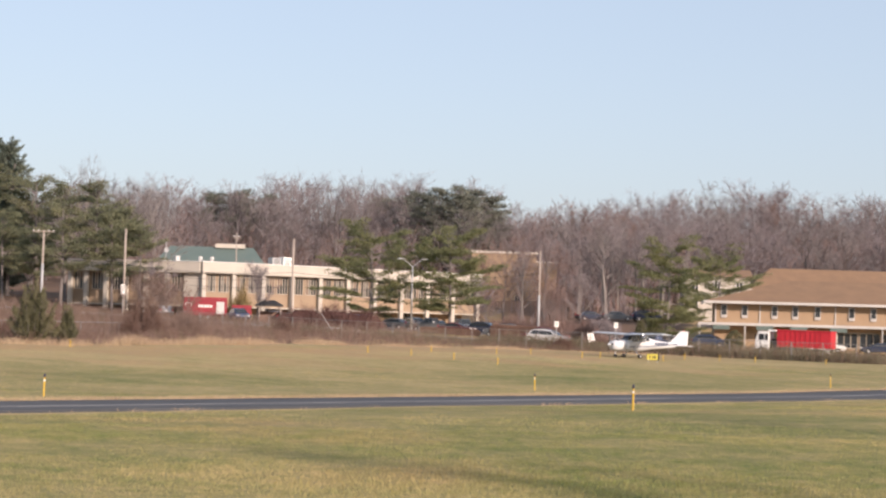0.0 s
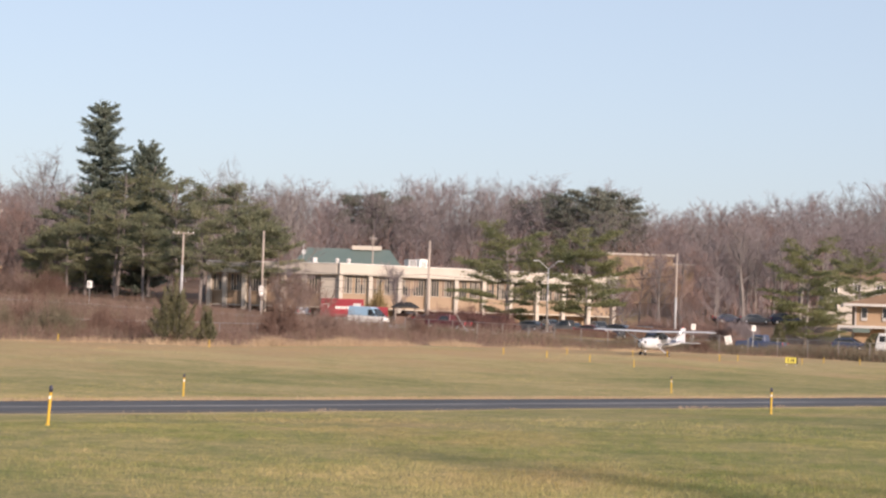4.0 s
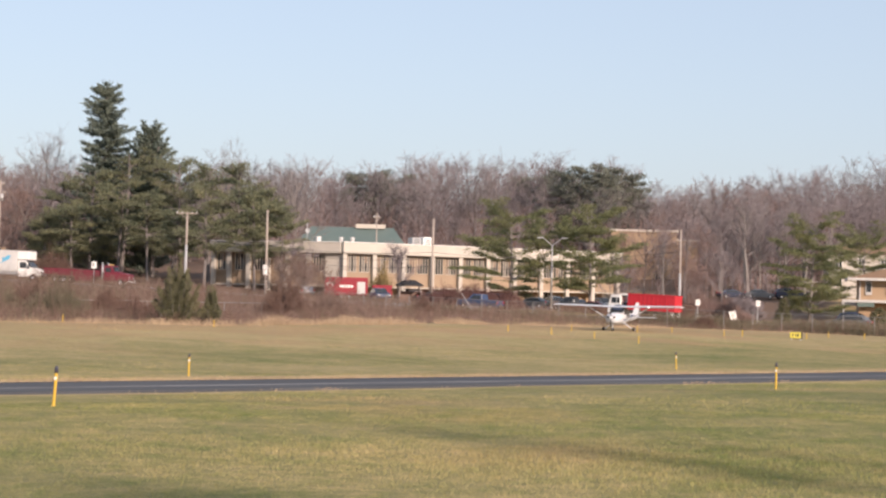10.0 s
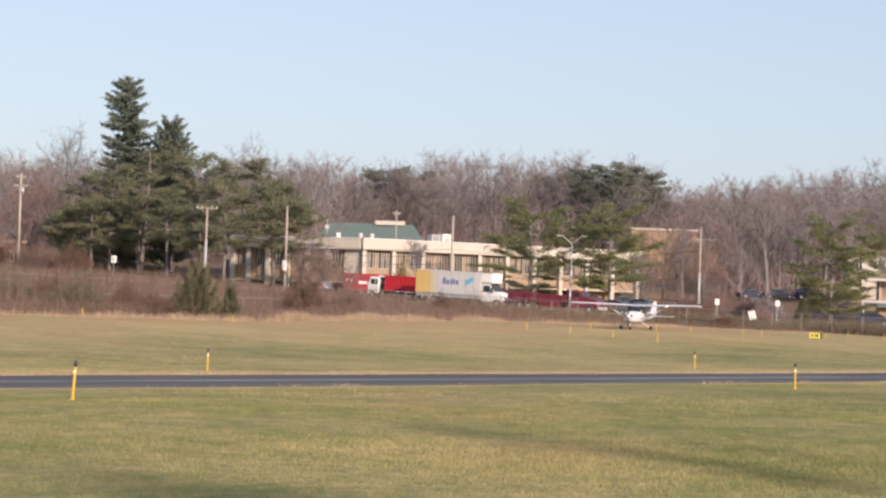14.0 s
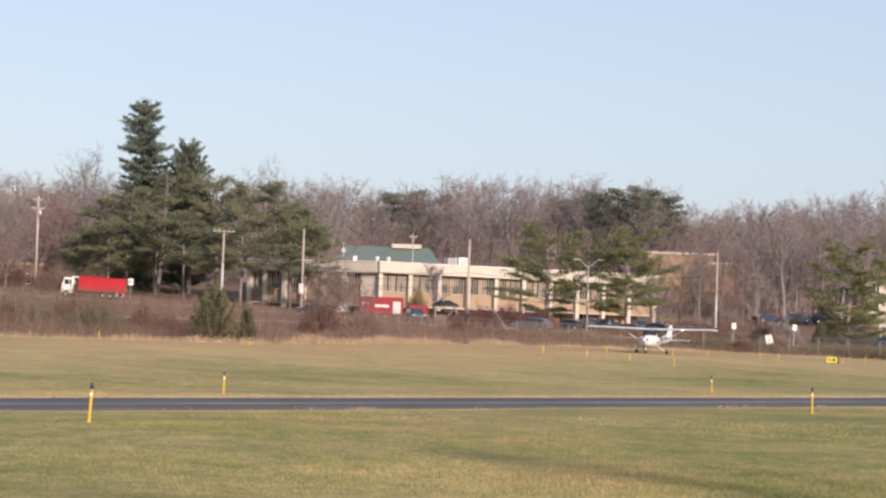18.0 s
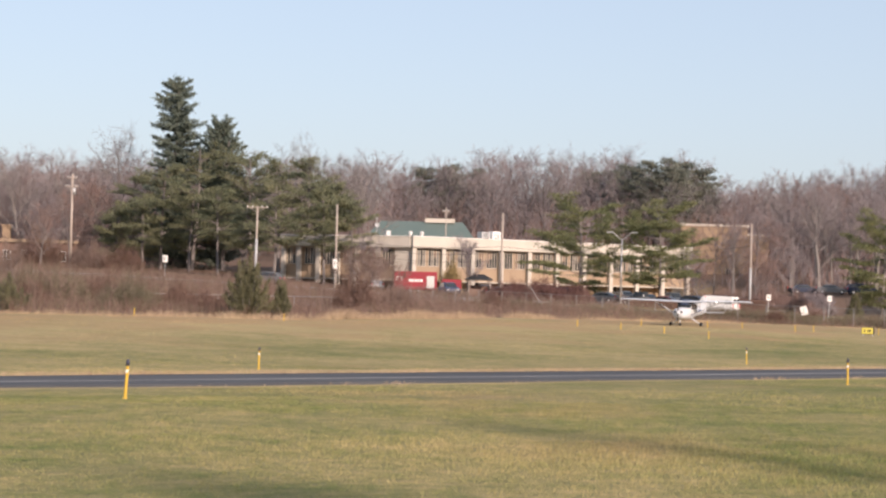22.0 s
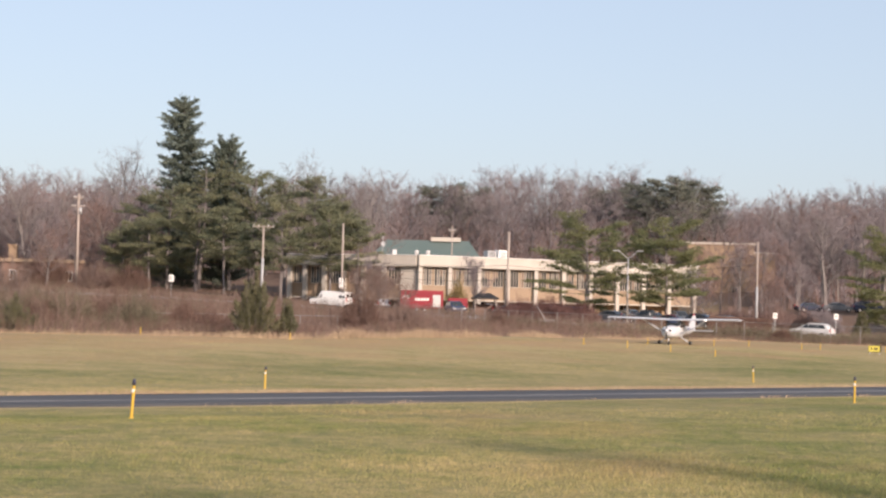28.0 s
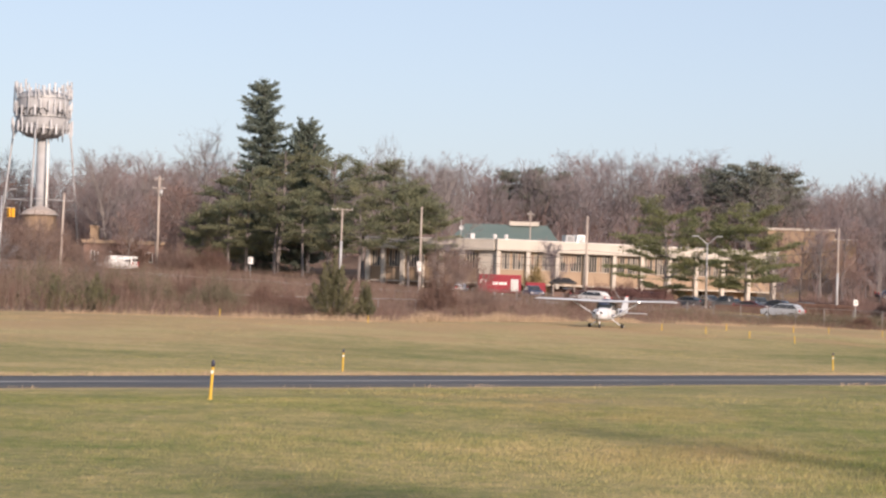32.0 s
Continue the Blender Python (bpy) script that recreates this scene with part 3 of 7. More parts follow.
def rooftop_things():
    for x, y in ((-15.7, 280.0), (-14.05, 280.2)):
        bm = bmesh.new()
        tube(bm, (0, 0, 0), (0, 0, 0.45), 0.22, 0.22, 10)
        loft(bm, [[(r * math.cos(a * 0.6283), r * math.sin(a * 0.6283), z) for a in range(10)] for r, z in ((0.24, 0.4), (0.31, 0.5), (0.31, 0.85), (0.20, 0.95))])
        single("roof_vent", bm, M_TRIM, "small white domed vent on the office roof", "vent", pose(x, y, 9.58), "roof vents", smooth=True)
    for x, y, sx, sz, mt in ((-5.1, 286, 1.5, 1.25, M_GALV), (-3.5, 286.4, 1.4, 1.35, M_WHITE)):
        t = thing("roof_unit", "boxy grey air handling unit on the office roof", "roof unit", pose(x, y, 9.58, 0, 0, 33), "roof units")
        bm = bmesh.new()
        box(bm, (0, 0, sz / 2), (sx, 1.3, sz))
        part("casing", bm, mt, t, bevel=0.04)
        bm = bmesh.new()
        for k in range(4):
            box(bm, (0, -0.67, 0.3 + k * 0.24), (sx * 0.7, 0.04, 0.10))
        part("louvre", bm, M_BLACK, t)
    bm = bmesh.new()
    box(bm, (0, 0, 0.5), (0.75, 0.75, 1.0))
    single("roof_box", bm, M_GALV, "plain grey metal box on the office roof", "roof unit", pose(-19.2, 281.5, 9.58, 0, 0, 33), bevel=0.03)
    t = thing("satellite_dish", "white satellite dish on a mast over the roof", "satellite dish", pose(-20.6, 279.0, 9.55, 0, 0, 20))
    bm = bmesh.new()
    tube(bm, (0, 0, 0), (0, 0, 2.6), 0.05)
    part("mast", bm, M_GALV, t)
    bm = bmesh.new()
    loft(bm, [[(r * math.cos(a * 0.5236), -0.25 + d, 1.75 + r * math.sin(a * 0.5236)) for a in range(12)] for r, d in ((0.05, 0.16), (0.24, 0.10), (0.36, 0.0))], False)
    part("dish", bm, M_TANK, t, smooth=True)
    bm = bmesh.new()
    box(bm, (0, 0, 2.7), (0.14, 0.12, 0.35))
    part("antenna", bm, M_TANK, t)


def motel_building():
    """The long tan building with a hipped brown roof by the road."""
    b = thing("long_building", "two-storey tan building with brown hipped roof and white trim", "building", pose(53.8, 251.0, -0.25, 0, 0, -10.5))
    L, D, E = 46.0, 13.0, 6.1
    bm = bmesh.new()
    box(bm, (L / 2, D / 2, E / 2), (L, D, E))
    part("wall", bm, M_WOODSIDE, b, "tan siding")
    bm = bmesh.new()
    o, h = 1.5, 3.1
    loft(bm, [[(-o, -o, E), (L + o, -o, E), (L + o, D + o, E), (-o, D + o, E)], [(9.9, D / 2 - 0.05, E + h), (L - 9.9, D / 2 - 0.05, E + h), (L - 9.9, D / 2 + 0.05, E + h), (9.9, D / 2 + 0.05, E + h)]])
    part("roof", bm, M_SHINGLE, b, "brown shingle roof")
    bm = bmesh.new()
    for c, s in (((L / 2, -o - 0.02, E - 0.12), (L + 2 * o + 0.1, 0.14, 0.34)), ((-o - 0.02, D / 2, E - 0.12), (0.14, D + 2 * o, 0.34))):
        box(bm, c, s)
    part("eaves_board", bm, M_TRIM, b, "white eaves board")
    bm = bmesh.new()
    box(bm, (L / 2 - 0.6, -0.9, 3.05), (L + 3.2, 2.2, 0.22))
    box(bm, (L / 2 - 0.6, -1.98, 3.14), (L + 3.2, 0.10, 0.30))
    part("canopy", bm, M_TRIM, b, "white walkway canopy")
    bm = bmesh.new()
    tube(bm, (0, 0, 0), (0, 0, 2.95), 0.09)
    post = finish(bm)
    for i in range(9):
        part("canopy_post", post, M_TRIM, b, at=pose(-2.0 + i * 5.9, -1.85, 0))
    bm = bmesh.new()
    box(bm, (0, 0, 0), (0.16, 0.12, 2.4))
    dp = finish(bm)
    for x in (0.1, 5.9, 15.7, 22.6, 33.0):
        part("downpipe", dp, M_TRIM, b, at=pose(x, -0.06, 4.5))
    wm = window_meshes(0.72, 1.25, 1)
    for x in (1.2, 3.9, 7.8, 10.5, 13.4, 17.8, 20.6, 24.6, 27.4, 31.4, 34.2, 38.4, 41.2):
        w = add_window(b, wm, 1, pose(x, -0.12, 4.95), M_TRIM)
        bm = bmesh.new()
        box(bm, (0, -0.03, -0.82), (0.78, 0.08, 0.36))
        part("apron_panel", bm, M_TRIM, w, "pale panel under the window", bevel=0.01)
    gm = window_meshes(2.6, 1.9, 3)
    for x in (17.3, 20.2, 23.1, 26.0, 28.9, 31.8, 34.7, 37.6):
        add_window(b, gm, 3, pose(x, -0.12, 1.35), M_FRAME)
    bm = bmesh.new()
    box(bm, (0, 0, 0), (2.2, 0.12, 0.55))
    board = finish(bm, bevel=0.02)
    for x in (0.8, 10.85, 15.95, 23.4, 31.5):
        part("sign_board", board, M_GREENROOF, b, "dark green sign board", at=pose(x, -2.1, 2.65))
    part("sign_board", board, M_TRIM, b, "pale sign board", at=pose(6.45, -2.1, 2.68))
    for i in range(2):
        bm = bmesh.new()
        box(bm, (-1.2, 2.0 + i * 5, 2.7), (1.9, 0.1, 0.5))
        part("side_awning", bm, M_TRIM, b)


def brick_block():
    b = thing("brick_building", "plain tan brick block with pale roof edge on the hill", "building", pose(28.0, 330.0, 4.0, 0, 0, 3))
    for nm, c, s, mt in (("wall", (5.6, 6, 5.1), (11.4, 12, 10.2), M_BLOCK), ("side_wall", (13.4, 8, 4.4), (4.4, 10, 8.8), M_BLOCK)):
        bm = bmesh.new()
        box(bm, c, s)
        part(nm, bm, mt, b, bevel=0.02)
    bm = bmesh.new()
    box(bm, (5.6, 6, 10.3), (11.9, 12.4, 0.35))
    box(bm, (13.6, 8, 8.9), (4.8, 10.4, 0.3))
    part("coping", bm, M_CREAM, b, "pale roof edge")
    wm = window_meshes(1.0, 1.2, 2)
    for x in (3.0, 8.2):
        add_window(b, wm, 2, pose(x, -0.12, 2.2))


def far_buildings():
    b = thing("green_roof_building", "low building with a dark green metal roof behind the office", "building", pose(-23.5, 345.0, 6.2))
    bm = bmesh.new()
    box(bm, (5.75, 8, 1.0), (19.5, 14, 6.0))
    part("wall", bm, M_BLOCK, b)
    bm = bmesh.new()
    loft(bm, [[(-5, 0, 4), (16.5, 0, 4), (16.5, 16, 4), (-5, 16, 4)], [(-1.8, 7.8, 8.3), (13.3, 7.8, 8.3), (13.3, 8.2, 8.3), (-1.8, 8.2, 8.3)]])
    part("roof", bm, M_GREENROOF, b, "dark green roof")
    bm = bmesh.new()
    box(bm, (9.1, 7.6, 8.5), (5.4, 1.5, 0.75))
    part("ridge_cap", bm, M_CREAM, b, "pale ridge vent")
    h = thing("brick_house", "red brick house with tan chimneys among bare trees", "house", pose(-83.0, 302.0, 3.6, 0, 0, 4))
    bm = bmesh.new()
    box(bm, (6.4, 5, 2.4), (12.8, 9, 4.8))
    part("wall", bm, M_REDBRICK, h)
    bm = bmesh.new()
    box(bm, (6.4, 0.35, 4.55), (13.4, 0.5, 0.55))
    part("cornice", bm, M_TAN, h, "tan brick cornice")
    for x in (1.2, 5.9):
        bm = bmesh.new()
        box(bm, (x, 3, 5.8), (1.3, 0.9, 2.2))
        box(bm, (x, 3, 7.0), (1.6, 1.2, 0.3))
        part("chimney", bm, M_BLOCK, h, "tan chimney", bevel=0.03)
    wm = window_meshes(1.1, 1.5, 2)
    for x in (1.8, 4.6, 7.6, 10.6):
        add_window(h, wm, 2, pose(x, 0.40, 2.2), M_WHITE)
    c = thing("domed_pavilion", "round stone pavilion with a low grey conical roof", "pavilion", pose(-98.6, 330.0, float(height(-98.6, 330))))
    k = 13.0 - float(height(-98.6, 330))
    ring = lambda r, z: [(r * math.cos(a * math.pi / 8), r * math.sin(a * math.pi / 8), z) for a in range(16)]
    bm = bmesh.new()
    loft(bm, [ring(2.9, 0), ring(2.9, k)])
    part("wall", bm, M_BLOCK, c)
    bm = bmesh.new()
    loft(bm, [ring(3.4, k), ring(2.6, k + 0.8), ring(1.2, k + 1.4), ring(0.2, k + 1.7)])
    part("roof", bm, M_POLE, c, "grey-brown conical roof")


def water_tower():
    t = thing("water_tower", "pale water tower on legs, ringed with white phone antennas", "water tower", pose(-119.7, 400.0, float(height(-119.7, 400))))
    z0 = float(height(-119.7, 400))
    zb, zt = 31.5 - z0, 41.0 - z0
    ring = lambda r, z, n=28: [(r * math.cos(a * 2 * math.pi / n), r * math.sin(a * 2 * math.pi / n), z) for a in range(n)]
    bm = bmesh.new()
    loft(bm, [ring(0.9, zb), ring(3.2, zb + 0.35), ring(5.0, zb + 1.5), ring(5.55, zb + 3.0), ring(5.6, zt - 1.2), ring(5.1, zt), ring(2.2, zt + 0.9), ring(0.3, zt + 1.1)])
    tank = part("tank", bm, M_TANK, t, "weathered pale steel tank", smooth=True)
    bm = bmesh.new()
    loft(bm, [ring(1.0, -1, 16), ring(1.0, zb + 0.3, 16)])
    part("riser", bm, M_TANK, t, "thick central riser pipe", smooth=True)
    bm = bmesh.new()
    tube(bm, (1.75, -1.0, -1), (1.75, -1.0, zb), 0.22)
    part("cable_duct", bm, M_WHITE, t)
    bm = bmesh.new()
    for rr, z in ((5.95, zt - 0.9), (6.1, zb + 2.1), (5.95, zb + 4.6)):
        pts = ring(rr, z, 24)
        for a, c in zip(pts, pts[1:] + pts[:1]):
            tube(bm, a, c, 0.09, n=5)
    part("railing", bm, M_GALV, t, "ring rails round the tank")
    for i in range(4):
        a = math.pi * i / 2 + 0.06
        bm = bmesh.new()
        tube(bm, (8.6 * math.cos(a), 8.6 * math.sin(a), -1), (6.0 * math.cos(a), 6.0 * math.sin(a), zb + 2.4), 0.24, 0.20, 8)
        part("leg", bm, M_TANK, t, smooth=True)
    bm = bmesh.new()
    pts = [(7.5 * math.cos(math.pi * i / 2 + 0.06), 7.5 * math.sin(math.pi * i / 2 + 0.06), zb * 0.42) for i in range(4)]
    for a, c in zip(pts, pts[1:] + pts[:1]):
        tube(bm, a, c, 0.10, n=5)
    part("brace", bm, M_TANK, t)
    bm = bmesh.new()
    box(bm, (0, 0, 0), (0.42, 0.24, 2.1))
    ant = finish(bm, bevel=0.04)
    bm = bmesh.new()
    tube(bm, (0, 0.25, -1.3), (0, 0.25, 1.2), 0.05, n=5)
    box(bm, (0, 0.35, 0.1), (0.3, 0.2, 0.5))
    mast = finish(bm)
    bm = bmesh.new()
    tube(bm, (0, 0, -1.7), (0, 0, 1.5), 0.11, n=8)
    slim = finish(bm)
    rng = random.Random(8)
    for zz, n, rr in ((zt + 0.9, 34, 6.05), (zb + 6.2, 26, 6.1), (zb + 2.2, 30, 6.35)):
        for i in range(n):
            a = 2 * math.pi * (i + rng.random() * 0.6) / n
            at = pose(rr * math.cos(a), rr * math.sin(a), zz + rng.uniform(-0.9, 0.9), 0, 0, math.degrees(a) + 90)
            an = part("antenna", ant if rng.random() < 0.6 else slim, M_ANTENNA, t, "pale panel antenna", at=at)
            part("mount", mast, M_GALV, an)
    # the name on the tank, letter by letter round the front
    word = "ROCKY HILL"
    for i, ch in enumerate(word):
        if ch == " ":
            continue
        cu = bpy.data.curves.new("letter", "FONT")
        cu.body, cu.size, cu.extrude, cu.align_x = ch, 2.5, 0.05, "CENTER"
        ob = new("letter", cu)
        a = radians(-90 + 31 + (i - 4.4) * 15.2)
        ob.parent = tank
        ob.matrix_local = pose(5.66 * math.cos(a), 5.66 * math.sin(a), zb + 4.5, 90, 0, math.degrees(a) + 90)
        cu.materials.append(M_BLACK)


def houses_behind():
    """The pale house and the long roof that show behind the pines and the hipped building."""
    z = float(height(58, 293))
    h = thing("white_house", "pale house with a tan gable roof behind the pines", "house", pose(58.0, 293.0, z, 0, 0, -6))
    k = 10.2 - z
    bm = bmesh.new()
    box(bm, (5, 4, k / 2), (10, 8, k))
    part("wall", bm, M_CREAM, h)
    bm = bmesh.new()
    loft(bm, [[(-0.5, -0.5, k), (10.5, -0.5, k), (10.5, 8.5, k), (-0.5, 8.5, k)], [(-0.5, 3.9, k + 1.2), (10.5, 3.9, k + 1.2), (10.5, 4.1, k + 1.2), (-0.5, 4.1, k + 1.2)]])
    part("roof", bm, M_SHINGLE, h, "brown shingle roof")
    wm = window_meshes(1.0, 1.4, 2)
    for x in (1.6, 5.0, 8.4):
        add_window(h, wm, 2, pose(x, -0.12, k - 1.5), M_WHITE)
        add_window(h, wm, 2, pose(x, -0.12, k - 4.2), M_WHITE)
    z = float(height(90, 305))
    b = thing("rear_building", "long low building with a tan shingle roof on the hillside", "building", pose(70.0, 300.0, z, 0, 0, -2))
    k = 8.6 - z
    bm = bmesh.new()
    box(bm, (24, 7, k / 2 - 0.5), (48, 12, k + 1.0))
    part("wall", bm, M_WOODSIDE, b)
    bm = bmesh.new()
    loft(bm, [[(-0.8, 0, k), (48.8, 0, k), (48.8, 14, k), (-0.8, 14, k)], [(4.5, 6.9, k + 3.6), (44, 6.9, k + 3.6), (44, 7.1, k + 3.6), (4.5, 7.1, k + 3.6)]])
    part("roof", bm, M_SHINGLE, b, "tan shingle roof")
    bm = bmesh.new()
    box(bm, (24, -0.05, k - 0.12), (49.8, 0.14, 0.3))
    part("eaves_board", bm, M_WHITE, b, "white eaves board")
    for x in (5, 12, 19, 26, 33, 40):
        add_window(b, wm, 2, pose(x, 0.88, k - 1.4), M_WHITE)


office_building()
shelter()
houses_behind()
rooftop_things()
motel_building()
brick_block()
far_buildings()
water_tower()

# ---- trees ----
def limb_path(rng, p, d, length, steps, bend, up):
    pts = [np.array(p, float)]
    d = np.array(d, float)
    for _ in range(steps):
        d = d + rng.normal(0, bend, 3) + np.array((0, 0, up))
        d /= np.linalg.norm(d)
        pts.append(pts[-1] + d * length / steps)
    return pts, d


def prism(q, pts, r0, r1, n=3):
    """Faces of a tapered limb along pts, added to q as four-cornered faces."""
    rings = []
    for i, p in enumerate(pts):
        d = pts[min(i + 1, len(pts) - 1)] - pts[max(i - 1, 0)]
        d = d / (np.linalg.norm(d) + 1e-9)
        a = np.cross(d, (0.31, 0.95, 0.05))
        a /= np.linalg.norm(a) + 1e-9
        b = np.cross(d, a)
        r = r0 + (r1 - r0) * i / (len(pts) - 1)
        rings.append([p + r * (a * math.cos(6.283 * k / n) + b * math.sin(6.283 * k / n)) for k in range(n)])
    for u, v in zip(rings, rings[1:]):
        for k in range(n):
            q.append((u[k], u[(k + 1) % n], v[(k + 1) % n], v[k]))


def spike(rng, a, b, w):
    """A thin three-cornered twig from a to its tip b."""
    s = np.cross(b - a, rng.normal(0, 1, 3))
    s *= w / (np.linalg.norm(s) + 1e-9)
    return (a - s, a + s, b)


def unit(d):
    return d / (np.linalg.norm(d) + 1e-9)


def bare_tree(seed, h=18.0, spread=0.45, limbs=11, subs=6, twigs=8, thick=1.0, clear=0.3, fine=4, tw=0.018, round_top=0.0):
    """Wood (four-cornered faces) and twigs (three-cornered) of a leafless tree, its foot at the origin: limbs that rise and fork into a rounded head of fine spray."""
    rng = np.random.default_rng(seed)
    wood, twig = [], []
    trunk, _ = limb_path(rng, (0, 0, -0.3), (0, 0, 1), h * 0.78, 6, 0.05, 0.06)
    prism(wood, trunk, h * 0.0135 * thick, h * 0.0025 * thick, 5)
    head = np.array((0, 0, h * (clear + 1) / 2 + h * 0.02))
    half = np.array((h * spread * 0.72, h * spread * 0.72, h * (1 - clear) * 0.54))

    def hold(p):
        """Pull a point back to the rounded outline of the head."""
        r = np.linalg.norm((p - head) / half)
        return p if r < 1 else head + (p - head) * (1 / r) ** round_top

    for i in range(limbs):
        f = clear + (0.95 - clear) * (i + rng.random() * 0.8) / limbs
        k = f * 6
        a = min(int(k), 5)
        p = trunk[a] + (trunk[a + 1] - trunk[a]) * (k - a)
        ang = i * 2.4 + rng.random()
        out = 1.0 - 0.62 * f
        d = unit(np.array((math.cos(ang) * out, math.sin(ang) * out, 0.50 + 0.55 * f)))
        ln = h * spread * (1.02 - 0.5 * abs(f - 0.45)) * (0.7 + 0.45 * rng.random())
        pts, _ = limb_path(rng, p, d, ln, 3, 0.17, 0.10)
        prism(wood, pts, h * 0.0044 * thick, h * 0.0012, 3)
        for j in range(subs):
            g = 0.22 + 0.78 * (j + rng.random() * 0.7) / subs
            kk = min(g, 0.999) * 3
            b = int(kk)
            q = pts[b] + (pts[b + 1] - pts[b]) * (kk - b)
            d2 = unit(unit(pts[b + 1] - pts[b]) + rng.normal(0, 0.55, 3) + (0, 0, 0.12))
            sp, _ = limb_path(rng, q, d2, ln * (0.60 - 0.25 * g), 2, 0.22, 0.06)
            sp = [sp[0], hold(sp[1]), hold(sp[2])]
            side = np.cross(d2, rng.normal(0, 1, 3))
            side *= h * 0.0015 * thick / (np.linalg.norm(side) + 1e-9)
            wood.append((sp[0] - side, sp[0] + side, sp[1] + side * 0.7, sp[1] - side * 0.7))
            wood.append((sp[1] - side * 0.7, sp[1] + side * 0.7, sp[2] + side * 0.3, sp[2] - side * 0.3))
            for _ in range(twigs):
                e = 0.15 + rng.random() * 1.84
                c = int(e)
                r = sp[c] + (sp[c + 1] - sp[c]) * (e - c)
                d3 = unit(unit(sp[c + 1] - sp[c]) + rng.normal(0, 0.65, 3) + (0, 0, 0.06))
                l3 = h * (0.045 + 0.05 * rng.random())
                tip = hold(r + d3 * l3)
                twig.append(spike(rng, r, tip, tw))
                for _ in range(fine):
                    m = r + (tip - r) * (0.2 + 0.8 * rng.random())
                    t4 = m + unit(d3 + rng.normal(0, 0.55, 3)) * l3 * (0.35 + 0.4 * rng.random())
                    twig.append(spike(rng, m, hold(t4), tw * 0.7))
    return np.array(wood), np.array(twig)


def tuft_cloud(rng, centre, size, count, leaf, flat=0.45, along=(0, 0, 0.35), slim=0.26):
    """Needle tufts round a centre, as three-cornered faces that point along a way."""
    c = np.asarray(centre) + rng.normal(0, 1, (count, 3)) * np.array((size, size, size * flat))
    d = rng.normal(0, 1, (count, 3)) + np.asarray(along)
    d /= np.linalg.norm(d, axis=1)[:, None]
    s = np.cross(d, rng.normal(0, 1, (count, 3)))
    s /= np.linalg.norm(s, axis=1)[:, None] + 1e-9
    k = leaf * (0.6 + 0.8 * rng.random((count, 1)))
    return np.stack([c - s * k * slim, c + s * k * slim, c + d * k * 1.6], 1)


def pine(seed, h=16.0, spread=0.36, clear=0.25, limbs=44, clumps=8, per=15, leaf=0.34, round_top=True, skew=0.0, size=0.36):
    """Wood and needles of a pine with flat, separate, upturned boughs."""
    rng = np.random.default_rng(seed)
    wood, leaves = [], []
    trunk, _ = limb_path(rng, (0, 0, -0.3), (skew, 0, 1), h * 0.98, 8, 0.03, 0.05)
    prism(wood, trunk, h * 0.017, h * 0.004, 7)
    tiers = max(6, limbs // 6)
    for i in range(limbs):
        tier = (i % tiers + 0.28 * rng.random()) / tiers
        f = clear + (0.985 - clear) * tier
        k = f * 8
        a = min(int(k), 7)
        p = trunk[a] + (trunk[a + 1] - trunk[a]) * (k - a)
        g = tier
        prof = math.sqrt(max(0.10, 1 - (abs(g - 0.40) / 0.68) ** 2)) if round_top else 1.05 - g
        if rng.random() < 0.08:
            continue
        ln = h * spread * prof * (0.40 + 0.80 * rng.random())
        ang = i * 2.4 + rng.random() * 0.9
        d = np.array((math.cos(ang), math.sin(ang), -0.04 + 0.55 * g * g + 0.32 * rng.random()))
        d /= np.linalg.norm(d)
        pts, _ = limb_path(rng, p, d, ln, 4, 0.10, 0.035)
        prism(wood, pts, h * 0.0042, h * 0.0012, 3)
        n = max(4, int(clumps * (0.5 + ln / (h * spread))))
        for j in range(n):
            e = (0.42 + 0.58 * (j + rng.random()) / n) * 3.99
            c = int(e)
            wid = ln * 0.22 * math.sin(min(1.0, (e / 4) * 1.1) * 2.6)
            side = np.array((-d[1], d[0], 0)) * rng.normal(0, 1) * wid
            q = pts[c] + (pts[c + 1] - pts[c]) * (e - c) + side
            leaves.append(tuft_cloud(rng, q + np.array((0, 0, 0.12)), size + 0.02 * ln, per, leaf, 0.27, (d[0] * 0.9, d[1] * 0.9, 0.75)))
    return np.array(wood), np.concatenate(leaves)


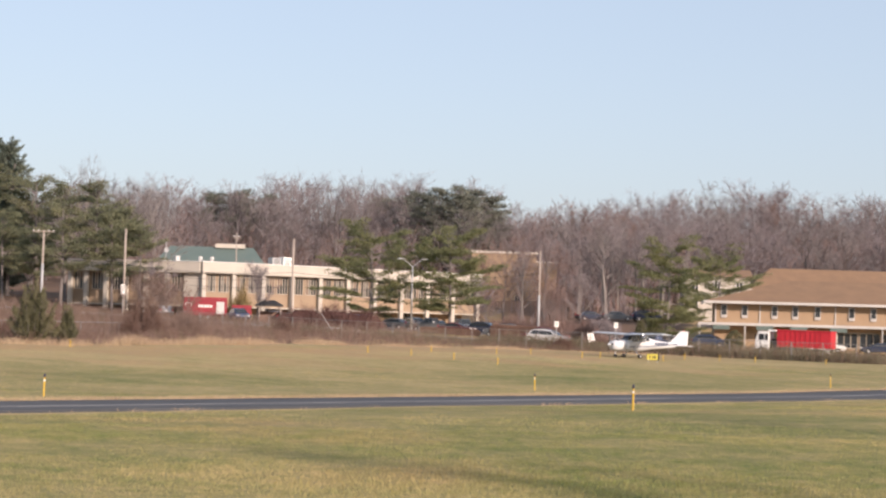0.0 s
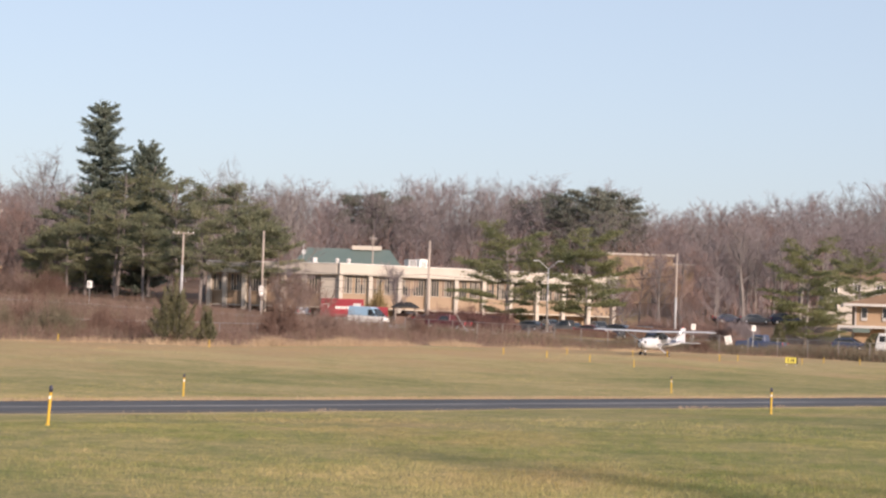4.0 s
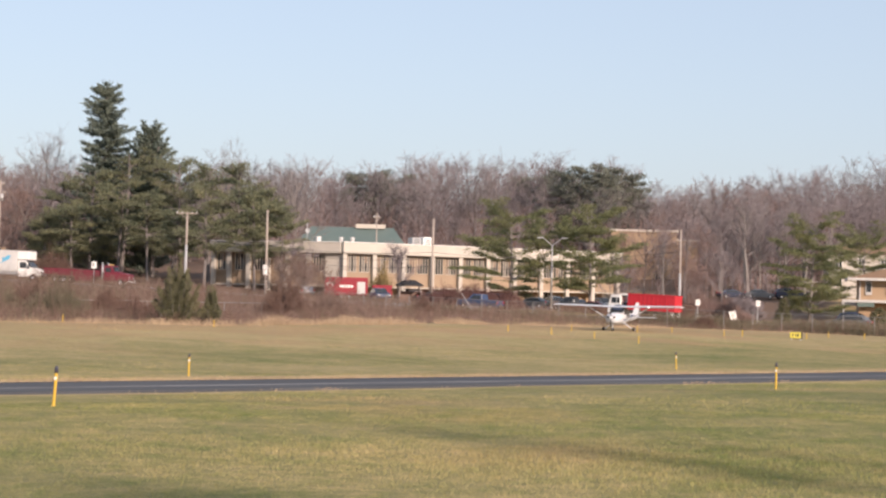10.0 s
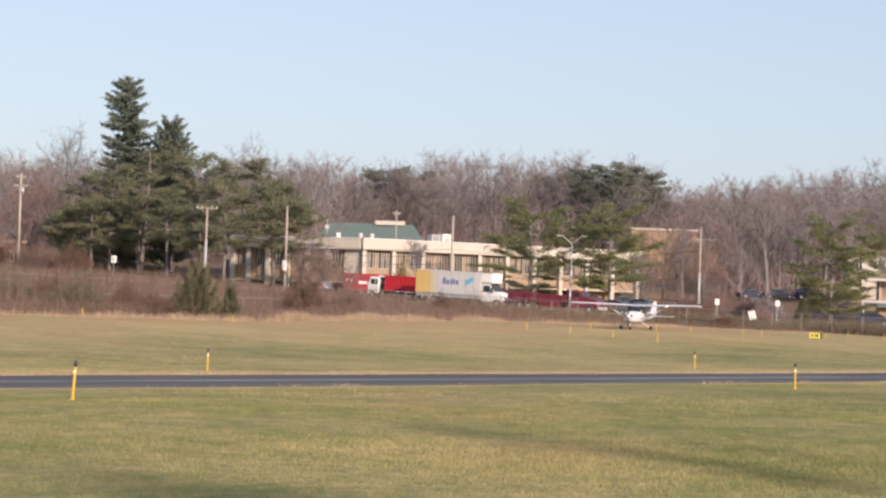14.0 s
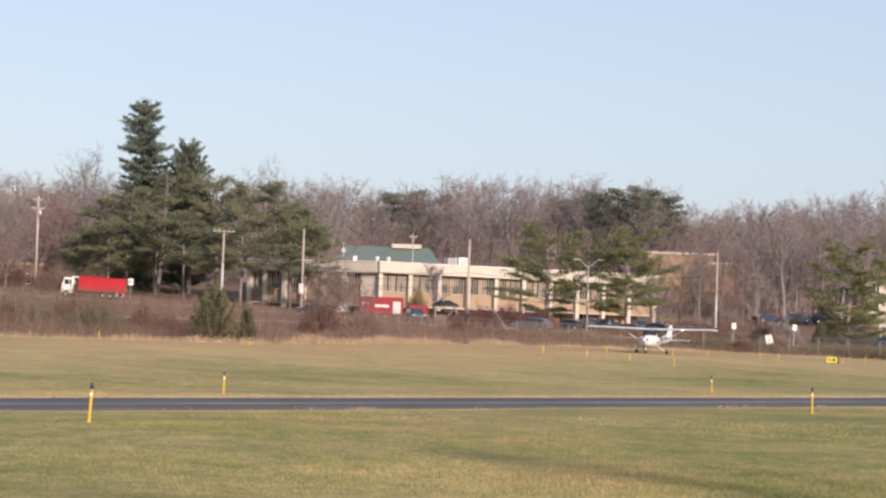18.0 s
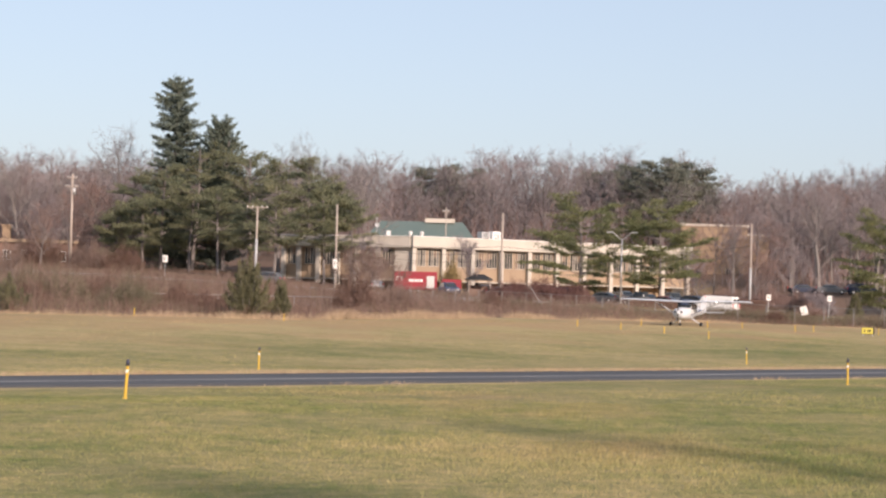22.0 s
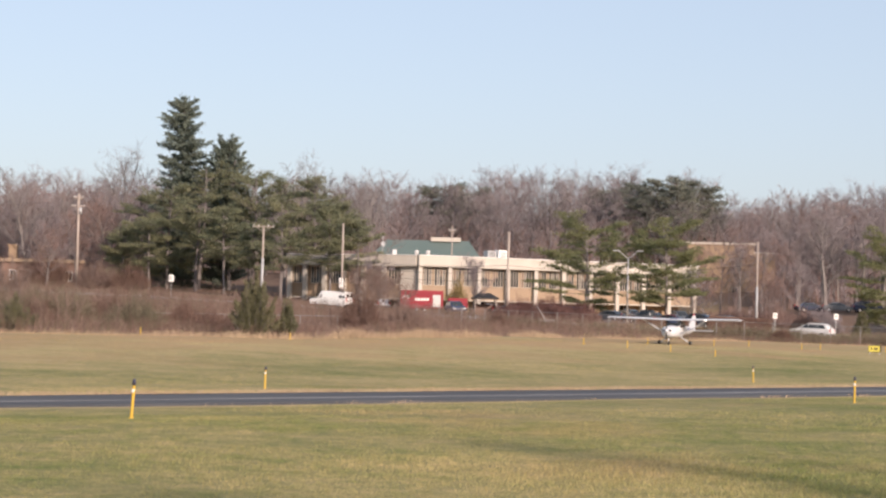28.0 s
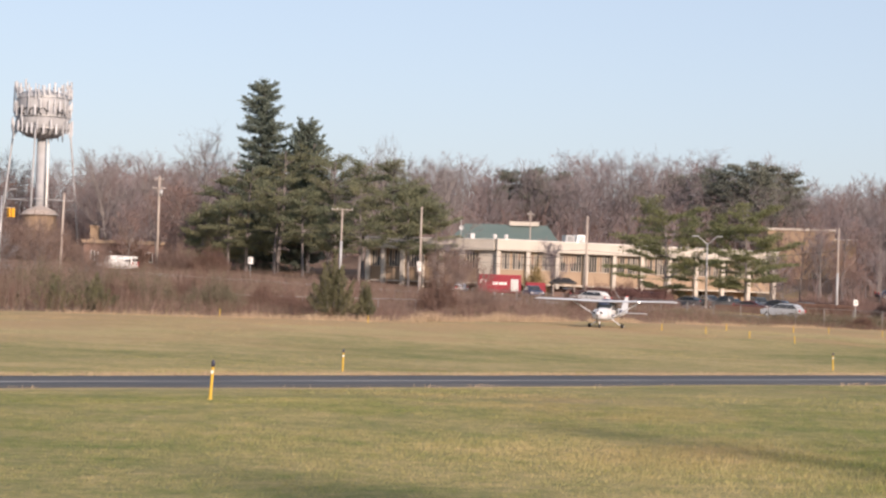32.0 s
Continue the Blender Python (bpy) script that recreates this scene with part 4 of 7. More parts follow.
def spruce(seed, h=30.0, radius=5.2, clear=0.04, tiers=20, per_tier=8, leaf=0.36, lift=0.0, top=0.5):
    """Wood and needles of a tall spruce: separate tiers of boughs with hanging twigs or, with lift, steeply rising ones."""
    rng = np.random.default_rng(seed)
    wood, leaves = [], []
    trunk = [np.array((0.0, 0.0, h * i / 8 - 0.2)) for i in range(9)]
    prism(wood, trunk, h * 0.013, 0.06, 7)
    for i in range(tiers):
        f = clear + (0.965 - clear) * (i / (tiers - 1)) ** 0.92
        r = radius * (1.07 - f) ** top * (0.82 + 0.36 * rng.random())
        for j in range(per_tier):
            if rng.random() < 0.10:
                continue
            ang = 6.283 * j / per_tier + i * 1.1 + rng.random() * 0.6
            ln = max(1.0, r * (0.50 + 0.65 * rng.random()))
            p = np.array((0, 0, h * f + rng.normal(0, 0.42)))
            rise = (-0.20 + 0.50 * f * f) + lift * (0.45 + 0.8 * f)
            way = np.array((math.cos(ang), math.sin(ang), rise))
            tip = p + way * ln + np.array((0, 0, 0.10 * ln))
            mid = (p + tip) / 2 + np.array((0, 0, -0.16 * ln * (1 - lift)))
            prism(wood, [p, mid, tip], 0.07, 0.015, 3)
            n = max(5, int(ln * 3.2))
            for e in np.linspace(0.16, 1.02, n):
                q = (1 - e) ** 2 * p + 2 * e * (1 - e) * mid + e * e * tip
                wide = (0.16 + 0.10 * ln * (1.1 - e)) * (1 - 0.5 * lift)
                hang = (way[0] * 0.8, way[1] * 0.8, -0.5) if lift < 0.3 else (way[0] * 1.2, way[1] * 1.2, 1.6)
                leaves.append(tuft_cloud(rng, q + np.array((0, 0, -0.12 * (1 - lift))), wide, 14, leaf, 0.34, hang))
    leaves.append(tuft_cloud(rng, (0, 0, h * 0.97), 0.5, 70, leaf, 1.3, (0, 0, 1.2)))
    return np.array(wood), np.concatenate(leaves)


def tree_thing(name, wood, crown, m_wood, m_crown, label, category, x, y, rz=0.0, crown_name="crown", group="", z=None):
    t = thing(name, label, category, pose(x, y, float(height(x, y)) if z is None else z, 0, 0, rz), group)
    part("trunk", quads(wood), m_wood, t)
    part(crown_name, (quads if crown.shape[1] == 4 else soup)(crown), m_crown, t)
    return t


def turned(a, rz, k, at):
    """An array of faces, turned about the vertical, scaled and moved."""
    c, s = math.cos(rz), math.sin(rz)
    out = a * np.array((k[0], k[0], k[1]))
    return np.stack([out[..., 0] * c - out[..., 1] * s, out[..., 0] * s + out[..., 1] * c, out[..., 2]], -1) + np.asarray(at)


def canopy(b):
    """Height of the skyline of the woods, in metres per metre of distance, by bearing."""
    return np.interp(b, [-0.36, -0.31, -0.25, -0.205, -0.12, -0.08, -0.055, -0.03, -0.012, 0.01, 0.028, 0.065, 0.09, 0.098, 0.12, 0.175, 0.20, 0.22, 0.255, 0.275, 0.31, 0.36],
                     [0.061, 0.062, 0.064, 0.065, 0.067, 0.070, 0.064, 0.067, 0.074, 0.068, 0.072, 0.070, 0.070, 0.060, 0.062, 0.064, 0.069, 0.071, 0.074, 0.066, 0.071, 0.070])


def build_woods():
    """The leafless wood on the hill."""
    rng = np.random.default_rng(5)
    kinds = [bare_tree(20 + i, 18.0, 0.40 + 0.05 * (i % 4), 12, 7, 9, 0.85, 0.24 + 0.05 * (i % 3), 4, 0.026) for i in range(8)]
    wood, twig, grey, russ = [], [], [], []
    for row, (dist, gap) in enumerate(((318, 7.5), (334, 6.4), (352, 6.0), (372, 5.2), (394, 5.0), (418, 5.0), (445, 6.0), (411, 3.2))):
        x = -0.40 * dist
        while x < 0.40 * dist:
            x += gap * (0.6 + 0.8 * rng.random())
            y = dist + rng.normal(0, 5)
            b = x / y
            if -0.335 < b < -0.272 and y < 406:
                continue
            if row == 7 and b > -0.2:
                continue
            if row < 2 and -0.16 < b < 0.135:
                continue
            if row < 3 and -0.10 < b < 0.13:
                continue
            z = float(height(x, y))
            top = EYE + canopy(b) * y
            hgt = (top - z) * (0.70 + 0.34 * rng.random() if rng.random() < 0.90 else 1.0 + 0.07 * rng.random())
            if row < 3:
                hgt *= 0.90
            w, t = kinds[rng.integers(8)]
            k = (hgt / 18.0 * (1.0 + 0.42 * rng.random()), hgt / 19.2)
            a = rng.random() * 6.28
            wood.append(turned(w, a, k, (x, y, z)))
            u = rng.random()
            (russ if u < (0.45 if b < -0.22 else 0.16) else grey if u < (0.6 if b < -0.22 else 0.42) else twig).append(turned(t, a, k, (x, y, z)))
    single("woods_trunks", quads(np.concatenate(wood)), M_BARK_WOOD, "grey-brown trunks of the leafless wood", "woods", kind="stuff")
    single("woods_twigs", soup(np.concatenate(twig)), M_TWIG, "brown leafless crowns of the wood on the hill", "woods", kind="stuff")
    single("woods_grey_twigs", soup(np.concatenate(grey)), M_TWIG_GREY, "grey leafless crowns in the wood on the hill", "woods", kind="stuff")
    single("woods_russet", soup(np.concatenate(russ)), M_RUSSET, "reddish leafless crowns in the wood", "woods", kind="stuff")


build_woods()

# ---- single trees and shrubs ----
def named_trees():
    w, c = spruce(1, 31.0, 7.0, 0.04, 30, 9, 0.34, 0.0, 0.55)
    tree_thing("spruce", w, c, M_BARK, M_SPRUCE, "tall dark Norway spruce above the pines", "tree", -55.9, 310.0)
    w, c = spruce(2, 23.3, 5.5, 0.05, 26, 10, 0.34, 0.55, 0.48)
    tree_thing("spruce", w, c, M_BARK, M_SPRUCE, "broad dark spruce beside the taller one", "tree", -47.9, 305.0)
    for i, (x, y, top, sp, clear) in enumerate(((-60.0, 300, 19.1, 0.34, 0.16), (-55.3, 296, 20.7, 0.34, 0.14), (-51.1, 300, 24.0, 0.30, 0.15), (-46.7, 303, 25.7, 0.28, 0.2),
                                                (-40.9, 294, 22.1, 0.33, 0.2), (-36.5, 292, 21.5, 0.30, 0.36), (-31.8, 290, 21.2, 0.30, 0.42), (-28.0, 296, 17.4, 0.30, 0.55),
                                                (-64.7, 306, 13.5, 0.36, 0.15), (-44.5, 284, 16.0, 0.36, 0.42), (-57.0, 290, 15.0, 0.36, 0.32), (-38.5, 271, 13.5, 0.30, 0.45), (-33.8, 266, 16.5, 0.33, 0.32), (-26.9, 267, 15.5, 0.30, 0.38), (-23.2, 267, 14.0, 0.30, 0.36), (-50.0, 291, 18.5, 0.36, 0.40), (-43.0, 300, 22.5, 0.32, 0.25), (-30.0, 294, 18.0, 0.34, 0.45), (-62.0, 294, 14.5, 0.36, 0.2))):
        h = top - float(height(x, y))
        w, c = pine(40 + i, h, sp * 0.98, clear, 48, 9, 20, 0.21, size=0.27)
        tree_thing("pine", w, c, M_BARK, M_NEEDLE, "large white pine in a dense roadside grove", "tree", x, y, i * 47, group="pine grove")
    for i, (x, y, top, sp, clear, limbs, cl) in enumerate(((8.0, 248, 13.2, 0.56, 0.20, 46, 14), (18.2, 244, 13.0, 0.50, 0.22, 52, 14), (44.3, 235, 12.6, 0.40, 0.14, 54, 11), (59.3, 273, 12.2, 0.60, 0.24, 46, 11))):
        h = top - float(height(x, y))
        w, c = pine(70 + i, h, sp, clear, limbs, cl, 40, 0.17, size=0.26, skew=(0.05, -0.06, 0.0, 0.1)[i])
        tree_thing("pine", w, c, M_BARK_PALE, M_NEEDLE_L, "open pine with flat separate boughs by the car park", "tree", x, y, i * 80, group="car park pines")
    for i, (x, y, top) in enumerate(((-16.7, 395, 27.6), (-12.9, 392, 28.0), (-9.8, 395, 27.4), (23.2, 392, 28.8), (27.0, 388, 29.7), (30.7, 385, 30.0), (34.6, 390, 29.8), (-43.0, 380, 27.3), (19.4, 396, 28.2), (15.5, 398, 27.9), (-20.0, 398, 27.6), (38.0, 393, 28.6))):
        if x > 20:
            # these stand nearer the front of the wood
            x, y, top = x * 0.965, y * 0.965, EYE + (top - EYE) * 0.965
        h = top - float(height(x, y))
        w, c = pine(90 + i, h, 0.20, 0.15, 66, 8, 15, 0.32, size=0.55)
        tree_thing("pine", w, c, M_BARK, M_NEEDLE_HAZED, "green pine standing among leafless trees", "tree", x, y, i * 61, group="pines in the wood")
    for i, (x, y, top, sp, kind) in enumerate(((42.5, 300, 18.6, 0.46, 0), (-65.5, 318, 27.5, 0.46, 1), (-38.8, 330, 25.4, 0.48, 1), (30.6, 300, 15.6, 0.45, 2), (-5.1, 390, 31.2, 0.42, 0), (11.0, 390, 30.6, 0.42, 0),
                                               (38.9, 290, 13.7, 0.45, 2), (49.8, 310, 19.3, 0.42, 0), (-24.9, 322, 24.5, 0.40, 1), (-79.5, 304, 21.0, 0.46, 1), (-74.0, 310, 21.5, 0.46, 1), (-73.0, 296, 15.5, 0.48, 0), (-71.0, 283, 13.0, 0.5, 2),
                                               (-53.5, 178, 7.4, 0.5, 0), (-51.0, 171, 6.6, 0.55, 0), (-48.3, 176, 5.8, 0.55, 0), (-45.2, 170, 5.0, 0.6, 0), (-55.5, 172, 7.0, 0.5, 1), (35.0, 278, 9.5, 0.5, 2), (22.5, 262, 8.5, 0.5, 0), (-20.5, 258, 9.0, 0.5, 0), (-18.8, 226, 6.6, 0.62, 0), (-17.6, 224, 5.6, 0.65, 0), (-17.0, 229, 5.8, 0.62, 2), (-16.2, 231, 6.0, 0.6, 0), (-14.6, 172, 4.6, 0.7, 0), (-11.2, 180, 4.2, 0.7, 0), (-6.4, 252, 9.5, 0.45, 0), (33.5, 262, 7.0, 0.55, 2), (27.0, 304, 14.0, 0.46, 2), (34.5, 306, 15.0, 0.46, 2), (40.5, 283, 10.5, 0.5, 0), (25.0, 268, 8.0, 0.5, 2), (-70.5, 300, 16.5, 0.5, 2), (-66.5, 303, 17.5, 0.5, 2), (-76.5, 306, 18.5, 0.5, 0), (-81.0, 310, 20.0, 0.48, 0), (-84.5, 318, 20.5, 0.5, 2), (-69.5, 312, 20.5, 0.5, 0), (-76.0, 322, 22.0, 0.5, 2), (46.5, 300, 17.5, 0.40, 1), (53.5, 303, 18.0, 0.40, 1))):
        h = top - float(height(x, y))
        w, c = bare_tree(130 + i, h / 1.06, sp * 1.05, 13, 8, 9, 1.15, 0.22, 4, 0.014 if y < 200 else 0.019)
        tree_thing("bare_tree", w, c, M_BARK if y < 235 else (M_BARK_PALE, M_BARK_PALE, M_BARK)[kind], (M_BRUSH if y < 235 else M_TWIG, M_TWIG_GREY, M_RUSSET)[kind],
                   ("leafless brown tree", "leafless grey tree with pale limbs", "small tree holding russet leaves")[kind] + " near the buildings", "tree", x, y, i * 37, group="single bare trees")

    for i, (x, y, top, pale) in enumerate(((46.4, 297, 21.5, 1), (49.2, 303, 19.5, 1), (50.8, 295, 18.0, 0), (52.7, 300, 20.5, 1), (55.0, 296, 19.0, 1), (56.4, 304, 21.0, 0), (61.0, 308, 21.5, 1), (37.0, 300, 17.0, 0), (33.0, 296, 15.0, 1))):
        h = top - float(height(x, y))
        w, c = bare_tree(190 + i, h / 1.06, 0.26 + 0.03 * (i % 3), 10, 6, 7, 1.5, 0.46, 3, 0.019)
        tree_thing("bare_tree", w, c, M_BARK_PALE if pale else M_BARK, M_TWIG, "slender leafless tree with a long straight pale trunk", "tree", x, y, i * 71, group="slender bare trees")


def evergreen_shrub(x, y, h, r, label, seed, conical=True, mat=M_NEEDLE, stems=7):
    rng = np.random.default_rng(seed)
    wood, lv = [], []
    for i in range(stems):
        a = i * 2.4
        pts, _ = limb_path(rng, (0.2 * math.cos(a), 0.2 * math.sin(a), -0.1), (0.35 * math.cos(a), 0.35 * math.sin(a), 1), h * (0.6 + 0.4 * rng.random()), 4, 0.08, 0.1)
        prism(wood, pts, 0.06, 0.015, 4)
    n = int(150 * h * r)
    for _ in range(n):
        f = rng.random() ** 1.3
        rr = r * ((1 - f) ** 0.8 + 0.08 if conical else math.sqrt(max(0.05, 1 - (2 * f - 0.9) ** 2))) * (0.55 + 0.5 * rng.random())
        a = rng.random() * 6.283
        lv.append(tuft_cloud(rng, (rr * math.cos(a), rr * math.sin(a), 0.1 + f * h * 0.95), 0.10, 16, 0.11, 0.8))
    tree_thing("evergreen_shrub", np.array(wood), np.concatenate(lv), M_BARK, mat, label, "shrub", x, y, crown_name="foliage")


def juniper(x, y, h, r, label, seed, leaders=9):
    """A ragged juniper: many feathery plumes that fan out and up from one foot."""
    rng = np.random.default_rng(seed)
    wood, lv = [], []
    for i in range(leaders):
        a = i * 2.4 + rng.random()
        f0 = (i + 0.5) / leaders
        out = r * (0.06 + 0.90 * f0 ** 0.8)
        top = h * (1.0 - 0.70 * f0 ** 0.95 + 0.13 * rng.normal())
        p = np.array((0.12 * math.cos(a), 0.12 * math.sin(a), -0.1))
        tip = np.array((out * math.cos(a), out * math.sin(a), top))
        mid = (p + tip) / 2 + np.array((0.16 * out * math.cos(a), 0.16 * out * math.sin(a), -0.05 * top))
        prism(wood, [p, mid, tip], 0.05, 0.010, 4)
        ln = np.linalg.norm(tip - p)
        for f in np.linspace(0.12, 1.03, int(ln * 26)):
            q = (1 - f) ** 2 * p + 2 * f * (1 - f) * mid + f * f * tip
            w = 0.04 + 0.16 * r * max(0.0, 1.03 - f) ** 0.7 * (0.3 + 0.9 * rng.random())
            b = rng.random() * 6.283
            way = unit(tip - mid)
            lv.append(tuft_cloud(rng, q + np.array((w * math.cos(b), w * math.sin(b), 0.3 * w)), 0.05 + 0.05 * (1 - min(f, 1)), 9, 0.080, 1.4, way * 1.6))
    tree_thing("juniper", np.array(wood), np.concatenate(lv), M_BARK, M_JUNIPER, label, "shrub", x, y, crown_name="foliage")


def bush(x, y, h, r, label, seed, mat, count=420, twig=0.03):
    """A leafless bush of many stems, with an uneven head of lobes and gaps."""
    rng = np.random.default_rng(seed)
    q = []
    for _ in range(count):
        a, rr = rng.random() * 6.283, r * math.sqrt(rng.random())
        lobe = 1 + 0.75 * noise.noise((rr * 0.9 * math.cos(a) + seed, rr * 0.9 * math.sin(a), seed * 0.37))
        if lobe < 0.72 and rng.random() < 0.5:
            continue
        p = np.array((rr * 0.55 * math.cos(a), rr * 0.55 * math.sin(a), -0.05))
        top = np.array((rr * math.cos(a), rr * math.sin(a), h * (1 - 0.75 * (rr / r) ** 1.6) * lobe * (0.72 + 0.36 * rng.random())))
        mid = (p + top) / 2 + rng.normal(0, 0.08, 3)
        s = np.cross(top - p, rng.normal(0, 1, 3))
        s *= twig / (np.linalg.norm(s) + 1e-9)
        q += [(p - s, p + s, mid), (mid - s * 0.8, mid + s * 0.8, top)]
        for _ in range(6):
            m = p + (top - p) * (0.35 + 0.65 * rng.random())
            e = m + rng.normal(0, 1, 3) * 0.13 * h + (0, 0, 0.12 * h)
            q.append(spike(rng, m, e, twig * 0.6))
    single("bush", soup(np.array(q)), mat, label, "bush", pose(x, y, float(height(x, y))), "roadside bushes")


def brush_field():
    """Stems of brush over the bank between field and road, saplings in it, and the dry grass along its edge."""
    rng = np.random.default_rng(11)

    def stems(x, y, h, width, lean, twigs):
        n = len(x)
        p = np.stack([x, y, height(x, y) - 0.05], -1)
        d = np.stack([rng.normal(0, lean, n), rng.normal(0, lean, n), np.ones(n)], -1) * h[:, None]
        a = rng.random(n) * np.pi
        s = np.stack([np.cos(a), np.sin(a) * 0.3, np.zeros(n)], -1) * width[:, None]
        out = [np.stack([p - s, p + s, p + d], 1)]
        for _ in range(twigs):
            f = (0.25 + 0.7 * rng.random(n))[:, None]
            m = p + d * f
            e = m + np.stack([rng.normal(0, 0.20, n), rng.normal(0, 0.20, n), 0.14 + 0.25 * rng.random(n)], -1) * h[:, None]
            out.append(np.stack([m - s * 0.6, m + s * 0.6, e], 1))
        return np.concatenate(out)

    def lumps(x, y, sx, sy, seed):
        return np.array([noise.noise((p * sx, q * sy, seed)) for p, q in zip(x, y)])

    n = 90000
    b = rng.uniform(-0.37, 0.34, n)
    y = rng.uniform(124, 262, n)
    x = b * y
    s, w = road_sw(x, y)
    front = brush_front(b)
    clump = lumps(x, y, 0.09, 0.06, 0.3)
    small = lumps(x, y, 0.33, 0.20, 4.3)
    ok = (w < -5.2 - 0.325 * np.clip(s - 65, 0, None)) & (y > front + 3) & (clump + 0.35 * small > -0.42 + 0.24 * np.clip((b + 0.02) * 5, 0, 1))
    x, y, b, clump, small = x[ok], y[ok], b[ok], clump[ok], small[ok]
    m = len(x)
    h = np.interp(b, [-0.37, -0.25, -0.15, -0.08, -0.03, 0.03, 0.10, 0.34], [2.3, 1.95, 1.5, 1.35, 1.25, 0.95, 0.7, 0.7]) * (0.50 + 0.50 * rng.random(m)) * (1 + 0.55 * clump + 0.45 * small)
    line = 181.0 + (x + 14.0) * 0.455
    fenced = np.interp(b, [-0.31, -0.27, -0.09, -0.06], [0, 1, 1, 0])
    h *= 1 + fenced * np.where(y < line - 2, -0.42, np.where(y < line + 3, -0.3, 0.18))
    wdt = 0.010 + 0.014 * rng.random(m)
    dark = rng.random(m) < 0.35 + 0.5 * small
    olive = ~dark & (rng.random(m) < np.interp(b, [-0.37, -0.2, -0.12, 0.02, 0.08], [0.5, 0.4, 0.15, 0.15, 0.5]) + 0.5 * small)
    for sel, mt, lab in ((olive, M_WEED, "olive-brown weeds among the winter brush"), (~dark & ~olive, M_BRUSH, "reddish-brown winter brush along the road bank"), (dark, M_BRUSH_DARK, "darker bramble stems in the brush")):
        single("brush", soup(stems(x[sel], y[sel], h[sel], wdt[sel], 0.30, 5)), mt, lab, "brush", kind="stuff")
    # weeds and brambles along the chain-link fence and the verge behind it
    n = 19000
    x = 63.0 - 67.0 * rng.random(n)
    y = 173.5 + (52.0 - x) * 0.527 + np.abs(rng.normal(0, 1, n)) * 5.0 - 0.8
    clump = lumps(x, y, 0.16, 0.16, 9.4)
    s, w = road_sw(x, y)
    keep = (w < -5.0) & (clump > -0.38)
    x, y, clump = x[keep], y[keep], clump[keep]
    n = len(x)
    h = (0.45 + 0.55 * rng.random(n)) * (1 + 0.6 * clump) * np.interp(x, [15, 32], [1.0, 1.25])
    mixed = rng.random(n) < 0.8
    for sel, mt, lab in ((mixed, M_WEED, "olive-brown weeds along the chain-link fence"), (~mixed, M_BRUSH_DARK, "dark brambles along the chain-link fence")):
        single("fence_weeds", soup(stems(x[sel], y[sel], h[sel], 0.014 + 0.016 * rng.random(int(sel.sum())), 0.30, 5)), mt, lab, "brush", kind="stuff")
    # low growth on the far verge, below the pines
    n = 5200
    s, w = rng.uniform(22, 120, n), rng.uniform(5.2, 15.0, n)
    xy = np.array([road_xy(a, c) for a, c in zip(s, w)])
    x, y = xy[:, 0], xy[:, 1]
    h = (0.35 + 0.6 * rng.random(n)) * (1 + 0.8 * lumps(x, y, 0.2, 0.2, 6.2))
    single("verge_brush", soup(stems(x, y, h, 0.012 + 0.012 * rng.random(n), 0.3, 4)), M_BRUSH, "low brown growth on the verge below the pines", "brush", kind="stuff")
    # thin saplings that stand above the brush
    n = 900
    b = rng.uniform(-0.37, 0.06, n)
    y = brush_front(b) + 6 + 46 * rng.random(n)
    x = b * y
    s, w = road_sw(x, y)
    ok = (w < -9) & (lumps(x, y, 0.10, 0.05, 8.1) > np.interp(b, [-0.37, -0.24, -0.18, -0.09, 0.0, 0.06], [-0.25, -0.1, 0.30, 0.22, 0.05, 0.2]))
    x, y, b = x[ok], y[ok], b[ok]
    h = np.interp(b, [-0.37, -0.26, -0.2, 0.06], [3.6, 2.9, 2.1, 2.0]) * (0.55 + 0.6 * rng.random(len(x)))
    single("saplings", soup(stems(x, y, h, 0.014 + 0.008 * rng.random(len(x)), 0.14, 26)), M_BRUSH, "thin bare saplings standing in the brush", "brush", kind="stuff")
    # dry grass, in uneven drifts
    n = 34000
    b = rng.uniform(-0.37, 0.34, n)
    y = brush_front(b) + rng.gamma(2.0, 1.5, n) - 0.4
    x = b * y
    drift = lumps(x, y, 0.45, 0.12, 2.2)
    keep = rng.random(n) < np.interp(b, [-0.37, -0.22, -0.15, -0.06, 0.03, 0.08, 0.34], [0.22, 0.22, 0.55, 1.0, 1.0, 0.5, 0.35]) * (0.55 + 1.2 * drift)
    x, y, b, drift = x[keep], y[keep], b[keep], drift[keep]
    n = len(x)
    h = (0.15 + 0.42 * rng.random(n)) * np.interp(b, [-0.37, -0.2, -0.10, -0.02, 0.05, 0.34], [0.5, 0.6, 0.95, 0.95, 0.5, 0.4]) * (1 + 0.9 * drift)
    single("dry_grass", soup(stems(x, y, h, 0.014 + 0.016 * rng.random(n), 0.22, 2)), M_STRAW, "tall straw-coloured grass along the edge of the field", "grass", kind="stuff")


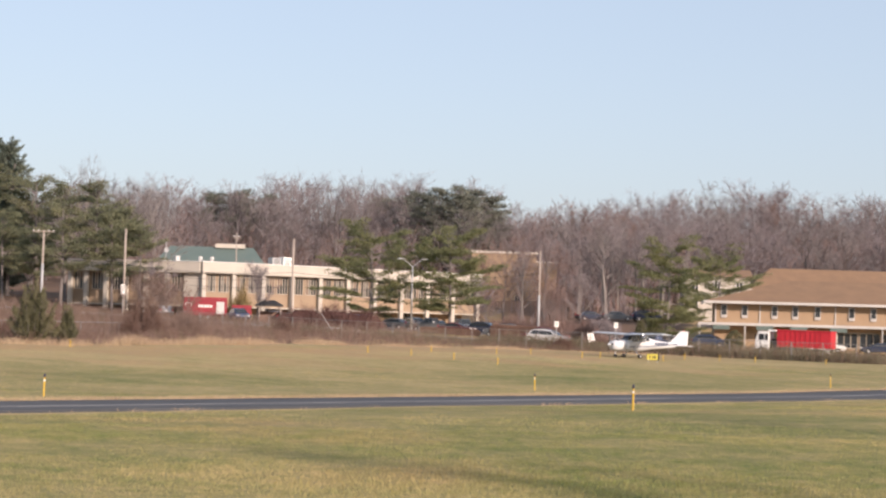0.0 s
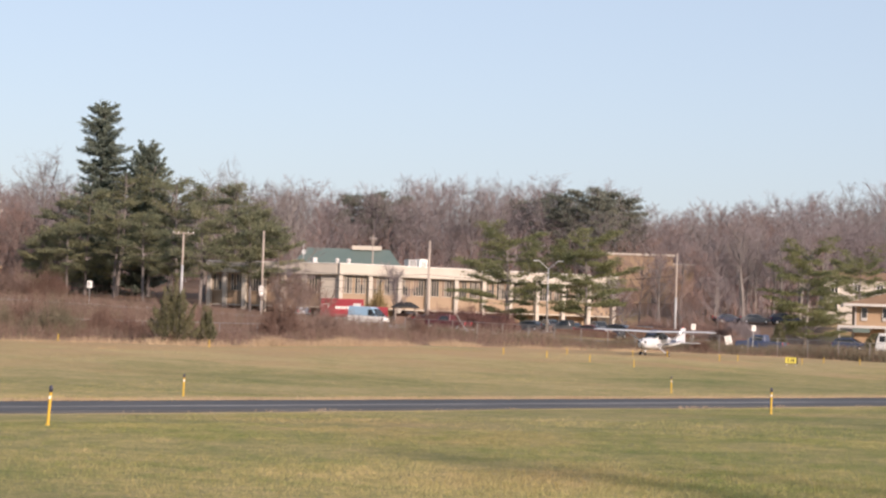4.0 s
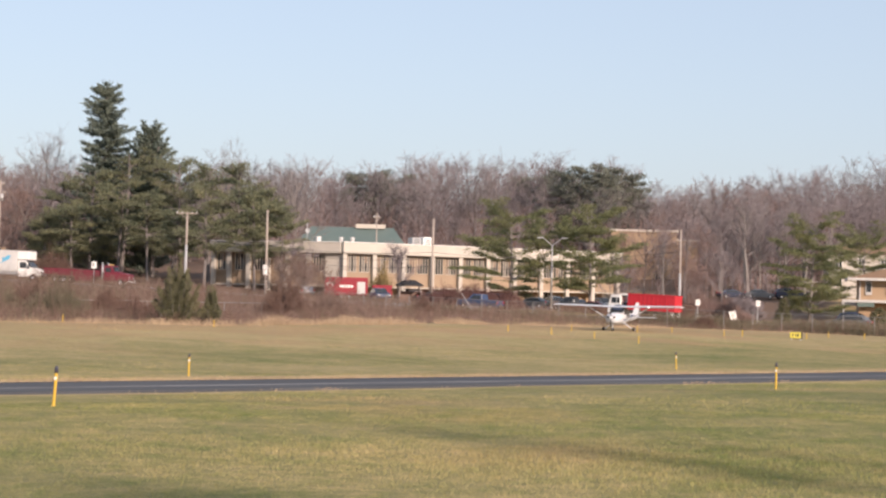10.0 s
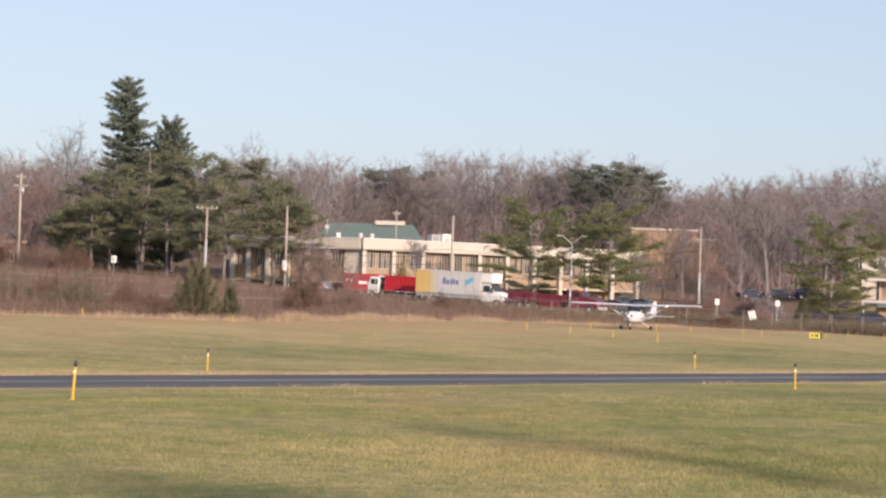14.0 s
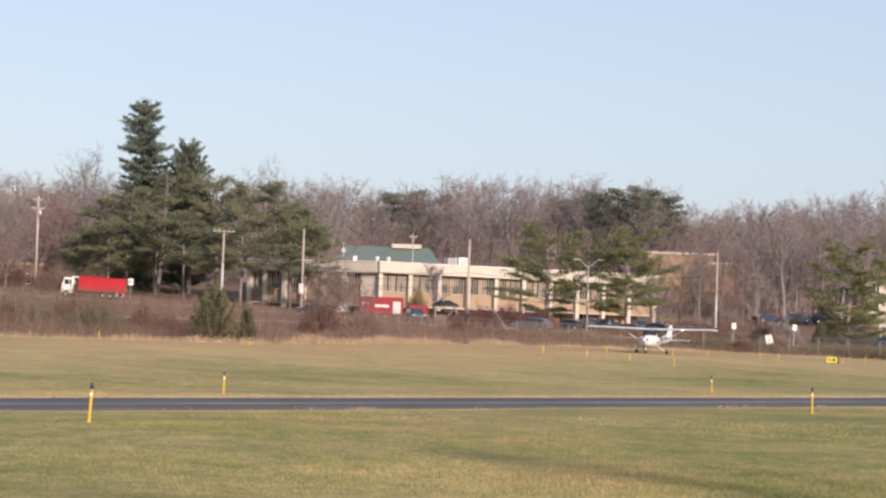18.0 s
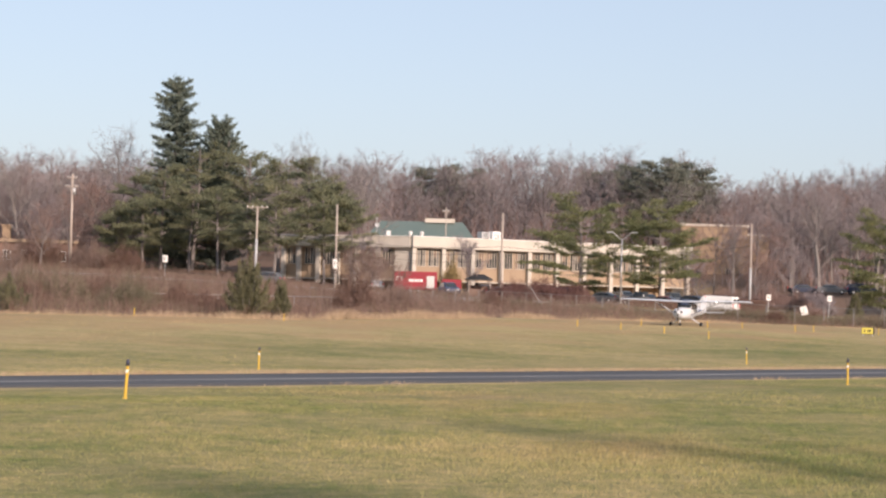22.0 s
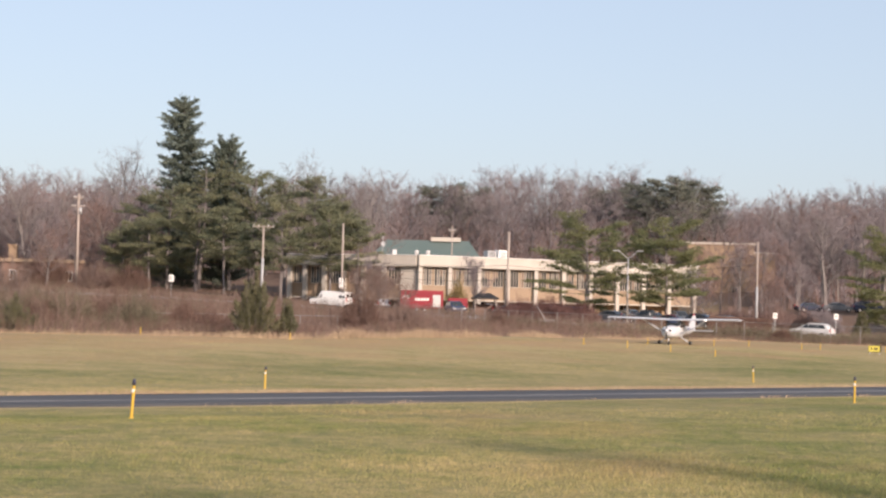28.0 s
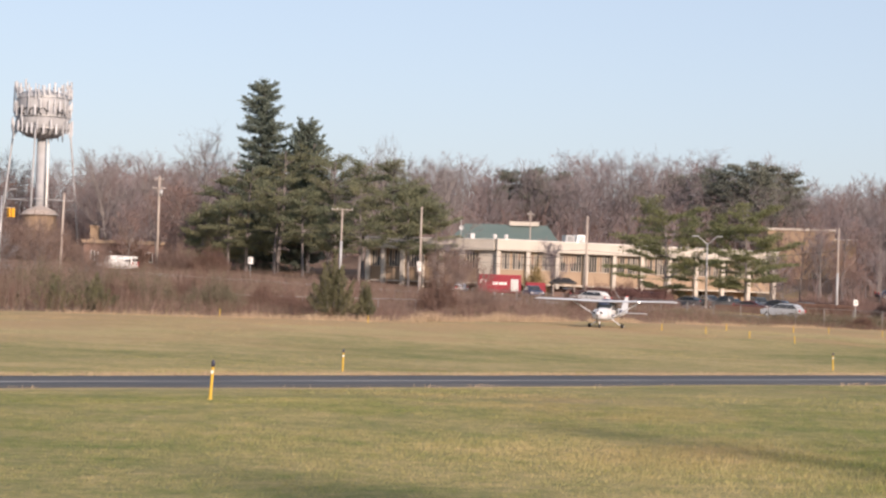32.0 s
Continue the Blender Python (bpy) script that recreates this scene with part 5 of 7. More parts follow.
def lawn():
    """Blades of the mown turf where the view comes nearest."""
    rng = np.random.default_rng(3)
    sets = []
    for n, d0, d1, hh, ww in ((300000, 17, 40, 0.036, 0.0036), (130000, 40, 72, 0.038, 0.0065), (110000, 72, 150, 0.042, 0.010)):
        y = np.sqrt(rng.uniform(d0 * d0, d1 * d1, n))
        x = rng.uniform(-0.36, 0.34, n) * y
        u = TAXI_N[0] * x + TAXI_N[1] * y
        ok = np.abs(u - 41.6) > 4.9
        x, y, u = x[ok], y[ok], u[ok]
        n = len(x)
        edge = np.abs(u - 46.7) < 0.4
        # tussocks stand higher than the turf between them
        tus = np.array([noise.noise((a * 1.9, b * 0.9, 7.7)) + 0.6 * noise.noise((a * 0.5, b * 0.3, 2.9)) for a, b in zip(x, y)])
        h = hh * (0.4 + 0.9 * rng.random(n)) * np.where(edge, 1.7, 1.0) * np.clip(1 + 0.8 * tus, 0.4, 1.7)
        a = rng.random(n) * np.pi
        p = np.stack([x, y, height(x, y) - 0.02], -1)
        s = np.stack([np.cos(a), np.sin(a) * 0.4, np.zeros(n)], -1) * (ww * (0.7 + 0.6 * rng.random(n)))[:, None]
        t = p + np.stack([rng.normal(0, 0.5, n) * h, rng.normal(0, 0.5, n) * h, 0.8 * h + 0.024], -1)
        sets.append(np.stack([p - s, p + s, t], 1))
    # taller dead blades along both edges of the taxiway
    n = 26000
    v = rng.uniform(-8, 150, n)
    far = rng.random(n) < 0.8
    u = np.where(far, 46.1 + rng.gamma(1.6, 0.16, n), 37.75 - rng.gamma(1.6, 0.14, n))
    x, y = TAXI_N[0] * u + TAXI_D[0] * v, TAXI_N[1] * u + TAXI_D[1] * v
    h = (0.05 + 0.10 * rng.random(n)) * np.where(far, 1.3, 0.8)
    p = np.stack([x, y, height(x, y) - 0.02], -1)
    keep = np.array([noise.noise((a * 0.8, b * 0.8, 5.0)) for a, b in zip(x, y)]) > np.where(far, -0.25, 0.30)
    p, h, n = p[keep], h[keep], int(keep.sum())
    sd = np.stack([np.full(n, 0.010), np.zeros(n), np.zeros(n)], -1) * (0.6 + 0.8 * rng.random(n))[:, None]
    t = p + np.stack([rng.normal(0, 0.5, n) * h, rng.normal(0, 0.5, n) * h, h + 0.03], -1)
    single("edge_grass", soup(np.stack([p - sd, p + sd, t], 1)), M_STRAW, "dead straw-brown grass along the taxiway edges", "grass", kind="stuff")
    single("grass", soup(np.concatenate(sets)), M_BLADE, "short green and straw blades of mown winter turf", "grass", kind="stuff")


def undergrowth():
    """Thin saplings and brush that close the wood near the ground."""
    rng = np.random.default_rng(17)
    n = 34000
    b = rng.uniform(-0.42, 0.42, n)
    y = rng.uniform(322, 455, n)
    x = b * y
    ok = ~((b > -0.17) & (b < 0.14) & (y < 365))
    near = rng.random(n) < 0.006
    b = np.where(near, rng.uniform(0.105, 0.19, n), b)
    y = np.where(near, rng.uniform(296, 326, n), y)
    x = b * y
    ok |= near
    ok &= ~((b > -0.335) & (b < -0.272) & (y < 406))
    x, y = x[ok], y[ok]
    n = len(x)
    z = height(x, y)
    h = np.where(y < 320, 1.2 + 3.2 * rng.random(n), 2.0 + 9.5 * rng.random(n) ** 1.5)
    p = np.stack([x, y, z - 0.1], -1)
    out = []
    for k in range(5):
        f = 0.0 if k == 0 else 0.2 + 0.15 * k
        m = p + np.stack([np.zeros(n), np.zeros(n), h * f], -1)
        sp = 0.12 if k == 0 else 0.30
        e = m + np.stack([rng.normal(0, sp, n) * h, rng.normal(0, sp, n) * h, h * (1.0 if k == 0 else 0.35)], -1)
        s = np.zeros((n, 3))
        s[:, 0] = 0.035 + 0.03 * rng.random(n)
        out.append(np.stack([m - s, m + s, e], 1))
    out = np.concatenate(out)
    red = np.tile(rng.random(n) < 0.5, 5)
    for sel, mt, lab in ((red, M_RUSSET, "russet brush under the trees"), (~red, M_TWIG, "brown saplings and brush under the trees")):
        single("undergrowth", soup(out[sel]), mt, lab, "woods", kind="stuff")


named_trees()
juniper(-18.7, 133.0, 3.7, 1.95, "spreading dark green juniper at the edge of the brush", 1, 56)
juniper(-16.6, 135.0, 2.3, 0.85, "small juniper beside the larger one", 2, 26)
juniper(-38.4, 132.0, 2.4, 1.7, "rough evergreen bush in the brush", 3, 28)
juniper(-35.4, 132.5, 2.2, 1.7, "olive evergreen bush in the brush", 7, 28)
evergreen_shrub(40.6, 232.0, 3.2, 1.1, "clipped conical evergreen by the road", 4, True, M_JUNIPER)
evergreen_shrub(52.2, 232.0, 2.4, 1.15, "round clipped evergreen by the road", 5, False, M_JUNIPER)
evergreen_shrub(62.5, 246.0, 2.6, 1.2, "round clipped evergreen before the long building", 6, False)
for i, (x, y, h, r, mt) in enumerate(((-0.6, 237, 2.3, 3.4, M_RED_STEMS), (3.0, 236.4, 2.5, 3.6, M_RED_STEMS), (6.8, 237, 2.2, 3.0, M_RED_STEMS), (27.5, 258, 2.6, 4.2, M_RUSSET), (33.5, 262, 2.8, 3.6, M_RUSSET), (36.5, 250, 2.8, 2.2, M_RUSSET), (40.0, 252, 2.4, 2.0, M_TWIG),
                                     (35.5, 234, 1.8, 2.2, M_RUSSET), (28.7, 190.0, 1.0, 0.7, M_BRUSH_DARK),
                                     (-14.4, 170, 3.1, 2.3, M_BRUSH_DARK), (-11.0, 178, 2.4, 2.2, M_BRUSH), (-33.0, 158, 2.2, 2.2, M_BRUSH), (-27.0, 150, 1.8, 1.7, M_BRUSH_DARK), (-38.5, 150, 2.3, 2.4, M_BRUSH_DARK), (-45.0, 150, 3.0, 3.0, M_WEED), (-55.0, 168, 3.0, 2.8, M_BRUSH_DARK), (-2.0, 186, 1.9, 2.0, M_BRUSH_DARK), (-37.0, 153, 3.2, 3.2, M_WEED), (-35.0, 161, 2.9, 2.6, M_BRUSH_DARK), (-41.5, 146, 3.1, 3.2, M_WEED), (-30.0, 148, 2.5, 2.8, M_WEED), (-23.5, 146, 1.7, 2.2, M_BRUSH_DARK), (-47.5, 158, 3.7, 3.2, M_WEED), (-36.0, 165, 2.6, 2.4, M_BRUSH), (-41.0, 158, 3.1, 3.0, M_WEED), (-30.5, 172, 2.2, 2.0, M_BRUSH_DARK), (-46.5, 170, 3.2, 2.6, M_BRUSH), (24.9, 186, 1.3, 1.2, M_BRUSH_DARK), (36.5, 268, 2.2, 3.0, M_RUSSET), (42.0, 272, 2.3, 3.0, M_TWIG), (31.0, 270, 2.0, 3.0, M_BRUSH),
                                     (-63.0, 282, 4.2, 4.0, M_BRUSH), (-58.0, 281, 4.0, 3.4, M_BRUSH_DARK), (-73.0, 292, 5.0, 4.0, M_BRUSH_DARK), (-91.0, 306, 6.8, 4.2, M_BRUSH), (-97.5, 312, 7.2, 4.6, M_BRUSH), (-103.0, 318, 7.2, 4.6, M_BRUSH), (-86.0, 300, 6.0, 4.0, M_BRUSH))):
    bush(x, y, h, r, "rounded leafless " + ("russet" if mt is M_RUSSET else "dark red" if mt is M_RED_STEMS else "olive" if mt is M_WEED else "brown") + " bush on the roadside bank", 200 + i, mt, (300 + int(110 * r)) * (3 if mt is M_RED_STEMS else 1), 0.024 if y > 200 else 0.018)
def hedge(x0, x1, y, h, d, label, seed, mat):
    """A clipped leafless hedge of crowded stems."""
    rng = np.random.default_rng(seed)
    n = int((x1 - x0) * 190)
    x = rng.uniform(x0, x1, n)
    yy = y + rng.uniform(-d, d, n)
    hh = h * (0.72 + 0.3 * rng.random(n)) * np.clip((np.minimum(x - x0, x1 - x) + 0.5) * 1.3, 0.4, 1)
    p = np.stack([x, yy, height(x, yy) - 0.05], -1)
    q = []
    for k in range(4):
        m = p + np.stack([np.zeros(n), np.zeros(n), hh * 0.22 * k], -1)
        e = m + np.stack([rng.normal(0, 0.12, n), rng.normal(0, 0.12, n), hh * (1 - 0.22 * k)], -1)
        s = np.zeros((n, 3))
        s[:, 0] = 0.03
        q.append(np.stack([m - s, m + s, e + s * 0.5, e - s * 0.5], 1))
    single("hedge", quads(np.concatenate(q)), mat, label, "hedge", group="roadside bushes")


hedge(22.6, 30.4, 236.0, 1.75, 0.9, "clipped brown leafless hedge beside the car park", 280, M_BRUSH_DARK)
hedge(14.0, 21.5, 238.0, 0.9, 0.6, "low brown leafless hedge beside the car park", 281, M_BRUSH_DARK)
bm = bmesh.new()
tube(bm, (1.5, 205, 2.62), (2.5, 205, 1.1), 0.035, 0.035, 8)
tube(bm, (2.5, 205, 1.1), (2.9, 205, 0.2), 0.035, 0.035, 8)
single("leaning_post", bm, M_TANK, "thin pale post leaning in the roadside brush", "post")
rail_post = thing("low_barrier", "short pale rail on a single post by the fence", "barrier", pose(*on_ground(2.55, 200.0)))
bm = bmesh.new()
box(bm, (0, 0, 0.92), (1.6, 0.12, 0.16))
part("rail", bm, M_FENCE, rail_post, bevel=0.02)
bm = bmesh.new()
tube(bm, (0.1, 0, -0.2), (0.1, 0, 0.9), 0.06, n=8)
part("post", bm, M_FENCE, rail_post)
bush(-9.0, 262.0, 4.6, 1.6, "small tree with yellow leaves before the office", 260, M_YLEAF, 260, 0.05)
# unseen trees added behind the camera; their shadows make the streaks on the turf
for i, (x, y, h, r) in enumerate(((31.6, -13.6, 23.0, 0.7), (36.0, -15.2, 22.5, 0.6), (49.5, -9.6, 28.0, 0.7), (23.4, -16.6, 19.5, 0.4), (43.0, -14.0, 22.0, 0.6))):
    w_, c_ = spruce(300 + i, h, r, 0.02, 16, 3, 0.16)
    tree_thing("spruce", w_, c_, M_BARK, M_SPRUCE, "unseen slender spruce behind the camera, added to cast a shadow streak", "tree", x, y, i * 50, group="field spruces")
brush_field()
undergrowth()
lawn()


# ---- airfield markers, fence, poles ----
def edge_markers():
    big = thing("edge_marker", "yellow taxiway edge marker with a dark blue cap", "marker post", pose(0, 0, 0), "taxiway edge markers")
    bm = bmesh.new()
    tube(bm, (0, 0, -0.15), (0.018, 0, 0.66), 0.031, 0.031, 12)
    tube(bm, (0, 0, 0.0), (0, 0, 0.03), 0.055, 0.045, 12)
    part("post", bm, M_YELLOW, big, smooth=False)
    bm = bmesh.new()
    loft(bm, [[(0.018 + r * math.cos(a * 0.5236), r * math.sin(a * 0.5236), z) for a in range(12)] for r, z in ((0.037, 0.655), (0.037, 0.74), (0.029, 0.775), (0.010, 0.79))])
    part("cap", bm, M_CAP, big, "dark blue cap", smooth=True)
    bm = bmesh.new()
    tube(bm, (0.010, 0, 0.52), (0.014, 0, 0.58), 0.0335, 0.0335, 12)
    part("band", bm, M_WHITE, big, "pale reflective band")
    spots = ((-7.66, 37.6), (9.85, 57.3), (-8.83, 66.0), (11.0, 91.75), (29.8, 107.5))
    big.matrix_world = pose(*on_ground(*spots[0]), 0, 2, 0)
    for i, (x, y) in enumerate(spots[1:]):
        copy_thing(big, pose(*on_ground(x, y), 0, (-1, 1, 0, 1)[i], 70 * i))
    small = thing("field_marker", "short plain yellow marker post in the grass", "marker post", pose(0, 0, 0), "field markers")
    bm = bmesh.new()
    tube(bm, (0, 0, -0.15), (0, 0, 0.48), 0.034, 0.031, 10)
    part("post", bm, M_YELLOW, small)
    bm = bmesh.new()
    tube(bm, (0, 0, 0.48), (0, 0, 0.515), 0.031, 0.016, 10)
    part("cap", bm, M_YELLOW, small)
    spots = ((-15.15, 125.0), (4.42, 138.2), (7.45, 136.5), (9.5, 146.0), (10.2, 132.5), (14.75, 148.5), (12.75, 127.4), (17.7, 151.0), (21.6, 149.5), (23.3, 151.3), (31.4, 158.0), (34.5, 158.6), (37.6, 159.0), (44.2, 161.0), (-25.5, 127.5), (28.3, 151.0))
    small.matrix_world = pose(*on_ground(*spots[0]))
    for x, y in spots[1:]:
        copy_thing(small, pose(*on_ground(x, y)))


def yellow_sign():
    t = thing("taxiway_sign", "black and yellow taxiway location sign in the grass", "sign", pose(*on_ground(26.65, 146.5), 0, 0, -8))
    bm = bmesh.new()
    box(bm, (0, 0, 0.42), (0.95, 0.22, 0.52))
    part("case", bm, M_BLACK, t, "black sign case", bevel=0.02)
    bm = bmesh.new()
    box(bm, (-0.05, -0.125, 0.42), (0.82, 0.02, 0.44))
    part("face", bm, M_SIGNYEL, t, "yellow sign face")
    bm = bmesh.new()
    for x, w in ((-0.25, 0.10), (-0.02, 0.08), (0.14, 0.14)):
        box(bm, (x, -0.142, 0.42), (w, 0.01, 0.2))
    part("legend", bm, M_BLACK, t, "black legend bars")
    for x in (-0.35, 0.35):
        bm = bmesh.new()
        tube(bm, (x, 0, -0.1), (x, 0, 0.18), 0.03)
        part("leg", bm, M_GALV, t)


def fence(name, pts, h, label, gap=3.0, wires=True):
    """A chain-link fence: posts, top rail and a net of wire."""
    f = thing(name, label, "fence", pose(0, 0, 0))
    bm = bmesh.new()
    tube(bm, (0, 0, -0.2), (0, 0, h + 0.05), 0.04, 0.04, 6)
    post = finish(bm)
    rail, net = bmesh.new(), []
    prev = None
    for a, b in zip(pts, pts[1:]):
        ln = math.dist(a, b)
        n = max(1, round(ln / gap))
        for i in range(n + 1):
            x, y = a[0] + (b[0] - a[0]) * i / n, a[1] + (b[1] - a[1]) * i / n
            p = Vector(on_ground(x, y))
            if prev is not None and (p - prev).length < 0.01:
                continue
            part("post", post, M_FENCE, f, at=Matrix.Translation(p))
            if prev is not None:
                tube(rail, prev + Vector((0, 0, h)), p + Vector((0, 0, h)), 0.022 if wires else 0.035, n=5, caps=False)
                m = 14
                for k in range(m):
                    for sg in (1, -1):
                        e0, e1 = k / m, (k + sg * 4) / m
                        q0, q1 = prev.lerp(p, e0), prev.lerp(p, min(max(e1, 0), 1))
                        q0, q1 = np.array(q0), np.array(q1) + (0, 0, h)
                        d = np.array((0.0025, 0, 0))
                        net.append((q0 - d, q0 + d, q1 + d, q1 - d))
            prev = p
    part("rail", rail, M_FENCE, f)
    if wires:
        part("net", quads(np.array(net)), M_FENCE, f, "chain-link wire")
    return f


def utility_pole(x, y, top, label, arms=(), r=0.14, lean=0.0, metal=False, box_at=None, z=None):
    z0 = float(height(x, y)) if z is None else z
    t = thing("utility_pole", label, "utility pole", pose(x, y, z0), "utility poles")
    h = top - z0
    mt = M_GALV if metal else M_POLE
    bm = bmesh.new()
    tube(bm, (0, 0, -0.5), (lean * h, 0, h), r, r * 0.72, 10)
    part("pole", bm, mt, t, smooth=True)
    for dz, half, ang in arms:
        bm = bmesh.new()
        box(bm, (lean * (h - dz), -0.14, h - dz), (2 * half, 0.10, 0.12), radians(ang))
        arm = part("crossarm", bm, mt, t)
        for k in (-0.9, -0.45, 0.45, 0.9):
            bm = bmesh.new()
            xx, yy = k * half * math.cos(radians(ang)), k * half * math.sin(radians(ang))
            tube(bm, (lean * h + xx, -0.14 + yy, h - dz + 0.05), (lean * h + xx, -0.14 + yy, h - dz + 0.26), 0.05, 0.03, 6)
            part("insulator", bm, M_WHITE, arm)
        bm = bmesh.new()
        for sg in (-1, 1):
            tube(bm, (lean * h + sg * half * 0.7, -0.12, h - dz), (lean * h, -0.12, h - dz - 0.75), 0.03, n=5)
        part("brace", bm, mt, arm)
    if box_at:
        bm = bmesh.new()
        tube(bm, (0.32, -0.1, box_at - 0.5), (0.32, -0.1, box_at + 0.5), 0.24, 0.24, 10)
        part("transformer", bm, M_GALV, t, "grey transformer can", smooth=True)
    return t


def street_lamp(x, y, top, label, arms):
    z0 = float(height(x, y))
    t = thing("street_lamp", label, "street lamp", pose(x, y, z0), "street lamps")
    h = top - z0
    bm = bmesh.new()
    tube(bm, (0, 0, -0.3), (0, 0, h - (0.9 if arms else 0)), 0.14, 0.09, 10)
    tube(bm, (0, 0, 0), (0, 0, 0.4), 0.24, 0.2, 10)
    part("pole", bm, M_GALV, t, smooth=True)
    for sg in arms:
        bm = bmesh.new()
        tube(bm, (0, 0, h - 1.0), (sg * 1.15, 0, h - 0.05), 0.06, 0.045, 6)
        arm = part("arm", bm, M_GALV, t)
        bm = bmesh.new()
        box(bm, (sg * 1.5, 0, h), (0.85, 0.32, 0.16))
        part("lamp_head", bm, M_GALV, arm, bevel=0.04)


def wire(p, q, sag, label="thin dark overhead line between poles"):
    bm = bmesh.new()
    p, q = Vector(p), Vector(q)
    pts = [p.lerp(q, i / 10) - Vector((0, 0, sag * 4 * (i / 10) * (1 - i / 10))) for i in range(11)]
    loft(bm, [[c + Vector((0, 0.022 * math.cos(k * 1.5708), 0.022 * math.sin(k * 1.5708))) for k in range(4)] for c in pts])
    single("overhead_wire", bm, M_BLACK, label, "wire", group="overhead wires")


def post_sign(x, y, zc, w, h, label, tilt=0.0, mt=None, rz=0.0, thick=0.05, box_sign=False):
    z0 = float(height(x, y))
    t = thing("sign", label, "sign", pose(x, y, z0, 0, tilt, rz))
    k = zc - z0
    bm = bmesh.new()
    tube(bm, (0, 0.06, -0.2), (0, 0.06, k + h * 0.3), 0.045, 0.045, 6)
    part("post", bm, M_GALV, t)
    bm = bmesh.new()
    box(bm, (0, 0, k), (w, thick if not box_sign else 0.35, h))
    panel = part("panel", bm, mt or M_WHITE, t, bevel=0.02)
    bm = bmesh.new()
    for dz, k2 in ((0.25, 0.5), (0.05, 0.62), (-0.12, 0.4)):
        box(bm, (0, -thick / 2 - (0.155 if box_sign else 0.006), k + dz * h), (w * k2, 0.01, h * 0.07))
    part("legend", bm, M_FENCE, panel, "grey legend bars")


edge_markers()
yellow_sign()
fence("chain_link_fence", [(62.0, 169.4), (48.0, 176.0), (32.0, 183.5), (16.5, 191.5), (1.0, 200.5), (-14.0, 209.0)], 1.75, "grey chain-link fence along the edge of the airfield")
fence("field_fence", [(-14.0, 181.0), (-24.0, 176.5), (-34.0, 172.0), (-47.0, 166.0)], 1.15, "low pale wire fence half hidden in brush", 3.4, False)
pole_a = utility_pole(-34.9, 255.0, 12.6, "wooden pole with a white lower sleeve and one crossarm", ((0.15, 1.45, 0),), 0.16, 0.006)
bm = bmesh.new()
tube(bm, (0, 0, 0), (0.035, 0, 5.9), 0.19, 0.18, 10)
part("sleeve", bm, M_TANK, pole_a, "white lower sleeve", smooth=True)
utility_pole(-23.7, 250.0, 12.9, "plain weathered wooden utility pole", (), 0.165)
utility_pole(-2.05, 245.0, 12.1, "plain weathered wooden utility pole", (), 0.165, 0.008)
utility_pole(-11.3, 300.0, 15.0, "wooden pole standing behind the office", ((0.7, 0.55, 0),), 0.11)
utility_pole(13.1, 300.0, 15.2, "plain wooden pole standing behind the office", (), 0.13, 0.012)
utility_pole(-66.9, 285.0, 18.0, "tall wooden utility pole with crossarm and transformer", ((1.9, 1.0, 5), (0.6, 0.7, 5)), 0.22, 0.0, box_at=11.5)
utility_pole(-66.0, 230.0, 12.5, "leaning wooden pole at the edge of the brush", (), 0.16, 0.02)
street_lamp(13.1, 242.0, 9.9, "grey double-armed street lamp in the car park", (-1, 1))
pole_b = utility_pole(29.0, 240.0, 11.3, "thin weathered pole with a white lower sleeve", (), 0.13, 0.004)
bm = bmesh.new()
tube(bm, (0, 0, 0), (0.022, 0, 5.6), 0.165, 0.15, 10)
part("sleeve", bm, M_TANK, pole_b, "white lower sleeve", smooth=True)
street_lamp(-76.8, 240.0, 13.3, "grey street lamp with one arm at the junction", (1,))
wire((-23.7, 250, 8.3), (-2.05, 245, 7.8), 0.5)
wire((-23.7, 250, 7.6), (-2.05, 245, 7.0), 0.6)
wire((-23.7, 250, 6.9), (-2.05, 245, 6.0), 0.7)
wire((-34.9, 255, 9.5), (-23.7, 250, 8.3), 0.3)
wire((-2.05, 245, 7.8), (29.0, 240.0, 8.5), 0.9)
wire((-66.9, 285, 12.0), (-34.9, 255, 9.5), 0.9)
post_sign(26.75, 205.0, 2.2, 0.46, 0.62, "white road sign on a grey post", 0)
post_sign(33.1, 205.0, 2.25, 0.46, 0.62, "white road sign on a grey post", 2)
post_sign(-44.3, 240.0, 5.1, 0.62, 0.86, "white box sign on a short post by the road", 0, None, 0, 0.3, True)
post_sign(33.3, 222.0, 0.78, 0.78, 1.10, "white notice panel leaning on a short post across the road", -14)
post_sign(-23.75, 249.4, 5.1, 0.55, 1.3, "white notice on a post beside the utility pole", 0)


def traffic_signal():
    t = thing("traffic_signal", "yellow traffic signal hanging at the road junction", "traffic signal", pose(-75.8, 240.0, 10.3))
    bm = bmesh.new()
    box(bm, (0, 0, 0), (0.42, 0.36, 1.15))
    part("housing", bm, M_SIGNAL, t, bevel=0.04)
    bm = bmesh.new()
    box(bm, (0.55, 0.1, 0), (0.36, 0.42, 1.15))
    part("side_housing", bm, M_SIGNAL, t, bevel=0.04)
    bm = bmesh.new()
    tube(bm, (-1.0, 0, 0.62), (0.8, 0, 0.62), 0.05, n=6)
    part("arm", bm, M_GALV, t)
    for k in range(3):
        bm = bmesh.new()
        tube(bm, (0, -0.16, 0.36 - k * 0.36), (0, -0.32, 0.36 - k * 0.36), 0.13, 0.13, 10)
        part("lens", bm, M_BLACK, t)


traffic_signal()

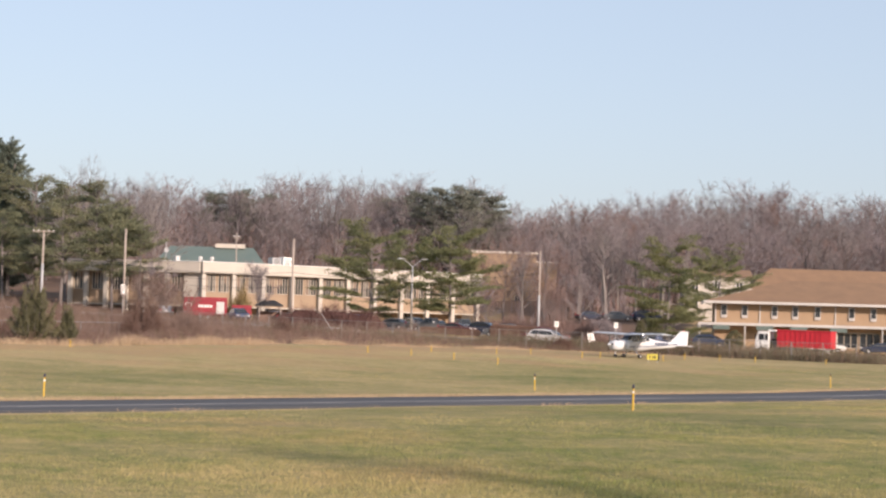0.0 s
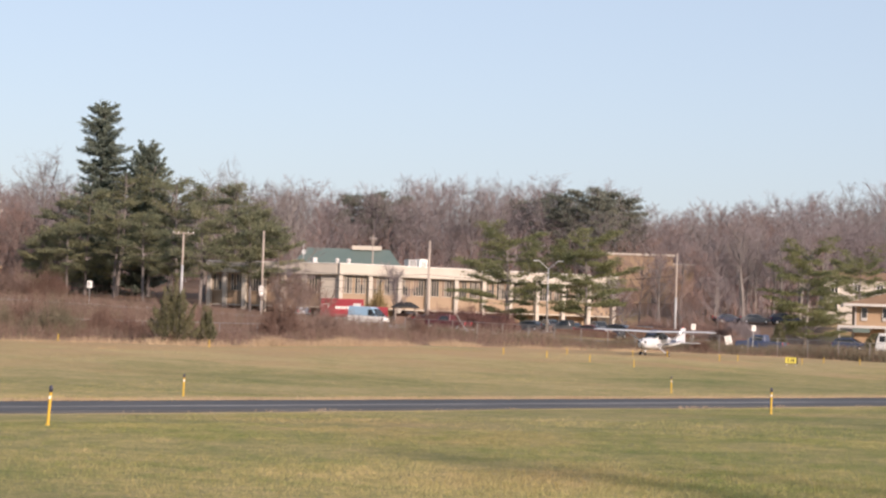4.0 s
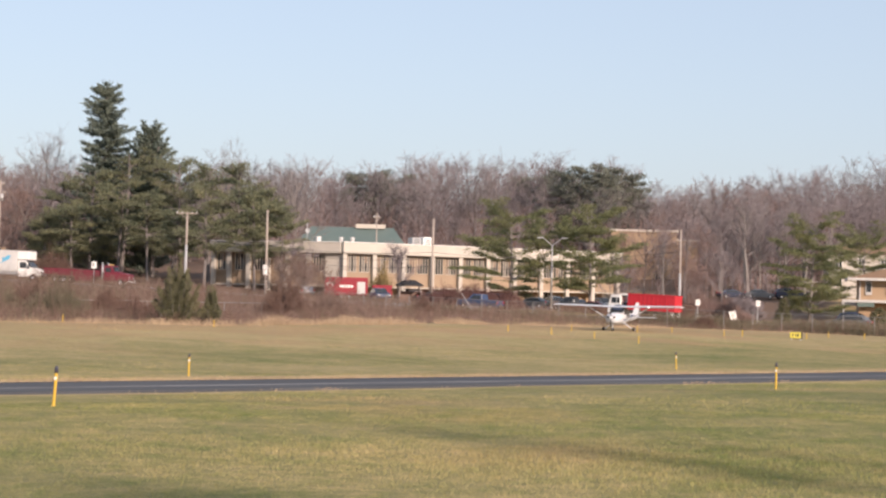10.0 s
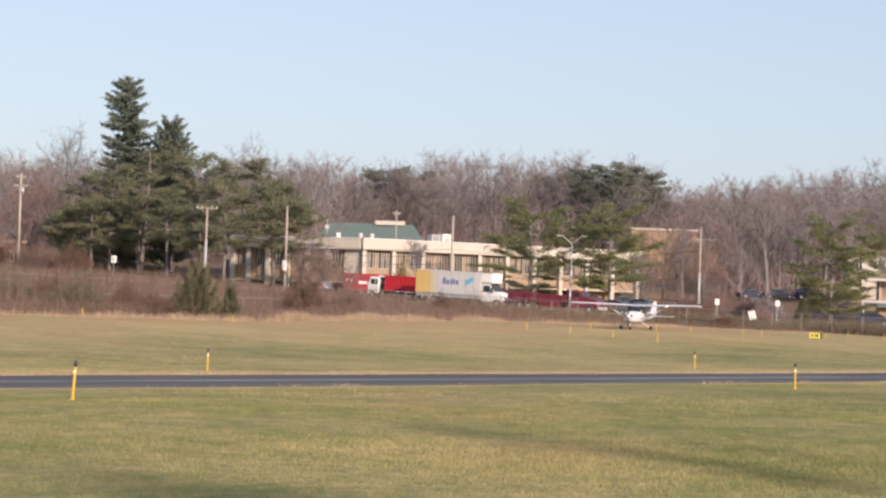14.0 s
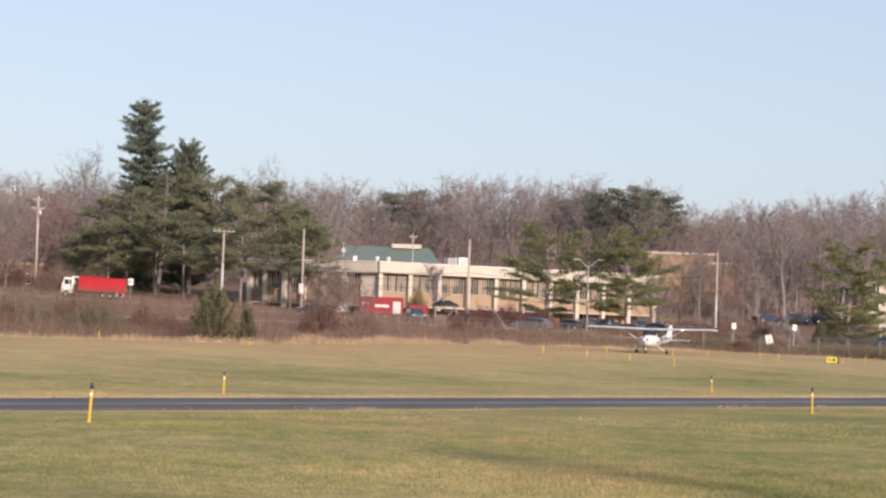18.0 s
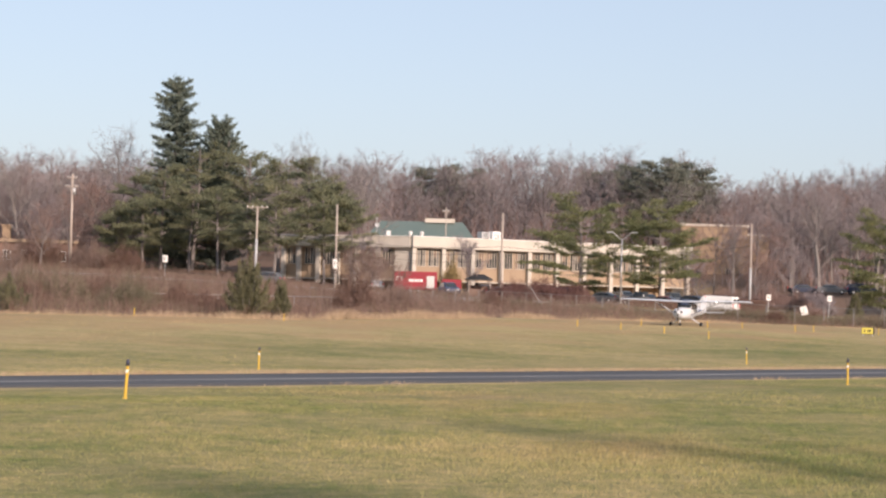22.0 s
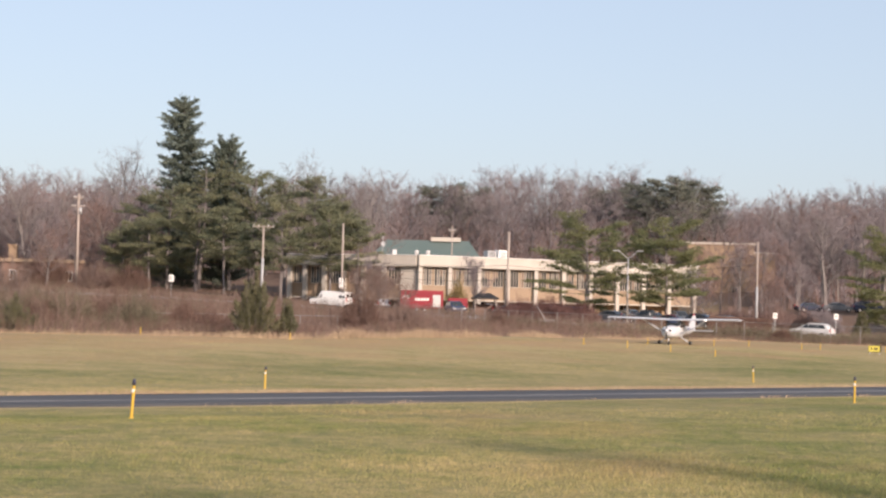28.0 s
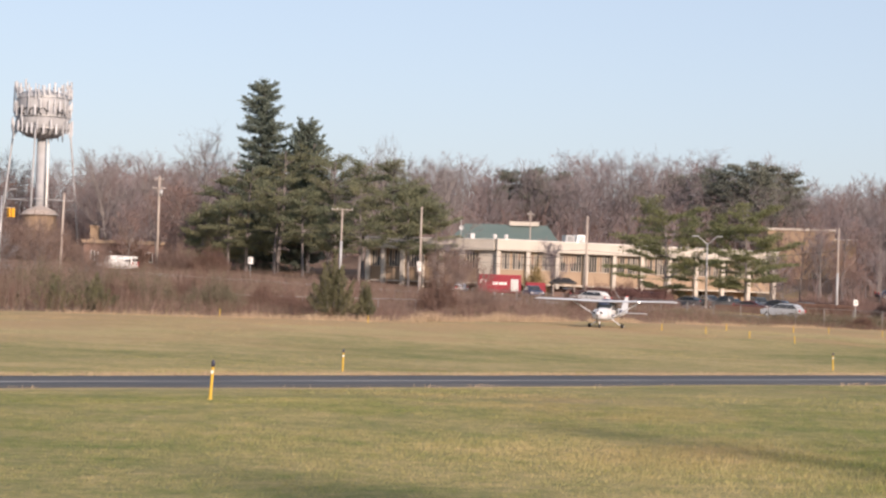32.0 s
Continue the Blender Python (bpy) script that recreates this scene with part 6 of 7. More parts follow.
# ---- vehicles ----
def wheels(t, xs, half, r, w=0.22, rim=M_SILVER):
    bm = bmesh.new()
    loft(bm, [[(rr * math.cos(a * 0.3927), yy, rr * math.sin(a * 0.3927)) for a in range(16)] for rr, yy in ((r * 0.86, -w / 2), (r, -w / 2 + 0.03), (r, w / 2 - 0.03), (r * 0.86, w / 2))])
    tyre = finish(bm, True)
    bm = bmesh.new()
    for s in (-1, 1):
        tube(bm, (0, s * (w / 2 - 0.05), 0), (0, s * (w / 2 + 0.012), 0), r * 0.6, r * 0.5, 12)
    hub = finish(bm)
    for x in xs:
        for s in (-1, 1):
            k = part("wheel", tyre, M_TYRE, t, at=pose(x, s * (half - w / 2), r))
            part("rim", hub, rim, k)


def slab(bm, prof, half, top_in=0.0, z_in=None):
    """A side outline (x, z) drawn out across the width; points above z_in lean in by top_in."""
    l, rr = [], []
    for x, z in prof:
        k = half - (top_in if z_in is not None and z > z_in else 0)
        l.append(bm.verts.new((x, -k, z)))
        rr.append(bm.verts.new((x, k, z)))
    n = len(prof)
    for i in range(n):
        bm.faces.new((l[i], l[(i + 1) % n], rr[(i + 1) % n], rr[i]))
    bm.faces.new(l[::-1])
    bm.faces.new(rr)


def car(name, label, paint, kind="suv", L=4.6, group=""):
    """A parked or moving car, nose towards +x, wheels on z = 0."""
    t = thing(name, label, "pickup" if kind == "pickup" else "car", pose(0, 0, 0), group)
    hh = {"suv": 1.68, "sedan": 1.45, "pickup": 1.80}[kind]
    f, b, half = L / 2, -L / 2, 0.92
    sill, belt = 0.32, (1.02 if kind != "sedan" else 0.92)
    bm = bmesh.new()
    if kind == "pickup":
        prof = [(b, 0.5), (b, 1.1), (b + 1.9, 1.1), (b + 1.95, 1.12), (f - 1.35, 1.14), (f - 0.1, 1.04), (f, 0.85), (f, 0.42), (f - 0.3, sill), (b + 0.3, sill)]
    elif kind == "sedan":
        prof = [(b, 0.55), (b + 0.03, 0.95), (b + 0.8, 1.0), (f - 1.35, 0.96), (f - 0.15, 0.80), (f, 0.62), (f, 0.40), (f - 0.3, sill - 0.06), (b + 0.3, sill - 0.06)]
    else:
        prof = [(b, 0.5), (b + 0.02, 1.08), (b + 0.4, 1.12), (f - 1.15, 1.09), (f - 0.45, 1.00), (f - 0.12, 0.88), (f, 0.70), (f, 0.42), (f - 0.3, sill), (b + 0.3, sill)]
    slab(bm, prof, half)
    body = part("body", bm, paint, t, bevel=0.05)
    bm = bmesh.new()
    if kind == "pickup":
        cab = [(b + 2.0, belt), (b + 2.15, hh), (f - 2.0, hh), (f - 1.35, belt + 0.1)]
    elif kind == "sedan":
        cab = [(b + 0.50, belt), (b + 1.15, hh - 0.10), (b + 1.6, hh - 0.01), (f - 2.35, hh), (f - 2.0, hh - 0.08), (f - 1.1, belt)]
    else:
        cab = [(b + 0.10, belt), (b + 0.52, hh - 0.16), (b + 0.85, hh - 0.05), (b + 1.6, hh), (f - 2.35, hh - 0.02), (f - 1.95, hh - 0.12), (f - 1.0, belt)]
    slab(bm, cab, half - 0.06, 0.16, belt + 0.2)
    part("cabin", bm, paint, t, bevel=0.05)
    x0, x1 = cab[0][0] + 0.30, cab[-1][0] - 0.35
    for s in (-1, 1):
        k0, k1 = half - 0.055, half - 0.185
        cuts = [x0, x0 + (x1 - x0) * 0.36, x0 + (x1 - x0) * 0.70, x1]
        for a, c in zip(cuts, cuts[1:]):
            a, c = a + 0.018, c - 0.018
            z1 = hh - 0.13
            ta = 0.34 if a == cuts[0] + 0.018 and kind != "pickup" else 0.0
            tc = -0.62 if c == cuts[-1] - 0.018 and kind != "pickup" else -0.40 if c == cuts[-1] - 0.018 else 0.0
            bm = bmesh.new()
            v = [bm.verts.new(p) for p in ((a, s * (k0 + 0.01), belt + 0.06), (c, s * (k0 + 0.01), belt + 0.06), (c + tc, s * (k1 + 0.012), z1), (a + ta, s * (k1 + 0.012), z1))]
            bm.faces.new(v)
            r = bmesh.ops.extrude_face_region(bm, geom=bm.faces[:])
            bmesh.ops.translate(bm, verts=[g for g in r["geom"] if isinstance(g, bmesh.types.BMVert)], vec=(0, -s * 0.02, 0))
            part("side_window", bm, M_GLASS, t, "dark side window")
    bm = bmesh.new()
    xa, xb = cab[-1][0] + 0.02, cab[-2][0] + 0.05
    v = [bm.verts.new(p) for p in ((xa, -0.74, belt + 0.07), (xa, 0.74, belt + 0.07), (xb, 0.64, hh - 0.10), (xb, -0.64, hh - 0.10))]
    bm.faces.new(v)
    r = bmesh.ops.extrude_face_region(bm, geom=bm.faces[:])
    bmesh.ops.translate(bm, verts=[g for g in r["geom"] if isinstance(g, bmesh.types.BMVert)], vec=(0.03, 0, 0.02))
    part("windscreen", bm, M_GLASS, t, "dark windscreen")
    for s in (-1, 1):
        bm = bmesh.new()
        box(bm, (f - 0.08, s * 0.68, 0.78), (0.22, 0.36, 0.16))
        part("headlight", bm, M_WHITE, t, bevel=0.03)
        bm = bmesh.new()
        box(bm, (b + 0.02, s * 0.78, 0.92), (0.10, 0.20, 0.28))
        part("tail_light", bm, M_RED, t)
    bm = bmesh.new()
    box(bm, (f - 0.02, 0, 0.42), (0.12, 1.7, 0.2))
    part("front_bumper", bm, M_BLACK, t, bevel=0.03)
    bm = bmesh.new()
    box(bm, (b + 0.02, 0, 0.45), (0.12, 1.7, 0.2))
    part("rear_bumper", bm, M_BLACK, t, bevel=0.03)
    if kind == "suv":
        for s in (-1, 1):
            bm = bmesh.new()
            tube(bm, (b + 0.9, s * 0.62, hh + 0.05), (f - 2.1, s * 0.62, hh + 0.04), 0.025, n=6)
            part("roof_rail", bm, M_BLACK, t)
    wheels(t, (f - 0.85, b + 0.90), half + 0.02, 0.35)
    return t


def van(name, label, paint, upper=None, L=5.9, hh=2.6, hood=0.9, group="", rear_glass=False, step=1.35):
    """A panel van, nose towards +x; step is how far the roof begins behind the windscreen's foot."""
    t = thing(name, label, "van", pose(0, 0, 0), group)
    f, b, half = L / 2, -L / 2, 0.98
    bm = bmesh.new()
    mid = 1.35 if hh > 2.3 else 1.18
    slab(bm, [(b, 0.45), (b, mid), (f - hood - 0.6, mid), (f - hood, mid - 0.07), (f - 0.12, mid - 0.23), (f, 0.86), (f, 0.42), (f - 0.35, 0.32), (b + 0.3, 0.32)], half)
    part("lower_body", bm, paint, t, bevel=0.05)
    bm = bmesh.new()
    slab(bm, [(b + 0.02, mid + 0.003), (b + 0.10, hh), (f - hood - step, hh), (f - hood - 0.7 * step, hh - 0.14), (f - hood - 0.12, mid + 0.003)], half - 0.02, 0.10, mid + 0.4)
    part("upper_body", bm, upper or paint, t, bevel=0.06)

    def pane(nm, corners, depth, parent, lab=""):
        bm = bmesh.new()
        bm.faces.new([bm.verts.new(p) for p in corners])
        r = bmesh.ops.extrude_face_region(bm, geom=bm.faces[:])
        bmesh.ops.translate(bm, verts=[g for g in r["geom"] if isinstance(g, bmesh.types.BMVert)], vec=depth)
        part(nm, bm, M_GLASS, parent, lab)

    for s in (-1, 1):
        z1 = hh - 0.34
        xa, xb = f - hood - step - 0.2, f - hood - 0.45
        if not rear_glass:
            pane("side_window", ((xa, s * (half - 0.005), mid + 0.12), (xb, s * (half - 0.005), mid + 0.10), (xb - 0.36, s * (half - 0.06), z1), (xa, s * (half - 0.06), z1)), (0, -s * 0.05, 0), t, "dark cab window")
        else:
            pane("side_window", ((xb - 0.34, s * (half - 0.005), mid + 0.10), (xb, s * (half - 0.005), mid + 0.10), (xb - 0.24, s * (half - 0.06), z1 - 0.12), (xb - 0.34, s * (half - 0.06), z1 - 0.12)), (0, -s * 0.05, 0), t, "dark cab window")
            for x0, x1 in ((b + 0.20, b + 0.52), (b + 0.62, b + 1.02)):
                pane("rear_side_window", ((x0, s * (half - 0.005), mid + 0.12), (x1, s * (half - 0.005), mid + 0.12), (x1, s * (half - 0.09), z1), (x0 + 0.05, s * (half - 0.09), z1)), (0, -s * 0.05, 0), t, "dark rear side window")
        bm = bmesh.new()
        box(bm, (f - hood - 0.25, s * (half + 0.14), mid + 0.3), (0.12, 0.2, 0.34))
        part("mirror", bm, M_BLACK, t)
        bm = bmesh.new()
        box(bm, (f - 0.1, s * 0.72, 0.92), (0.24, 0.36, 0.2))
        part("headlight", bm, M_SILVER, t, bevel=0.03)
        bm = bmesh.new()
        box(bm, (b + 0.0, s * 0.86, 1.1), (0.08, 0.16, 0.5))
        part("tail_light", bm, M_RED, t)
        bm = bmesh.new()
        box(bm, (-0.1, s * (half + 0.012), 0.80), (L * 0.62, 0.03, 0.07))
        part("rub_strip", bm, M_SILVER, t)
    pane("windscreen", ((f - hood, -0.82, mid + 0.06), (f - hood, 0.82, mid + 0.06), (f - hood - 0.62 * step, 0.72, hh - 0.20), (f - hood - 0.62 * step, -0.72, hh - 0.20)), (0.05, 0, 0.03), t, "dark windscreen")
    bm = bmesh.new()
    box(bm, (f - 0.02, 0, 0.5), (0.14, 1.85, 0.25))
    part("front_bumper", bm, M_BLACK, t, bevel=0.03)
    bm = bmesh.new()
    box(bm, (b + 0.0, 0, 0.5), (0.14, 1.85, 0.2))
    part("rear_bumper", bm, M_BLACK, t, bevel=0.03)
    for s in (-0.45, 0.45):
        bm = bmesh.new()
        box(bm, (b + 0.03, s, mid + 0.45), (0.08, 0.6, 0.45))
        part("rear_window", bm, M_GLASS, t)
    wheels(t, (f - 0.95, b + 1.15), half + 0.0, 0.36)
    return t


def resize(t, k):
    """Bring a finished thing to its true size by reshaping its meshes and moving its parts."""
    done = set()
    for o in t.children_recursive:
        if o.data.name not in done:
            done.add(o.data.name)
            for v in o.data.vertices:
                v.co = (v.co.x * k[0], v.co.y * k[1], v.co.z * k[2])
        o.location = (o.location.x * k[0], o.location.y * k[1], o.location.z * k[2])


def rolloff_truck():
    t = thing("container_truck", "white-cab truck carrying a ribbed red roll-off container", "truck", pose(0, 0, 0))
    bm = bmesh.new()
    box(bm, (-0.6, 0, 0.85), (8.6, 0.9, 0.3))
    part("chassis", bm, M_BLACK, t)
    bm = bmesh.new()
    slab(bm, [(3.0, 0.75), (3.0, 2.7), (3.2, 2.85), (4.45, 2.85), (4.85, 1.75), (4.92, 0.6), (3.2, 0.6)], 1.15)
    cab = part("cab", bm, M_WHITE, t, bevel=0.05)
    bm = bmesh.new()
    box(bm, (2.75, 0, 2.95), (0.9, 1.8, 0.22))
    part("roof_deflector", bm, M_WHITE, t)
    for s in (-1, 1):
        bm = bmesh.new()
        box(bm, (4.0, s * 1.15, 2.2), (0.75, 0.05, 0.7))
        part("cab_window", bm, M_GLASS, cab)
        bm = bmesh.new()
        box(bm, (3.35, s * 1.15, 2.2), (0.35, 0.05, 0.7))
        part("cab_window", bm, M_GLASS, cab)
        bm = bmesh.new()
        box(bm, (4.75, s * 1.32, 2.2), (0.12, 0.16, 0.6))
        part("mirror", bm, M_BLACK, cab)
    bm = bmesh.new()
    v = [bm.verts.new(p) for p in ((4.84, -1.0, 1.85), (4.84, 1.0, 1.85), (4.52, 1.0, 2.75), (4.52, -1.0, 2.75))]
    bm.faces.new(v)
    r = bmesh.ops.extrude_face_region(bm, geom=bm.faces[:])
    bmesh.ops.translate(bm, verts=[g for g in r["geom"] if isinstance(g, bmesh.types.BMVert)], vec=(0.04, 0, 0.01))
    part("windscreen", bm, M_GLASS, cab)
    bm = bmesh.new()
    x0, x1, z0, z1, w = -5.0, 1.9, 1.15, 3.05, 1.2
    for c, s in (((-1.55, -w, 2.1), (6.9, 0.08, 1.9)), ((-1.55, w, 2.1), (6.9, 0.08, 1.9)), ((x0, 0, 2.1), (0.08, 2.4, 1.9)), ((x1, 0, 2.1), (0.08, 2.4, 1.9)), ((-1.55, 0, z0), (6.9, 2.4, 0.1))):
        box(bm, c, s)
    cont = part("container", bm, M_RED, t, "open red steel container")
    bm = bmesh.new()
    box(bm, (0, 0, 0), (0.12, 0.09, z1 - z0))
    rib = finish(bm)
    for i in range(9):
        for s in (-1, 1):
            part("rib", rib, M_RED, cont, at=pose(x0 + 0.9 + (x1 - x0 - 1.1) * (i + 0.5) / 9, s * (w + 0.045), (z0 + z1) / 2))
    bm = bmesh.new()
    for s in (-1, 1):
        box(bm, (-1.55, s * (w + 0.05), z1), (7.0, 0.16, 0.14))
        box(bm, (-1.55, s * (w + 0.05), z0 + 0.05), (7.0, 0.16, 0.16))
    part("rim_rail", bm, M_RED, cont)
    bm = bmesh.new()
    box(bm, (2.35, 0, 1.5), (0.7, 1.9, 1.0))
    part("tool_box", bm, M_BLACK, t)
    for s in (-1, 1):
        bm = bmesh.new()
        box(bm, (-4.6, s * 1.05, 0.85), (0.5, 0.08, 0.8))
        part("mud_flap", bm, M_WHITE, t)
    wheels(t, (4.0, -2.2, -3.5), 1.22, 0.5, 0.5)
    resize(t, (0.83, 0.86, 0.92))
    return t


def box_truck():
    t = thing("removal_truck", "white removal truck with yellow rear and over-cab box", "truck", pose(0, 0, 0))
    L0, L1 = -6.1, 2.7
    bm = bmesh.new()
    box(bm, ((L0 + L1) / 2, 0, 2.55), (L1 - L0, 2.5, 2.7))
    body = part("cargo_box", bm, M_VANWHITE, t, "white panelled cargo box", bevel=0.04)
    bm = bmesh.new()
    box(bm, (3.45, 0, 3.35), (1.5, 2.5, 1.1))
    part("attic", bm, M_WHITE, t, "box over the cab", bevel=0.05)
    bm = bmesh.new()
    box(bm, (L0 + 0.95, 0, 2.55), (2.0, 2.53, 2.62))
    part("rear_panel", bm, M_ORANGE, t, "yellow rear section")
    bm = bmesh.new()
    box(bm, (L0 + 2.35, 0, 2.55), (0.8, 2.526, 2.62))
    part("fade_panel", bm, M_PALEYEL, t, "pale yellow section where the paint fades to white")
    bm = bmesh.new()
    for i in range(7):
        for s in (-1, 1):
            box(bm, (L0 + 2.0 + i * 0.98, s * 1.265, 2.55), (0.05, 0.03, 2.6))
    part("seam", bm, M_SILVER, body)
    bm = bmesh.new()
    box(bm, ((L0 + L1) / 2 + 0.7, 0, 3.93), (L1 - L0 + 1.5, 2.46, 0.05))
    part("roof", bm, M_GALV, t)
    # painted lettering as plain bars, and the blue emblem
    for s in (-1, 1):
        bm = bmesh.new()
        for x, w, z, h in ((-2.25, 0.42, 2.75, 0.75), (-1.75, 0.38, 2.62, 0.5), (-1.3, 0.16, 2.68, 0.65), (-0.95, 0.34, 2.7, 0.6), (-0.5, 0.36, 2.62, 0.5)):
            box(bm, (x, s * 1.275, z), (w, 0.02, h))
        part("lettering", bm, M_LETTER, t, "slate blue lettering bars")
        bm = bmesh.new()
        v = [bm.verts.new((x, s * 1.29, z)) for x, z in ((0.35, 2.2), (1.5, 2.75), (1.75, 3.25), (1.35, 3.3), (0.9, 2.95), (0.5, 2.95), (0.7, 2.6))]
        bm.faces.new(v)
        r = bmesh.ops.extrude_face_region(bm, geom=bm.faces[:])
        bmesh.ops.translate(bm, verts=[g for g in r["geom"] if isinstance(g, bmesh.types.BMVert)], vec=(0, -s * 0.03, 0))
        part("emblem", bm, M_EMBLEM, t, "light blue emblem")
    bm = bmesh.new()
    box(bm, ((L0 + L1) / 2, 0, 1.0), (L1 - L0, 2.3, 0.4))
    part("skirt", bm, M_SILVER, t)
    bm = bmesh.new()
    slab(bm, [(2.75, 0.6), (2.75, 2.7), (3.75, 2.7), (4.45, 1.75), (5.6, 1.55), (5.85, 1.2), (5.85, 0.6)], 1.12)
    cab = part("cab", bm, M_WHITE, t, bevel=0.06)
    for s in (-1, 1):
        bm = bmesh.new()
        box(bm, (3.45, s * 1.12, 2.1), (0.9, 0.05, 0.75))
        part("cab_window", bm, M_GLASS, cab)
        bm = bmesh.new()
        box(bm, (5.75, s * 0.85, 1.15), (0.25, 0.35, 0.25))
        part("headlight", bm, M_SILVER, cab)
        bm = bmesh.new()
        box(bm, (4.3, s * 1.3, 2.0), (0.12, 0.2, 0.6))
        part("mirror", bm, M_BLACK, cab)
    bm = bmesh.new()
    v = [bm.verts.new(p) for p in ((4.48, -0.95, 1.82), (4.48, 0.95, 1.82), (3.86, 0.95, 2.65), (3.86, -0.95, 2.65))]
    bm.faces.new(v)
    r = bmesh.ops.extrude_face_region(bm, geom=bm.faces[:])
    bmesh.ops.translate(bm, verts=[g for g in r["geom"] if isinstance(g, bmesh.types.BMVert)], vec=(0.05, 0, 0.03))
    part("windscreen", bm, M_GLASS, cab)
    bm = bmesh.new()
    box(bm, (5.8, 0, 0.65), (0.25, 2.2, 0.35))
    part("bumper", bm, M_BLACK, t)
    wheels(t, (4.9, -3.6), 1.22, 0.48, 0.45)
    return t


def tow_truck():
    t = thing("flatbed_truck", "dark red flatbed recovery truck with chrome exhaust stacks", "truck", pose(0, 0, 0))
    bm = bmesh.new()
    box(bm, (-2.2, 0, 1.25), (7.6, 2.4, 0.28))
    bed = part("bed", bm, M_TRUCKRED, t, bevel=0.03)
    for s in (-1, 1):
        bm = bmesh.new()
        box(bm, (-2.2, s * 1.18, 1.62), (7.6, 0.08, 0.62))
        rail = part("side_rail", bm, M_TRUCKRED, bed, bevel=0.02)
        bm = bmesh.new()
        for k in range(5):
            box(bm, (-5.4 + k * 1.6, s * 1.235, 1.62), (0.10, 0.05, 0.60))
        part("stake", bm, M_MAROON, rail)
        bm = bmesh.new()
        box(bm, (-0.6, s * 1.0, 0.80), (2.4, 0.4, 0.60))
        part("locker", bm, M_TRUCKRED, t, bevel=0.03)
        bm = bmesh.new()
        tube(bm, (1.95, s * 0.98, 0.9), (1.95, s * 0.98, 2.75), 0.11, 0.11, 10)
        tube(bm, (1.95, s * 0.98, 2.75), (1.85, s * 0.98, 2.95), 0.11, 0.08, 10)
        part("exhaust", bm, M_SILVER, t, "bright chrome exhaust stack", smooth=True)
    bm = bmesh.new()
    box(bm, (1.70, 0, 2.0), (0.18, 2.2, 1.3))
    part("headboard", bm, M_MAROON, t, bevel=0.02)
    bm = bmesh.new()
    slab(bm, [(2.15, 0.6), (2.15, 2.45), (2.5, 2.62), (3.15, 2.6), (3.6, 1.85), (5.25, 1.66), (5.5, 1.45), (5.5, 0.7)], 1.08, 0.08)
    cab = part("cab", bm, M_TRUCKRED, t, bevel=0.05)
    bm = bmesh.new()
    loft(bm, [[(3.22, -0.9, 2.45), (3.22, 0.9, 2.45), (3.6, 0.95, 1.9), (3.6, -0.95, 1.9)], [(3.26, -0.9, 2.47), (3.26, 0.9, 2.47), (3.64, 0.95, 1.92), (3.64, -0.95, 1.92)]])
    part("windscreen", bm, M_GLASS, cab)
    for s in (-1, 1):
        bm = bmesh.new()
        box(bm, (2.75, s * 1.06, 2.08), (0.75, 0.07, 0.55))
        part("cab_window", bm, M_GLASS, cab)
        bm = bmesh.new()
        box(bm, (5.52, s * 0.72, 1.15), (0.08, 0.28, 0.22))
        part("headlight", bm, M_SILVER, cab, bevel=0.02)
    bm = bmesh.new()
    box(bm, (5.62, 0, 0.68), (0.22, 2.3, 0.36))
    part("bumper", bm, M_SILVER, t, "chrome front bumper", bevel=0.04)
    bm = bmesh.new()
    box(bm, (2.7, 0, 2.72), (0.25, 1.3, 0.13))
    part("light_bar", bm, M_ORANGE, t, bevel=0.03)
    bm = bmesh.new()
    tube(bm, (-5.9, 0, 1.3), (-4.0, 0, 1.7), 0.12)
    tube(bm, (-4.0, 0, 1.7), (-3.0, 0, 1.4), 0.10)
    part("boom", bm, M_GALV, t)
    wheels(t, (4.5, -3.2, -4.4), 1.18, 0.48, 0.42)
    return t


